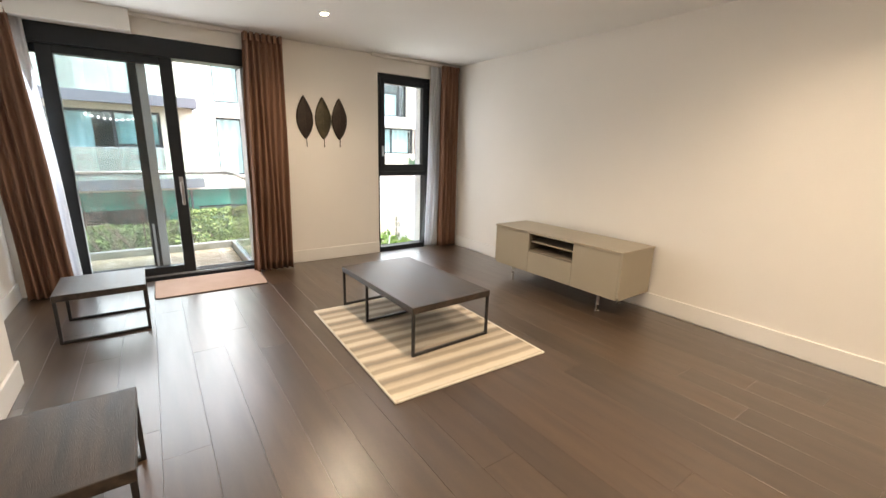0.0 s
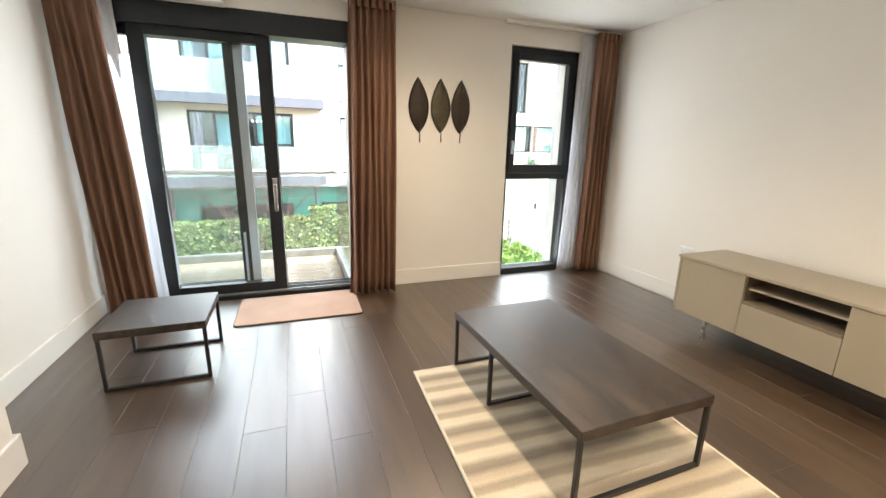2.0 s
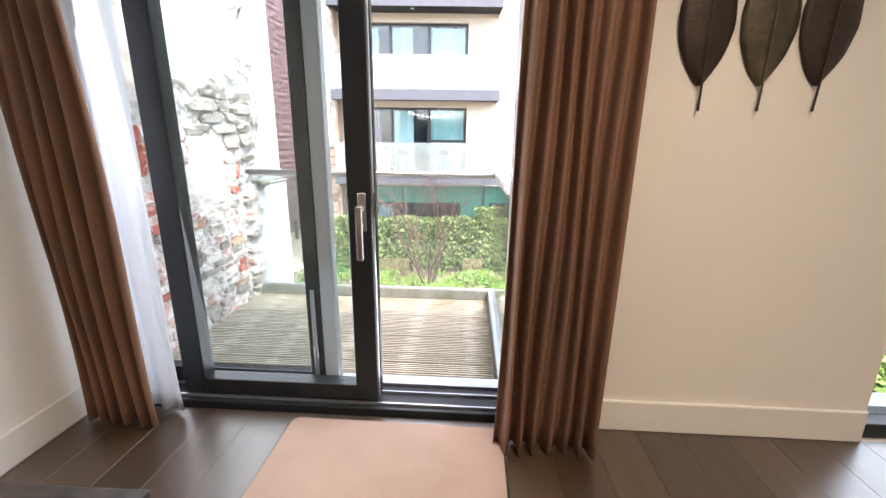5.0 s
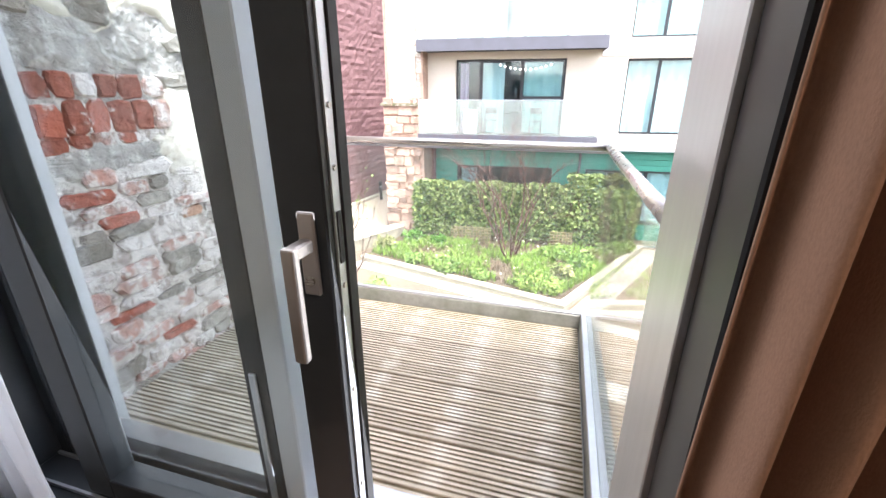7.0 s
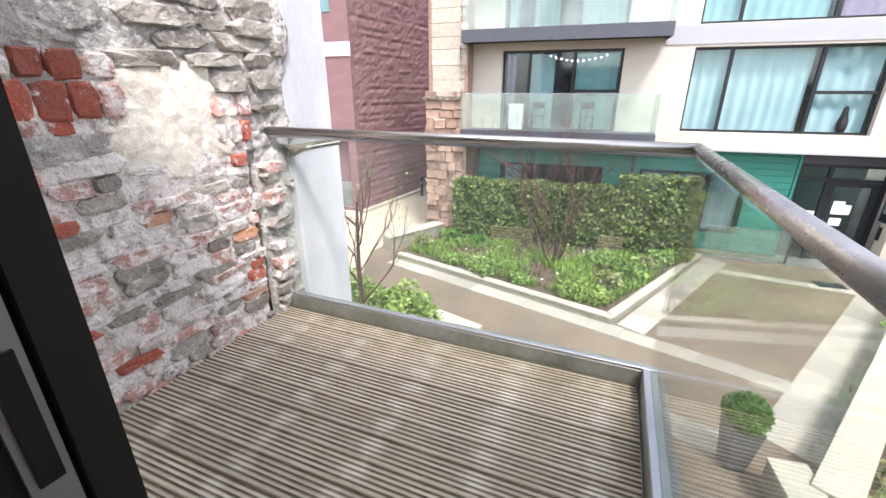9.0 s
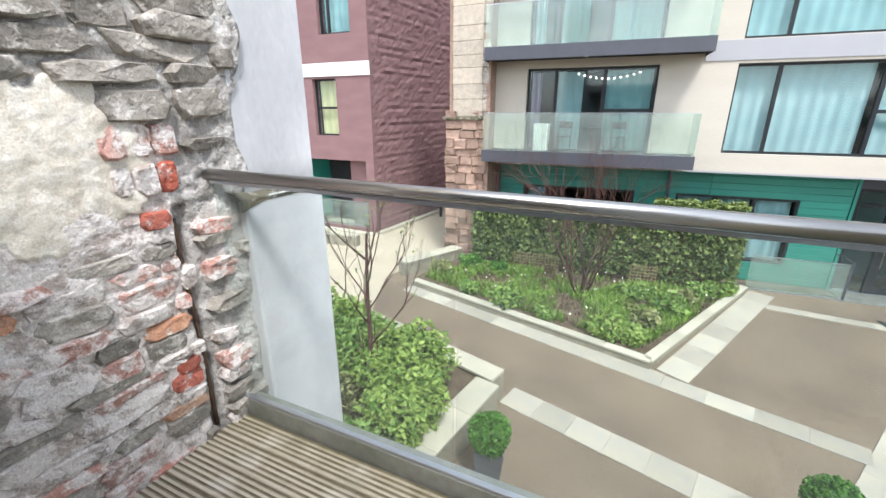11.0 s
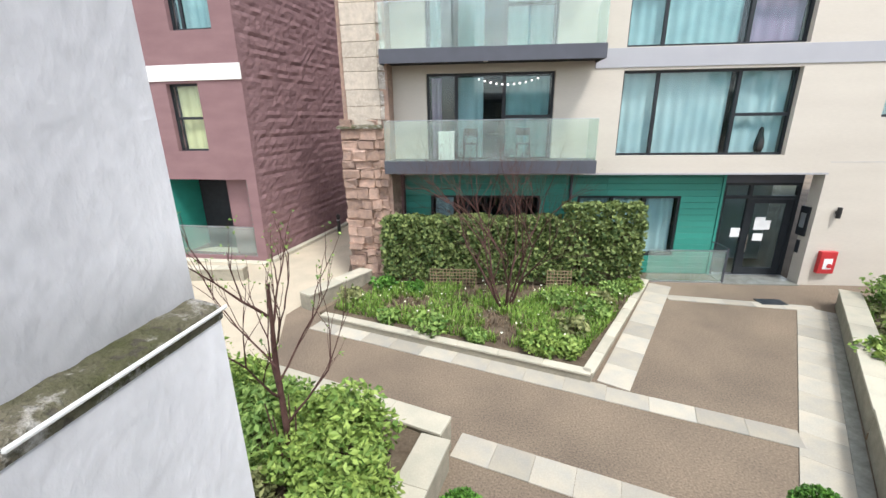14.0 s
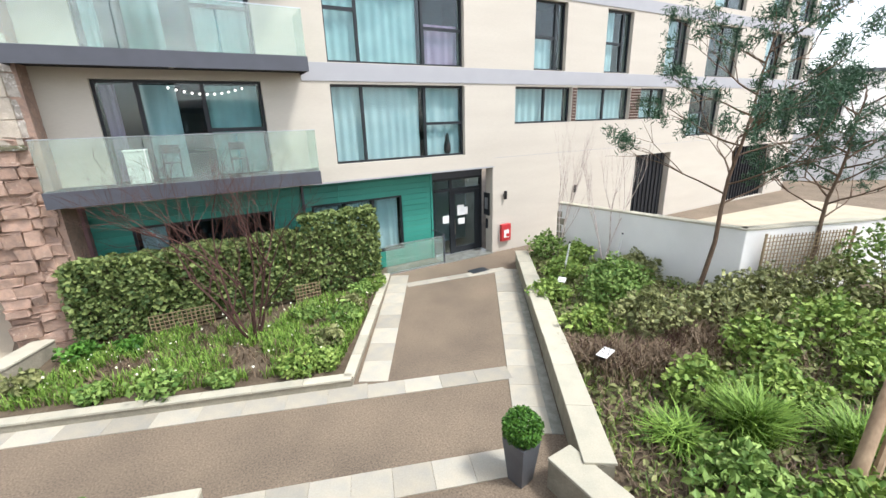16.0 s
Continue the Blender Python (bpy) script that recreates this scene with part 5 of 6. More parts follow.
def far_window(parent, a, b, c, d, uprights=(), transoms=(), curtains=(), set_back=0.16, depth=1.1, glass=None, bar=0.07):
    """A dark framed window in its opening, with curtains and a room box behind, its dimness put into its colour."""
    w = new("window")
    w.parent = parent
    fb = bmesh.new()
    y0, y1 = set_back, set_back + 0.08
    for x0, x1, z0, z1 in [(a, a + bar, c, d), (b - bar, b, c, d), (a + bar, b - bar, c, c + bar), (a + bar, b - bar, d - bar, d)]:
        box(fb, x0, x1, y0, y1, z0, z1)
    part("window_frame", fb, FRAME, w)
    for u in uprights:
        part("mullion", bx(u - 0.045, u + 0.045, y0 - 0.004, y1, c + bar, d - bar), FRAME, w)
    for x0, x1, zz in transoms:
        part("transom", bx(x0, x1, y0 - 0.006, y1, zz - 0.045, zz + 0.045), FRAME, w)
    edges = [a + bar, *uprights, b - bar]
    for x0, x1 in zip(edges, edges[1:]):
        g = part("pane", bx(x0, x1, y0 + 0.04, y0 + 0.05, c + bar, d - bar), glass or FARGLASS, w)
        g.visible_shadow = False
    for k, (x0, x1, z0, z1, mt) in enumerate(curtains):
        vs, fs = voile_mesh(x1 - x0, z1 - z0, max(2, (x1 - x0) * 3.2), int(10 * a) + k + 77)
        vs = [(x0 + x, set_back + 0.2 + y, z0 + z) for x, y, z in vs]
        raw_mesh("curtain_cloth", vs, fs, mt, w, smooth=True)
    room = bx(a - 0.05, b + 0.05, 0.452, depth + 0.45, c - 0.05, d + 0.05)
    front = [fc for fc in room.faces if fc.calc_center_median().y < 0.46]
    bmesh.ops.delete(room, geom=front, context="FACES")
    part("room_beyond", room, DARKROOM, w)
    return w


for a, b, c, d in BIG:
    ups = (0.95, 3.12)
    cur = [(a + 0.1, 3.0, c + 0.05, d - 0.05, VOILE if c < 1 else GREENVOILE)]
    cur.append((3.2, b - 0.08, c + 0.05, d - 0.05, VOILE) if c < 1 else (3.3, b - 0.08, c + 0.05, d - 1.1, PINKVOILE))
    far_window(opp, a, b, c, d, ups, [(3.165, b - 0.07, c + 1.12)] + ([] if c < 1 else [(a + 0.07, 0.9, c + 1.45)]), cur)
vase = bmesh.new()
tube_into(vase, [(0, 0, 0), (0, 0, 0.12), (0, 0, 0.3), (0, 0, 0.48), (0, 0, 0.62), (0, 0, 0.7)], [0.09, 0.13, 0.12, 0.07, 0.06, 0.03], 14)
tagged(part("window_ornament", vase, BLACKMETAL, at=FM @ pose(4.05, 0.30, 0.125), smooth=True), "tall dark ornament standing on the window sill", "ornament")
for a, b, c, d in SMALL:
    far_window(opp, a, b, c, d, ((a + b) / 2 + 0.1,), (), [(a + 0.1, b - 0.15, c + 0.05, d - 0.05, VOILE)])
for a, b in ((9.78, 10.02), (13.38, 14.02)):
    grp = new("slatted_panel")
    grp.parent = opp
    for k in range(11):
        part("slat", bx(a, b, -0.025, -0.002, 1.07 + k * 0.12, 1.16 + k * 0.12, 0.004), SLATWOOD, grp)
for k, (a, b, c, d) in enumerate(UP):
    wide = b - a > 2
    far_window(opp, a, b, c, d, ((a + b) / 2,) if wide else (a + (b - a) * 0.72,), [(a + 0.07, a + (b - a) * 0.68, c + 1.15)], [(a + 0.1, a + (b - a) * (0.5 if k % 2 else 0.68), c + 0.05, d - (0.05 if k % 3 else 1.2), VOILE)] if k % 4 != 3 else [])
for a, b, c, d in BALD:
    hi = c > 1
    far_window(opp, a, b, c, d, (-4.75, -3.35), [(-3.3, b - 0.07, c + 1.25)], [(-4.7, -3.95, c + 0.05, d - 0.1, VOILE), (-3.28, b - 0.1, c + 0.05, d - 0.1, VOILE if hi else GREENVOILE), (-5.5, -5.2, c + 0.05, d - 0.1, PINKVOILE if not hi else VOILE)])
for a, b, c, d in GATES:
    t = new("louvred_opening")
    t.parent = opp
    part("opening_back", bx(a, b, 0.3, 0.36, c, d), SHADEBLACK, t)
    for k in range(int((b - a) / 0.3)):
        part("bar", bx(a + 0.1 + k * 0.3, a + 0.15 + k * 0.3, 0.12, 0.2, c, d), FRAME, t)


# balconies
def far_balcony(z_top):
    t = thing("balcony", FM @ pose(0, 0, z_top), "projecting balcony with slate fascia and frameless glass front", "balcony", "balconies across the courtyard")
    x0, x1 = -6.75, -0.83
    part("slab", bx(x0 + 0.02, x1 - 0.02, -1.0, -0.001, -0.30, -0.02), SHADEBLACK, t)
    part("fascia", bx(x0, x1, -1.03, -1.0, -0.36, 0.0, 0.004), FASCIA, t)
    part("fascia", bx(x1 - 0.03, x1, -0.9995, -0.002, -0.36, 0.0, 0.004), FASCIA, t)
    part("fascia", bx(x0, x0 + 0.03, -0.9995, -0.002, -0.36, 0.0, 0.004), FASCIA, t)
    n = 3
    for k in range(n):
        g = part("pane", bx(x0 + 0.02 + k * (x1 - x0 - 0.04) / n + 0.01, x0 + 0.02 + (k + 1) * (x1 - x0 - 0.04) / n - 0.01, -0.99, -0.975, 0.0, 1.1), FARBALGLASS, t)
        g.visible_shadow = False
    g = part("pane", bx(x1 - 0.05, x1 - 0.035, -0.97, -0.01, 0.0, 1.1), FARBALGLASS, t)
    g.visible_shadow = False
    part("top_edge", bx(x0 + 0.02, x1 - 0.02, -0.995, -0.97, 1.1, 1.115), ALU, t)
    part("soffit_light", pipe([(-3.9, -0.55, -0.315), (-3.9, -0.55, -0.30)], 0.07, 14), WHITEPLASTIC, t)
    return t


for zt in (0.02, 2.95, 5.9):
    far_balcony(zt)
# furniture on the lower balcony
bt = thing("bistro_table", FM @ pose(-3.55, -0.5, 0.02), "small dark folding bistro table on the balcony", "table")
part("tabletop", pipe([(0, 0, 0.70), (0, 0, 0.72)], 0.3, 18), BLACKMETAL, bt)
for s in (-1, 1):
    part("leg", tube_into(bmesh.new(), [(0.22 * s, -0.1, 0), (-0.2 * s, 0.1, 0.7)], [0.012, 0.012], 6), BLACKMETAL, bt)
for x in (-4.3, -2.8):
    ch = thing("bistro_chair", FM @ pose(x, -0.5, 0.02), "dark folding bistro chair on the balcony", "chair", "bistro chairs")
    part("seat", bx(-0.2, 0.2, -0.18, 0.18, 0.43, 0.45, 0.005), BLACKMETAL, ch)
    part("backrest", bx(-0.2, 0.2, 0.17, 0.19, 0.66, 0.86, 0.005), BLACKMETAL, ch)
    for s in (-1, 1):
        part("leg", tube_into(bmesh.new(), [(0.19 * s, -0.2, 0), (0.19 * s, 0.18, 0.86)], [0.011, 0.011], 6), BLACKMETAL, ch)
        part("leg", tube_into(bmesh.new(), [(0.17 * s, 0.2, 0), (0.17 * s, -0.16, 0.44)], [0.011, 0.011], 6), BLACKMETAL, ch)
crate = thing("storage_box", FM @ pose(-5.0, -0.45, 0.02), "white storage box on the balcony", "box")
part("body", bx(-0.22, 0.22, -0.2, 0.2, 0, 0.75, 0.01), WHITEPLASTIC, crate)
part("lid", bx(-0.24, 0.24, -0.22, 0.22, 0.7505, 0.79, 0.008), WHITEPLASTIC, crate)
lights = thing("string_lights", FM @ pose(-3.25, -0.04, 2.22), "string of small white festoon bulbs over the balcony door", "string lights")
wire = [(-1.0 + 2.0 * k / 12, 0, 0.10 - 0.2 * math.sin(math.pi * k / 12)) for k in range(13)]
part("wire", pipe(wire, 0.004, 5), BLACKMETAL, lights)
BULB = glow_material("bulb_white", (1, 0.97, 0.9), 1.5)
for k, p in enumerate(wire[1:-1]):
    b2 = bmesh.new()
    bmesh.ops.create_icosphere(b2, subdivisions=1, radius=0.028, matrix=pose(p[0], p[1] - 0.01, p[2] - 0.04))
    part("bulb", b2, BULB, lights)

# green boarded ground floor, set back
RB = 0.75
gf = thing("green_ground_floor", FM, "green painted horizontal boarding of the set-back ground floor", "cladding", kind="structure")
GWIN = [(-5.65, -2.05, GZ + 0.83, GZ + 2.63), (-0.85, 2.35, GZ + 0.63, GZ + 2.63)]
part("backing", pierced(-6.9, 3.52, GZ, -0.5, 0.2, GWIN), GREENPANEL, gf, at=pose(0, RB + 0.03, 0))
board_me = {}
for r in range(17):
    z0 = GZ + 0.03 + r * 0.2
    stops = [-6.88, -3.42, 0.05, 3.515]
    for a, b, c, d in GWIN:
        if c - 0.01 < z0 < d - 0.01:
            stops = [x for x in stops if not a < x < b] + [a, b]
    stops.sort()
    for x0, x1 in zip(stops, stops[1:]):
        if any(a - 0.01 < x0 and x1 < b + 0.01 and c - 0.01 < z0 < d - 0.01 for a, b, c, d in GWIN):
            continue
        key = round(x1 - x0, 3)
        if key not in board_me:
            cut = bx(0, x1 - x0 - 0.006, 0, 0.028, 0.0, 0.192, 0.006)
            board_me[key] = bpy.data.meshes.new("cladding_board")
            cut.to_mesh(board_me[key])
            cut.free()
            board_me[key].materials.append(GREENBOARD)
        piece("cladding_board", board_me[key], gf, pose(x0, RB, z0))
part("return_board", bx(3.525, 3.6, RB - 0.02, RB + 0.25, GZ, -0.5), GREENBOARD, gf)
part("downpipe", pipe([(-1.1, RB - 0.08, GZ), (-1.1, RB - 0.08, -0.5)], 0.045, 10), FASCIA, gf)


def ground_window(a, b, c, d, ups, cur):
    w = far_window(gf, a, b, c, d, ups, (), cur, set_back=RB + 0.02, depth=1.2)
    for o in w.children:
        if o.name.startswith("room_beyond"):
            o.matrix_basis = pose(0, RB - 0.22, 0)
    return w


ground_window(*GWIN[0], (-4.4, -3.2), [(-5.5, -4.9, GZ + 0.9, GZ + 2.55, VOILE)])
ground_window(*GWIN[1], (0.25, 1.25), [(-0.75, 0.2, GZ + 0.7, GZ + 2.55, VOILE), (0.35, 1.2, GZ + 0.7, GZ + 2.55, VOILE), (1.35, 2.25, GZ + 0.7, GZ + 2.55, VOILE)])

# entrance
ent = thing("entrance_door", FM, "dark grey framed glazed entrance door with notices taped to it", "door", kind="structure")
part("head_panel", bx(3.6, 5.85, RB, RB + 0.1, -0.85, -0.5), FASCIA, ent)
for x0, x1 in ((3.6, 3.68), (4.36, 4.46), (5.75, 5.85)):
    part("frame_post", bx(x0, x1, RB, RB + 0.1, GZ, -0.85), FRAME, ent)
part("frame_transom", bx(3.68, 5.75, RB, RB + 0.1, -1.35, -1.25), FRAME, ent)
part("frame_head", bx(3.68, 5.75, RB, RB + 0.1, -0.93, -0.85), FRAME, ent)
for x0, x1, z0, z1 in ((3.68, 4.36, GZ + 0.1, -1.35), (3.68, 4.36, -1.25, -0.93), (4.46, 5.75, -1.25, -0.93)):
    g = part("pane", bx(x0, x1, RB + 0.05, RB + 0.06, z0, z1), FARGLASS, ent)
    g.visible_shadow = False
lf = new("door_leaf")
lf.parent = ent
framed(lf, "leaf", 4.47, 5.74, GZ + 0.02, -1.36, RB + 0.02, RB + 0.08, 0.14, 0.2, 0.25, 0.14, FRAME, RB + 0.05, FARGLASS)
part("pull_handle", pipe([(4.56, RB - 0.03, -3.1), (4.56, RB - 0.03, -2.5)], 0.015, 8), STEEL, lf)
for x, z, w, h in ((4.72, -2.15, 0.3, 0.42), (4.98, -2.2, 0.22, 0.3), (4.75, -2.6, 0.3, 0.24), (4.05, -2.45, 0.28, 0.3)):
    part("notice", bx(x, x + w, RB + 0.038, RB + 0.042, z - h / 2, z + h / 2), PAPER, ent, "white paper notice")
part("sill", bx(3.6, 5.85, RB - 0.05, RB + 0.2, GZ, GZ + 0.03), ALU, ent)
part("lobby", bx(3.3, 6.2, RB + 1.8, RB + 1.85, GZ, -0.5), GREYWALL, ent)
tagged(part("entrance_ramp", bx(3.6, 5.85, -0.1, RB, GZ, GZ + 0.025), FLASH, at=FM), "grey entrance threshold slab", "threshold", kind="structure")
ic = thing("intercom", FM @ pose(5.848, 0.35, -1.95), "dark wall-mounted entry panel beside the door", "intercom")
part("panel", bx(-0.05, 0, -0.18, 0.18, -0.45, 0.45, 0.006), FRAME, ic)
part("keypad", bx(-0.06, -0.051, -0.1, 0.1, -0.2, 0.25, 0.003), ALU, ic)
part("lower_panel", bx(-0.04, 0, -0.06, 0.06, -1.0, -0.6, 0.004), FRAME, ic)
fb = thing("fire_inlet_box", FM @ pose(6.15, -0.001, -3.5), "red dry riser inlet box with a pale window", "wall box")
part("body", bx(0.06, 0.52, -0.14, 0, 0.03, 0.72, 0.01), REDPAINT, fb)
part("door_glass", bx(0.17, 0.42, -0.148, -0.141, 0.17, 0.5, 0.003), PAPER, fb)
part("inlet", pipe([(0.34, -0.17, 0.28), (0.34, -0.149, 0.28)], 0.07, 14), REDPAINT, fb)
for x, z in ((6.4, -1.6), (10.2, -1.75)):
    sp = thing("wall_lamp", FM @ pose(x, -0.001, z), "small black up-and-down wall lamp", "wall lamp", "wall lamps")
    part("body", pipe([(0, -0.1, -0.16), (0, -0.1, 0.16)], 0.06, 12), BLACKMETAL, sp)
    part("bracket", bx(-0.03, 0.03, -0.045, 0, -0.04, 0.04), BLACKMETAL, sp)
scr = thing("glass_screen", FM @ pose(1.3, 0.0, GZ), "low green-tinted glass screen before the ground floor window", "glass screen")
for x0, x1 in ((0.0, 1.15), (1.17, 2.3)):
    g = part("pane", bx(x0, x1, -0.01, 0.005, 0.05, 1.05), FARBALGLASS, scr)
part("base_rail", bx(0, 2.3, -0.03, 0.03, 0.0, 0.05), ALU, scr)
part("top_rail", bx(0, 2.3, -0.02, 0.015, 1.05, 1.075), ALU, scr)
part("post", bx(2.3, 2.35, -0.03, 0.03, 0, 1.15), FASCIA, scr)
part("return_rail", pipe([(2.32, 0, 1.12), (2.3, 0.4, 1.15), (2.2, 0.7, 1.15)], 0.02, 8), FASCIA, scr)
vent = thing("vent_box", pose(3.55, 19.65, -3.78, 0, 0, 4), "small black ground box beside the hedge", "box")
part("body", bx(-0.22, 0.22, -0.12, 0.12, 0, 0.22, 0.01), BLACKMETAL, vent)
part("grille", bx(-0.18, 0.18, -0.13, -0.121, 0.04, 0.18), FASCIA, vent)

# ---- plum brick house ----
red = thing("plum_brick_house", pose(-9.15, 20.6, 0), "plum-coloured brick house with a rock-faced side wall and white band", "house", kind="structure")
RW = [(-2.85, -1.65, 0.19, 2.42), (-2.3, -0.78, 4.03, 6.2), (-3.65, -0.4, -3.7, -0.81)]
part("wall", pierced(-8, 0, GZ, 12, 0.4, RW), PLUM, red)
side = bmesh.new()
NS, NZ = 60, 120
grid = []
for j in range(NZ + 1):
    row = []
    for i in range(NS + 1):
        y, zz = 9.0 * i / NS, GZ + 15.9 * j / NZ
        course = 0.01 * math.sin(zz / 0.33 * 6.283)
        edge = min(1, i / 2)
        row.append(side.verts.new((0.01 + edge * (0.03 * noise.noise((y * 1.6, zz * 4.2, 1)) + 0.03 * noise.noise((y * 4.5, zz * 9, 5)) + course) + 0.09 * y, y, zz)))
    grid.append(row)
for a, b in zip(grid, grid[1:]):
    for i in range(NS):
        side.faces.new((a[i], a[i + 1], b[i + 1], b[i]))
part("side_wall", side, PLUMROCK, red, "rock-faced plum brick")
part("side_core", prism([(-1.5, 0.41), (-0.1, 0.41), (0.6, 9), (-1.5, 9)], GZ, 12), PLUM, red)
part("white_band", bx(-8, 0.03, -0.05, -0.002, 2.5, 3.0, 0.006), WHITEWALL, red, "white stone band")
part("plinth_kerb", bx(-8, 0.05, -0.35, -0.002, GZ, GZ + 0.06), COPING, red)
far_window(red, *RW[0], (), [(RW[0][0] + 0.07, RW[0][1] - 0.07, 1.3)], [(RW[0][0] + 0.1, RW[0][1] - 0.1, 0.25, 2.38, YELLOWBLIND)], glass=GLASS)
far_window(red, *RW[1], (-1.9,), (), [(-2.2, -0.9, 4.1, 6.1, GREENVOILE)])
log = new("loggia")
log.parent = red
part("back_wall", bx(-3.7, -0.35, 1.6, 1.65, GZ, -0.7), SHADEBLACK, log)
part("side_lining", bx(-0.42, -0.4, 0.02, 1.6, -3.7, -0.81), GREENBOARD, log, "green boarded lining")
part("side_lining", bx(-3.65, -3.63, 0.02, 1.6, -3.7, -0.81), GREENBOARD, log)
part("green_panel", bx(-1.6, -0.43, 1.0, 1.05, -3.7, -0.81), GREENBOARD, log)
g = part("glass_front", bx(-3.6, -0.45, 0.1, 0.115, -3.7, -2.6), FARBALGLASS, log)
part("rail", bx(-3.6, -0.45, 0.09, 0.125, -2.6, -2.57), ALU, log)
coped_wall("house_bed_wall", (-13.5, 18.1), (-8.9, 18.75), 0.3, GZ, -3.45, "low pale wall of the bed before the plum house")
tagged(part("kerb_line", bx(0, 8, -0.12, 0.12, 0, 0.14, 0.01), COPING, at=pose(-9.0, 20.6, GZ, 0, 0, 84)), "pale kerb along the house's foot", "kerb", kind="structure")
bol = thing("bollard", pose(-8.0, 24.6, GZ), "black round-topped bollard on the path", "bollard")
part("post", tube_into(bmesh.new(), [(0, 0, 0), (0, 0, 0.85), (0, 0, 0.88), (0, 0, 0.95), (0, 0, 1.0)], [0.08, 0.075, 0.09, 0.085, 0.03], 12), BLACKMETAL, bol)
part("collar", pipe([(0, 0, 0.70), (0, 0, 0.74)], 0.082, 12), ALU, bol)

# ---- old sandstone pier ----
pier = thing("stone_pier", pose(0, 0, 0), "ruined sandstone buttress, rough below and pale ashlar above its ledge", "stone pier", kind="structure")
prng = np.random.default_rng(5)
part("core", bx(-5.18, -3.8, 19.32, 20.9, GZ, 9.0), SANDSTONE, pier)
zc = GZ
while zc < 0.92:
    h = prng.uniform(0.2, 0.36)
    x = -5.28
    while x < -4.18:
        w = min(prng.uniform(0.28, 0.6), -4.12 - x)
        if w < 0.12:
            break
        me = bpy.data.meshes.new("stone_block")
        b3 = bx(0.006, w - 0.006, prng.uniform(-0.10, 0.05), 0.5, 0.005, h - 0.005, 0.03, 2)
        for vv in b3.verts:
            vv.co += Vector(prng.normal(0, 0.02, 3))
        b3.to_mesh(me)
        b3.free()
        me.materials.append(SANDSTONE)
        piece("stone_block", me, pier, pose(x, 19.22, zc))
        x += w
    y = 19.25
    while y < 20.7:
        w = prng.uniform(0.25, 0.5)
        me = bpy.data.meshes.new("stone_block")
        b3 = bx(-0.4, prng.uniform(-0.04, 0.16), 0.006, w - 0.006, 0.005, h - 0.005, 0.03, 2)
        for vv in b3.verts:
            vv.co += Vector(prng.normal(0, 0.024, 3))
        b3.to_mesh(me)
        b3.free()
        me.materials.append(SANDSTONE)
        piece("stone_block", me, pier, pose(-3.95 + 0.1 * (zc < -2), y, zc))
        y += w
    zc += h
part("ledge", prism([(-5.36, 19.14), (-4.0, 19.14), (-3.9, 20.6), (-5.36, 20.6)], 0.92, 1.02, 0.04), MOSS, pier, "mossy sloping ledge")
zc = 1.02
while zc < 8.6:
    h = prng.uniform(0.32, 0.55)
    me = bpy.data.meshes.new("ashlar_block")
    b3 = bx(0, 1.0, 0, 0.5, 0.004, h - 0.004, 0.012)
    b3.to_mesh(me)
    b3.free()
    me.materials.append(PALESTONE)
    piece("ashlar_block", me, pier, pose(-5.05 + 0.02 * (zc < 1.8), 19.25, zc))
    y = 19.3
    while y < 20.8:
        w = prng.uniform(0.25, 0.5)
        me = bpy.data.meshes.new("stone_block")
        b3 = bx(-0.4, prng.uniform(0.0, 0.14), 0.006, w - 0.006, 0.005, h - 0.005, 0.03, 2)
        for vv in b3.verts:
            vv.co += Vector(prng.normal(0, 0.014, 3))
        b3.to_mesh(me)
        b3.free()
        me.materials.append(STONE)
        piece("stone_block", me, pier, pose(-3.92, y, zc))
        y += w
    zc += h

# ---- garden wall, far house ----
gw = thing("garden_wall", pose(0, 0, 0), "off-white rendered garden wall with pale coping", "garden wall", kind="structure")
for k, (a, b) in enumerate((((10.1, 18.65), (11.75, 13.25)), ((11.75, 13.25), (22.0, 10.4)))):
    ang = math.degrees(math.atan2(b[1] - a[1], b[0] - a[0]))
    L = math.dist(a, b)
    part("wall_body", bx(0, L, -0.0, 0.22, GZ, -1.72, 0.01), WHITEWALL, gw, at=pose(a[0], a[1], 0, 0, 0, ang))
    part("coping", bx(-0.02, L, -0.03, 0.25, -1.7195, -1.66, 0.01), COPING, gw, at=pose(a[0], a[1], 0, 0, 0, ang))
for k in range(7):
    part("quoin", bx(-0.012, 0.3 if k % 2 else 0.18, -0.012, 0.232, GZ + 0.15 + k * 0.26, GZ + 0.38 + k * 0.26, 0.006), KERB, gw, at=pose(10.1, 18.65, 0, 0, 0, -73))
tagged(part("paved_strip", bx(11.0, 30.0, 13.5, 20.0, GZ + 0.004, GZ + 0.02), PALEPAVE), "pale paving beyond the garden wall", "paving", kind="structure")
far = thing("far_house", pose(34, 26, 0, 0, 0, -30), "pale rendered house with small dark windows beyond the garden", "house", kind="structure")
FW = [(3.0, 6.2, 0.6, 2.6), (9, 12, 0.6, 2.6), (1.0, 2.6, -1.6, -0.6), (4.5, 7.2, -1.6, -0.6)]
part("wall", pierced(0, 16, GZ, 3.6, 0.4, FW), WHITEWALL, far)
part("roof", bx(-0.2, 16.2, -0.2, 9, 3.6, 3.85, 0.02), FASCIA, far)
for wdw in FW:
    far_window(far, *wdw, ((wdw[0] + wdw[1]) / 2,), (), ())
part("lower_wall", bx(0, 16, -0.05, -0.002, GZ, -0.4), GREYWALL, far)

tr = thing("trellis", pose(12.2, 13.0, -3.3, 0, 0, -15.5), "tan square-mesh timber trellis against the garden wall", "trellis")
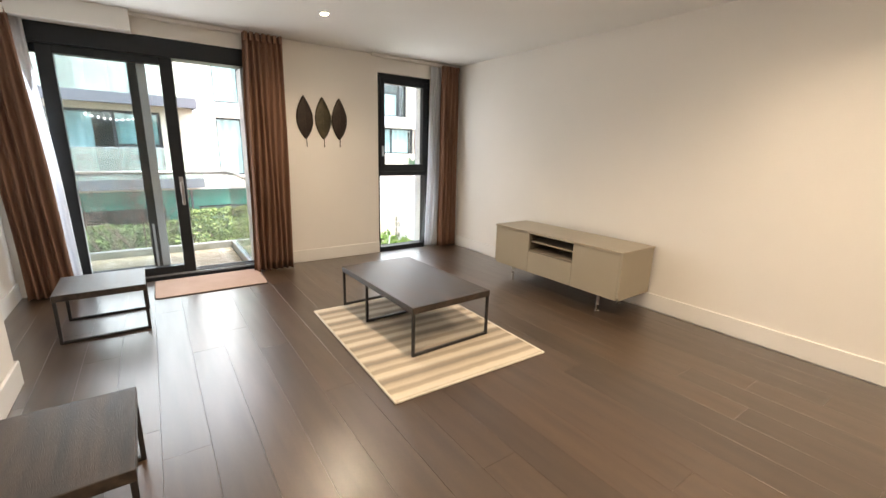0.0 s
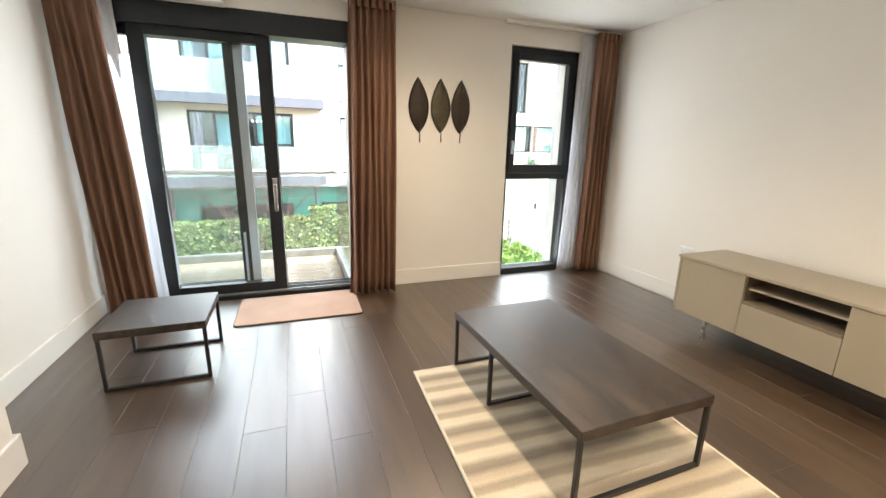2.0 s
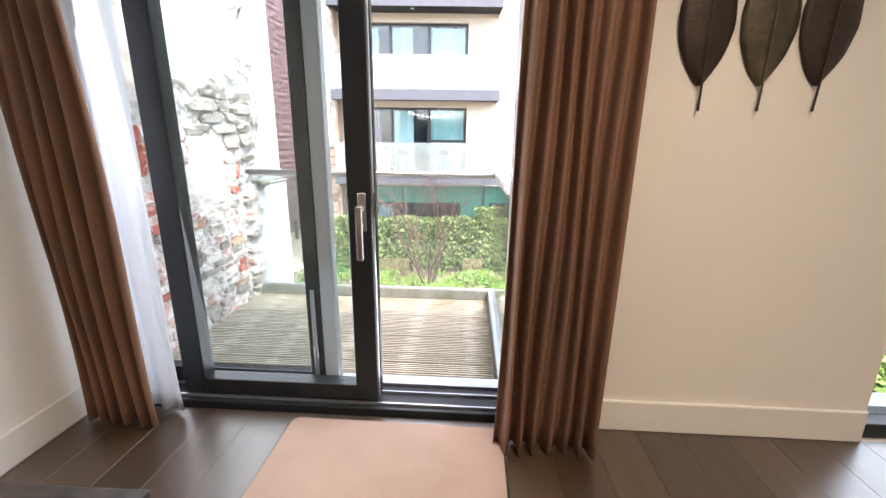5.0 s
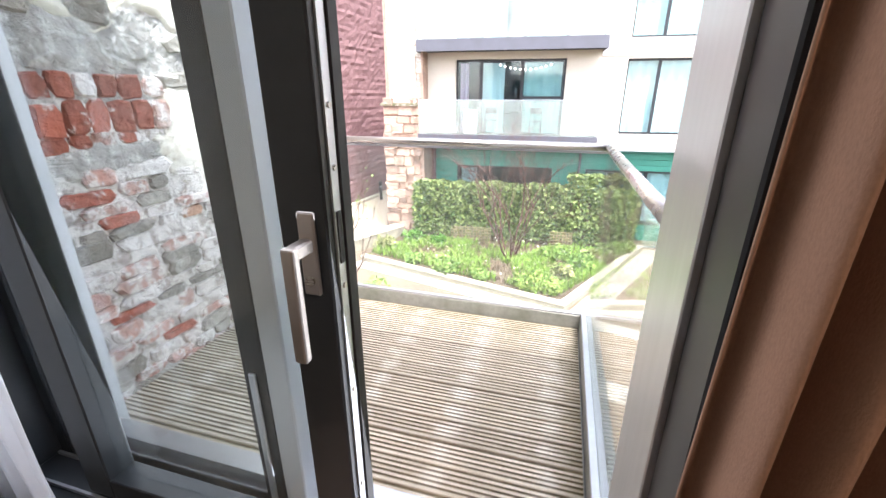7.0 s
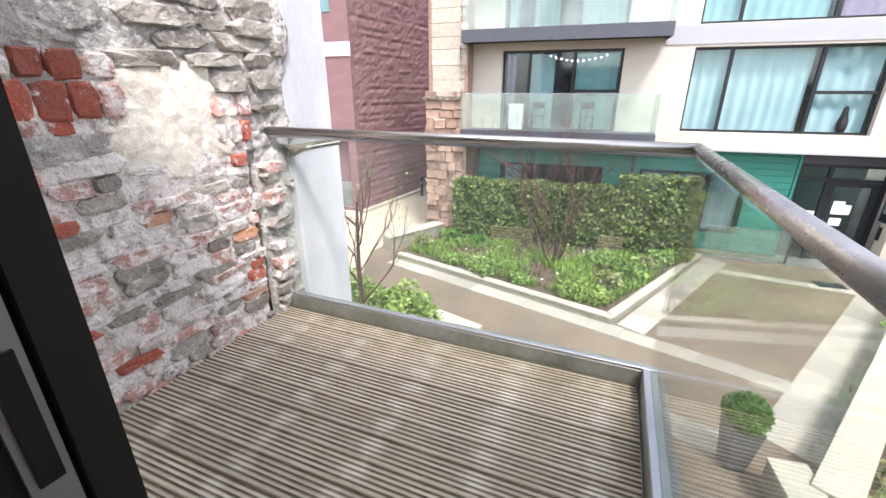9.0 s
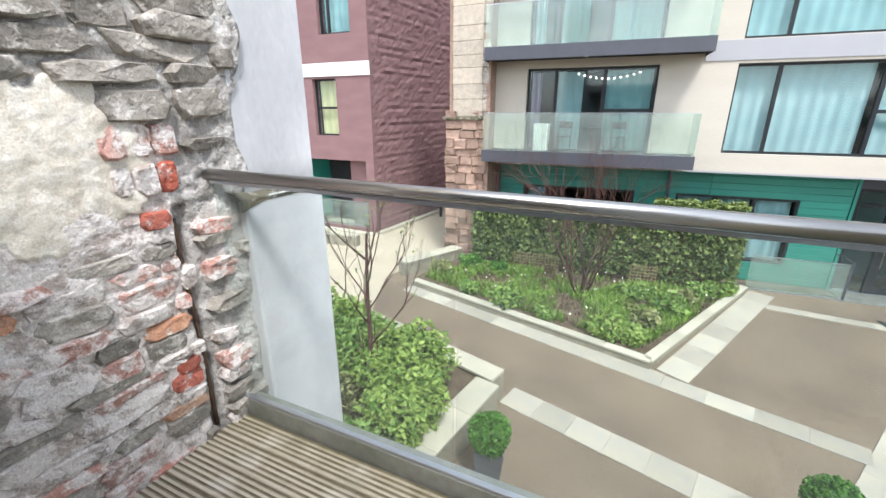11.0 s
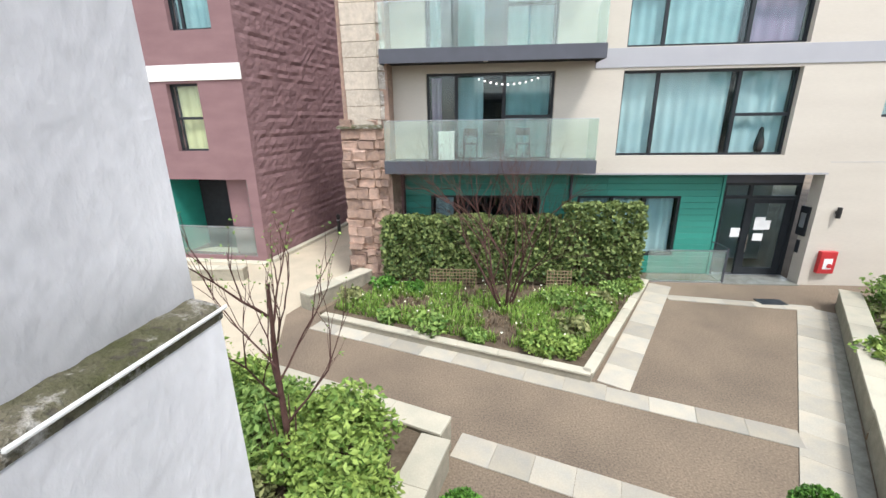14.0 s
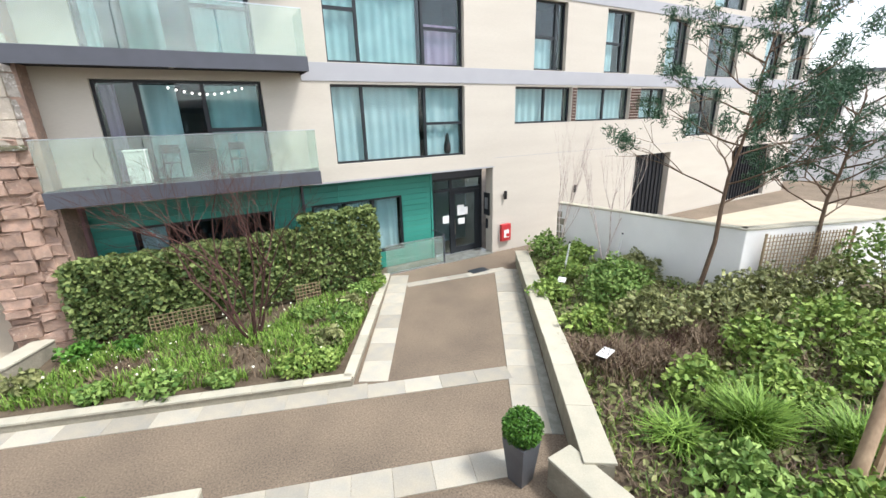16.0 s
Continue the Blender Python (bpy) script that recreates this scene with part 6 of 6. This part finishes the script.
for k in range(26):
    part("lath", bx(k * 0.11, k * 0.11 + 0.02, -0.03, -0.012, 0, 1.45), TRELLIS, tr)
for k in range(13):
    part("lath", bx(0, 2.78, -0.045, -0.031, 0.05 + k * 0.11, 0.07 + k * 0.11), TRELLIS, tr)
part("edge_post", bx(-0.04, 0.0, -0.05, 0.0, 0, 1.5), TRELLIS, tr)
part("edge_post", bx(2.78, 2.82, -0.05, 0.0, 0, 1.5), TRELLIS, tr)


# ---- planting ----
def scatter(poly, n):
    """Random places inside a many-cornered plan."""
    xs, ys = [p[0] for p in poly], [p[1] for p in poly]
    out = []
    while len(out) < n:
        x, y = rnd.uniform(min(xs), max(xs)), rnd.uniform(min(ys), max(ys))
        inside, j = False, len(poly) - 1
        for i in range(len(poly)):
            if (poly[i][1] > y) != (poly[j][1] > y) and x < (poly[j][0] - poly[i][0]) * (y - poly[i][1]) / (poly[j][1] - poly[i][1]) + poly[i][0]:
                inside = not inside
            j = i
        if inside:
            out.append((x, y))
    return np.array(out)


def shrub(name, c, r, n, size, mt, label, flat=0.2, core=True, low=-0.6, long=1.6, stems=5):
    t = thing(name, pose(*c), label, "shrub")
    pts = shell_points(n, (0, 0, r[2] * 0.75), r, 0.6, 0.35, low)
    pts = pts[pts[:, 2] > 0.01]
    leaves("foliage", pts, size, mt, t, flat, long)
    bm = bmesh.new()
    rng = np.random.default_rng(int(abs(c[0] * 100)) + 3)
    for k in range(stems):
        a = rng.uniform(0, 6.28)
        tube_into(bm, [(0.04 * math.cos(a), 0.04 * math.sin(a), -0.05), (0.45 * r[0] * math.cos(a), 0.45 * r[1] * math.sin(a), r[2] * 1.1)], [0.014, 0.005], 5)
    part("stems", bm, BARK, t)
    return t


# hedge: a clipped ivy screen on trellis panels
hedge = thing("hedge", pose(0, 0, 0), "clipped variegated ivy hedge on a low trellis, along the ground floor", "hedge")
n = 15000
h_a, h_b = Vector((-4.0, 18.75)), Vector((3.55, 19.35))
u = rnd.uniform(0, 1, n)
pick = rnd.uniform(0, 1, n)
top = -1.66 + 0.03 * np.sin(u * 23) * (u < 0.68) + np.where(u > 0.70, 0.40, 0) + 0.025 * np.sin(u * 71)
zz = -3.55 + (top + 3.55) * rnd.uniform(0, 1, n) ** 0.85
dd = np.where(pick < 0.68, rnd.uniform(-0.05, 0.12, n), rnd.uniform(0, 0.75, n))
zz = np.where(pick >= 0.68, top - rnd.uniform(0, 0.14, n), zz)
dd = dd + 0.04 * np.sin(u * 34 + zz * 3) + 0.03 * np.sin(zz * 7 + u * 61)
hx, hy = h_a.x + (h_b.x - h_a.x) * u, h_a.y + (h_b.y - h_a.y) * u + dd
leaves("foliage", np.stack([hx, hy, zz], 1), 0.105, HEDGE, hedge, 0.2, 1.25)
n2 = 1500
u2, z2, d2 = np.where(rnd.random(n2) < 0.5, 0.0, 1.0), rnd.uniform(-3.5, -1.7, n2), rnd.uniform(0, 0.7, n2)
leaves("end_foliage", np.stack([h_a.x + 7.55 * u2 + rnd.uniform(-0.1, 0.1, n2), h_a.y + 0.6 * u2 + d2, z2], 1), 0.105, HEDGE, hedge, 0.2, 1.25)
# Plain soil-dark box: the shade inside the hedge, put into colour.
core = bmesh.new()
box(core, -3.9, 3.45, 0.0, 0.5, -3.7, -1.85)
part("shade_core", core, SOIL, hedge, "plain dark box, shade between the leaves put into its colour", at=pose(-0.15, 19.2, 0, 0, 0, 4.5))
for k, x0 in enumerate((-2.6, -1.9, 0.9)):
    pan = new("trellis_panel")
    pan.parent = hedge
    pan.matrix_basis = pose(x0, 18.66 + (x0 + 4) * 0.08, -3.72, 0, 0, 4.5)
    for i in range(8):
        part("lath", bx(i * 0.1, i * 0.1 + 0.018, -0.012, 0, 0, 0.55), TRELLIS, pan)
        if i < 6:
            part("lath", bx(0, 0.72, -0.024, -0.0125, 0.03 + i * 0.1, 0.048 + i * 0.1), TRELLIS, pan)

# low planting in the bed
inner = [(-4.9, 16.8), (1.25, 15.15), (3.55, 19.2), (-4.0, 18.6)]
g1 = scatter(inner, 13000)
keep = np.array([noise.noise((x * 0.9, y * 0.9, 0)) + 0.6 * noise.noise((x * 2.7, y * 2.7, 3)) > -0.12 for x, y in g1])
g1 = g1[keep]
bl = blades("bed_grass", np.c_[g1, np.full(len(g1), -3.78)], 0.30, 0.16, 0.022, GRASS, None, "stuff")
tagged(bl, "tufts of fresh green grass and bulbs leaves in the bed", "grass")
b1 = scatter(inner, 2600)
bw = blades("dry_stalks", np.c_[b1, np.full(len(b1), -3.78)], 0.24, 0.2, 0.02, BROWNLEAF, None, "stuff")
tagged(bw, "dry brown stalks and leaf litter between the grass", "plants")
p1 = scatter(inner, 130)
pt = leaves("white_flowers", np.c_[p1, np.full(len(p1), -3.5) + rnd.uniform(-0.06, 0.08, len(p1))], 0.055, PETAL, None, 0.5, 1.0)
tagged(pt, "scattered small white and cream spring flowers", "flowers", kind="stuff")
brng = np.random.default_rng(31)
for k, (x, y, r, mt) in enumerate(((-3.9, 18.3, 0.36, BOX), (-2.9, 18.25, 0.28, BOX), (-2.0, 15.95, 0.42, MIDGREEN), (-4.6, 17.4, 0.34, DULLGREEN), (0.55, 15.45, 0.4, LIME), (1.05, 15.4, 0.32, LIME), (1.35, 16.3, 0.36, DULLGREEN), (1.9, 17.3, 0.42, MIDGREEN), (2.8, 18.8, 0.35, MIDGREEN), (3.35, 19.2, 0.32, LIME), (-0.9, 15.7, 0.25, MIDGREEN), (2.3, 18.1, 0.3, DULLGREEN), (1.1, 17.9, 0.34, MIDGREEN), (-3.2, 16.4, 0.26, MIDGREEN))):
    shrub("low_shrub", (x, y, -3.78), (r, r, r * 0.8), 420, 0.085, mt, "low rounded leafy shrub in the courtyard bed")

# bare red-stemmed tree in the bed
tree = thing("bare_tree", pose(-0.3, 17.5, -3.78), "leafless multi-stemmed tree with dark red twigs in the bed", "tree")
trng = np.random.default_rng(4)
for k in range(7):
    a = k * 0.95 + 0.3
    bm = bmesh.new()
    branching(bm, (0.1 * math.cos(a), 0.1 * math.sin(a), 0), (0.42 * math.cos(a) - 0.1, 0.42 * math.sin(a), 1), 1.95, 0.042, 4, trng, 0.75, 0.22, 3, None, 4)
    part("stem", bm, BARK, tree)

# evergreen bed below the balcony
for k, (x, y, r, h, mt) in enumerate(((-2.35, 11.35, 0.75, 0.75, LIME), (-1.95, 10.6, 0.55, 0.6, LIME), (-2.9, 11.9, 0.55, 0.5, LIME), (-3.6, 11.7, 0.7, 0.6, MIDGREEN), (-4.6, 12.3, 0.7, 0.55, LIME), (-3.3, 10.3, 0.6, 0.45, DULLGREEN), (-2.4, 9.7, 0.5, 0.4, MIDGREEN), (-5.6, 12.4, 0.8, 0.7, LIME), (-4.5, 10.9, 0.7, 0.6, MIDGREEN))):
    shrub("evergreen_shrub", (x, y, -3.46), (r, r, h), 5200 if k < 5 else 2200, 0.062, mt, "bushy lime green evergreen shrub with whorled leaves", 0.35, long=1.9)
sap = thing("young_tree", pose(-2.95, 11.1, -3.46), "slender leafless young tree with upright twigs and buds", "tree")
bm = bmesh.new()
trng = np.random.default_rng(12)
tips = []
tube_into(bm, [(0, 0, 0), (0.04, 0, 1.0), (0.0, 0.04, 1.8), (0.08, 0, 2.9)], [0.05, 0.042, 0.034, 0.018], 7)
for k in range(8):
    a = k * 2.4
    branching(bm, (0.02, 0.01, 0.95 + 0.22 * k), (0.75 * math.cos(a), 0.75 * math.sin(a), 1.0), 1.0 - 0.04 * k, 0.019, 2, trng, 0.45, 0.35, 3, tips, 4)
for k in range(4):
    a = k * 1.6
    tube_into(bm, [(0.06 * math.cos(a), 0.06 * math.sin(a), 0), (0.2 * math.cos(a), 0.2 * math.sin(a), 1.3)], [0.02, 0.008], 5)
part("branchwork", bm, BARK, sap)
leaves("foliage", np.array([t[0] for t in tips for _ in range(3)]) + rnd.normal(0, 0.03, (3 * len(tips), 3)), 0.03, MIDGREEN, sap)["kind"] = "stuff"


# box balls in planters
def box_planter(x, y, z, label):
    t = thing("box_planter", pose(x, y, z, 0, 0, 14), label, "potted plant", "box balls in planters")
    bm = bmesh.new()
    lo, hi, H = 0.13, 0.20, 0.75
    rings = []
    for w, zz in ((lo, 0), (hi, H), (hi - 0.02, H), (hi - 0.03, H - 0.06)):
        rings.append([bm.verts.new((sx * w, sy * w, zz)) for sx, sy in ((-1, -1), (1, -1), (1, 1), (-1, 1))])
    for a, b in zip(rings, rings[1:]):
        for i in range(4):
            bm.faces.new((a[i], a[(i + 1) % 4], b[(i + 1) % 4], b[i]))
    bm.faces.new(rings[0][::-1])
    part("planter", bm, POTGREY, t, "tall tapered grey planter")
    part("compost", bx(-0.16, 0.16, -0.16, 0.16, H - 0.1, H - 0.06), SOIL, t)
    part("stem", pipe([(0, 0, H - 0.07), (0, 0, H + 0.2)], 0.015, 6), BARK, t)
    ball = shell_points(2600, (0, 0, H + 0.2), (0.29, 0.29, 0.28), 0.72, 0.06)
    leaves("foliage", ball[ball[:, 2] > H - 0.04], 0.036, BOX, t, 0.0, 1.5)
    return t


box_planter(3.16, 11.2, GZ, "clipped box ball in a tall grey tapered planter by the wall")
box_planter(-0.66, 10.58, GZ, "clipped box ball in a tall grey tapered planter on the gravel")

# garden on the east side
G0 = -3.62
GARDEN = [(9.4, 18.4, 0.55, 0.6, MIDGREEN), (9.9, 17.4, 0.5, 0.5, LIME), (8.6, 16.6, 0.5, 0.45, LIME), (9.3, 15.2, 0.8, 0.6, MIDGREEN), (8.6, 14.6, 0.7, 0.5, MIDGREEN), (10.6, 15.6, 0.6, 0.5, DULLGREEN), (7.3, 15.6, 0.5, 0.35, LIME), (11.4, 16.3, 0.5, 0.4, DULLGREEN),
          (7.9, 12.9, 0.7, 0.7, DULLGREEN), (9.6, 12.2, 0.9, 0.8, DULLGREEN), (8.9, 11.2, 0.6, 0.6, LIME), (11.6, 12.4, 0.8, 0.7, DULLGREEN), (10.9, 10.8, 0.8, 0.7, LIME), (13.0, 11.6, 0.9, 0.9, DULLGREEN), (14.2, 11.0, 1.2, 1.5, MIDGREEN), (12.0, 9.6, 0.9, 0.7, LIME), (5.4, 9.4, 0.6, 0.4, MIDGREEN), (6.0, 8.4, 0.6, 0.45, LIME), (9.8, 9.6, 0.7, 0.5, LIME), (6.9, 13.6, 0.55, 0.4, LIME), (13.8, 9.2, 1.0, 1.0, LIME), (6.7, 10.9, 0.55, 0.5, LIME), (7.8, 10.2, 0.6, 0.45, LIME)]
for x, y, r, h, mt in GARDEN:
    shrub("garden_shrub", (x, y, G0), (r, r, h), int(1500 * r + 300), 0.085, mt, "loose leafy shrub in the garden bed", 0.25)
for x, y, r, h in ((6.4, 12.3, 0.75, 0.55), (7.2, 11.9, 0.6, 0.5), (6.0, 13.0, 0.5, 0.35), (8.4, 12.1, 0.7, 0.6)):
    t = thing("dead_bracken", pose(x, y, G0), "brown dead bracken and twiggy stems", "shrub")
    k = 900
    blades("fronds", np.c_[rnd.normal(0, r * 0.45, (k, 2)), np.zeros(k)], h, 0.35, 0.02, BROWNLEAF, t)
    bm = bmesh.new()
    bw = np.random.default_rng(int(x * 10))
    for j in range(7):
        branching(bm, (bw.normal(0, r * 0.3), bw.normal(0, r * 0.3), 0), (bw.normal(0, 0.5), bw.normal(0, 0.5), 1), h * 0.9, 0.012, 2, bw, 0.7, 0.1, 3, None, 4)
    part("twig_tangle", bm, BARK, t)
for x, y, h, n_b in ((6.5, 9.95, 0.75, 900), (7.6, 9.1, 0.6, 500), (5.5, 10.4, 0.4, 400)):
    t = thing("grass_clump", pose(x, y, G0), "arching clump of strappy green grass", "ornamental grass")
    for ox, oy in ((-0.09, 0.05), (0.1, 0.04), (0.0, -0.1)):
        k = n_b // 3
        blades("tuft", np.c_[rnd.normal(ox, 0.09, k), rnd.normal(oy, 0.09, k), np.zeros(k)], h * 1.15, 0.55, 0.028, GRASS, t)
cover = scatter([(4.2, 10.6), (4.0, 8.4), (16, 6), (15, 12), (12, 14), (10.2, 18.4), (8.9, 18.9)], 9000)
cv = leaves("ground_cover", np.c_[cover, G0 + 0.06 + rnd.uniform(-0.03, 0.16, len(cover))], 0.09, DULLGREEN, None, 0.5, 1.7)
tagged(cv, "mixed low leafy ground cover in the garden bed", "ground cover", kind="stuff")
cover2 = scatter([(4.2, 10.6), (4.0, 8.4), (16, 6), (15, 12), (12, 14), (10.2, 18.4), (8.9, 18.9)], 6000)
cg = blades("garden_grass", np.c_[cover2, np.full(len(cover2), G0)], 0.28, 0.2, 0.02, GRASS, None, "stuff")
cover3 = scatter([(4.2, 10.6), (4.0, 8.4), (12, 7), (12, 12), (9.5, 16)], 3500)
cd = blades("garden_litter", np.c_[cover3, np.full(len(cover3), G0)], 0.3, 0.3, 0.02, BROWNLEAF, None, "stuff")
tagged(cd, "dry brown stalks among the garden shrubs", "plants")
tagged(cg, "tufts of grass between the garden shrubs", "grass")


# pine
def pine(x, y, z, height, lean, seed, label):
    t = thing("pine_tree", pose(x, y, z), label, "tree")
    rng = np.random.default_rng(seed)
    bm = bmesh.new()
    pts = [Vector((lean * (k / 8) ** 1.2 + 0.04 * math.sin(k), 0.05 * math.cos(k * 1.7), height * k / 8)) for k in range(9)]
    tube_into(bm, pts, [0.07 * (1 - 0.09 * k) for k in range(9)], 8)
    tips = []
    for k in range(17):
        f_ = 0.4 + 0.58 * k / 16
        i = f_ * 8
        p = pts[int(i)].lerp(pts[min(8, int(i) + 1)], i - int(i))
        a = k * 2.4 + rng.uniform(-0.4, 0.4)
        branching(bm, p, (math.cos(a), math.sin(a), 0.25 + 0.3 * f_), (1.25 - 0.65 * f_) * height / 5 + 0.25, 0.028, 2, rng, 0.6, 0.15, 3, tips, 5)
    part("branchwork", bm, PINEBARK, t)
    cs = []
    for p, d in tips:
        if rng.random() < 0.9:
            cs += [np.array(p) + rng.normal(0, 0.10, 3) for _ in range(80)]
    leaves("needles", np.array(cs), 0.026, NEEDLE, t, 0.0, 6.0)
    return t


pine(10.7, 13.6, G0, 6.6, 1.3, 8, "open-crowned pine with a slanting trunk in the garden")
pine(13.6, 12.6, G0, 5.2, 1.0, 15, "smaller open-crowned pine beside the garden wall")
for x, y, s in ((9.8, 18.15, 3), (10.35, 16.6, 6)):
    t = thing("birch_sapling", pose(x, y, G0), "leafless pale-stemmed sapling against the white wall", "tree")
    bm = bmesh.new()
    rr = np.random.default_rng(s)
    for k in range(3):
        branching(bm, (0.05 * k, 0, 0), (0.10 * (k - 1), 0.05, 1), 1.9, 0.03, 3, rr, 0.3, 0.5, 3, None, 5)
    part("branchwork", bm, BIRCH, t)

# leaning logs, labels, stakes
t = thing("leaning_log", pose(6.55, 8.75, G0), "rough pale tree trunk leaning over the garden bed", "tree trunk")
part("trunk", tube_into(bmesh.new(), [(0, 0, 0), (0.25, 0.05, 0.5), (0.6, 0.12, 1.05), (1.1, 0.2, 1.9)], [0.10, 0.085, 0.08, 0.07], 9), LOG, t, smooth=True)
part("side_stem", tube_into(bmesh.new(), [(0.25, -0.1, 0), (0.5, -0.05, 0.6), (1.0, 0.05, 1.3)], [0.06, 0.05, 0.04], 7), LOG, t)
for x, y, rz in ((6.0, 12.35, 20), (7.85, 15.75, 40)):
    t = thing("plant_label", pose(x, y, G0, 0, 0, rz), "white plant label plate on a short stake", "plant label", "plant labels")
    part("stake", pipe([(0, 0, 0), (0, 0, 0.42)], 0.012, 6), BLACKMETAL, t)
    part("plate", box(bmesh.new(), -0.2, 0.2, -0.11, 0.11, 0.425, 0.437, 0.003), PAPER, t)
for x, y in ((8.45, 16.4), (10.5, 16.3)):
    t = thing("white_stake", pose(x, y, G0, 6, 4, 0), "slim white marker stake in the garden bed", "stake")
    part("pole", pipe([(0, 0, 0), (0, 0, 1.3)], 0.025, 8), WHITEPLASTIC, t)
    part("tip", pipe([(0, 0, 1.301), (0, 0, 1.34)], 0.032, 8), FRAME, t)

# the courtyard lies a little nearer and to the east of its first setting-out
for ob in list(scene.objects):
    if ob not in indoors and ob.parent is None:
        ob.matrix_basis = Matrix.Translation((0.06, -0.25, 0)) @ ob.matrix_basis

# ---- floor planks, last ----
PL, PW = 1.9, 0.19
plank_bm = bx(0.0003, PW - 0.0003, 0.0003, PL - 0.0003, -0.016, 0.0, 0.0008)
plank = bpy.data.meshes.new("plank")
plank_bm.to_mesh(plank)
plank_bm.free()
plank.materials.append(OAK)
prng = np.random.default_rng(2)
short = {}
for i in range(25):
    x = -0.613 + i * PW
    if x + PW > 3.985:
        continue
    y = -1.99 - prng.uniform(0, PL)
    while y < 5.2:
        y0, y1 = max(y, -1.99), min(y + PL, 5.208)
        if y1 - y0 > 0.02:
            if y1 - y0 > PL - 1e-3:
                me = plank
            else:
                cut = bx(0.0003, PW - 0.0003, 0.0003, y1 - y0 - 0.0003, -0.016, 0.0, 0.0008)
                me = bpy.data.meshes.new("plank")
                cut.to_mesh(me)
                cut.free()
                me.materials.append(OAK)
            piece("plank", me, part_floor, pose(x, y0, 0))
        y += PL
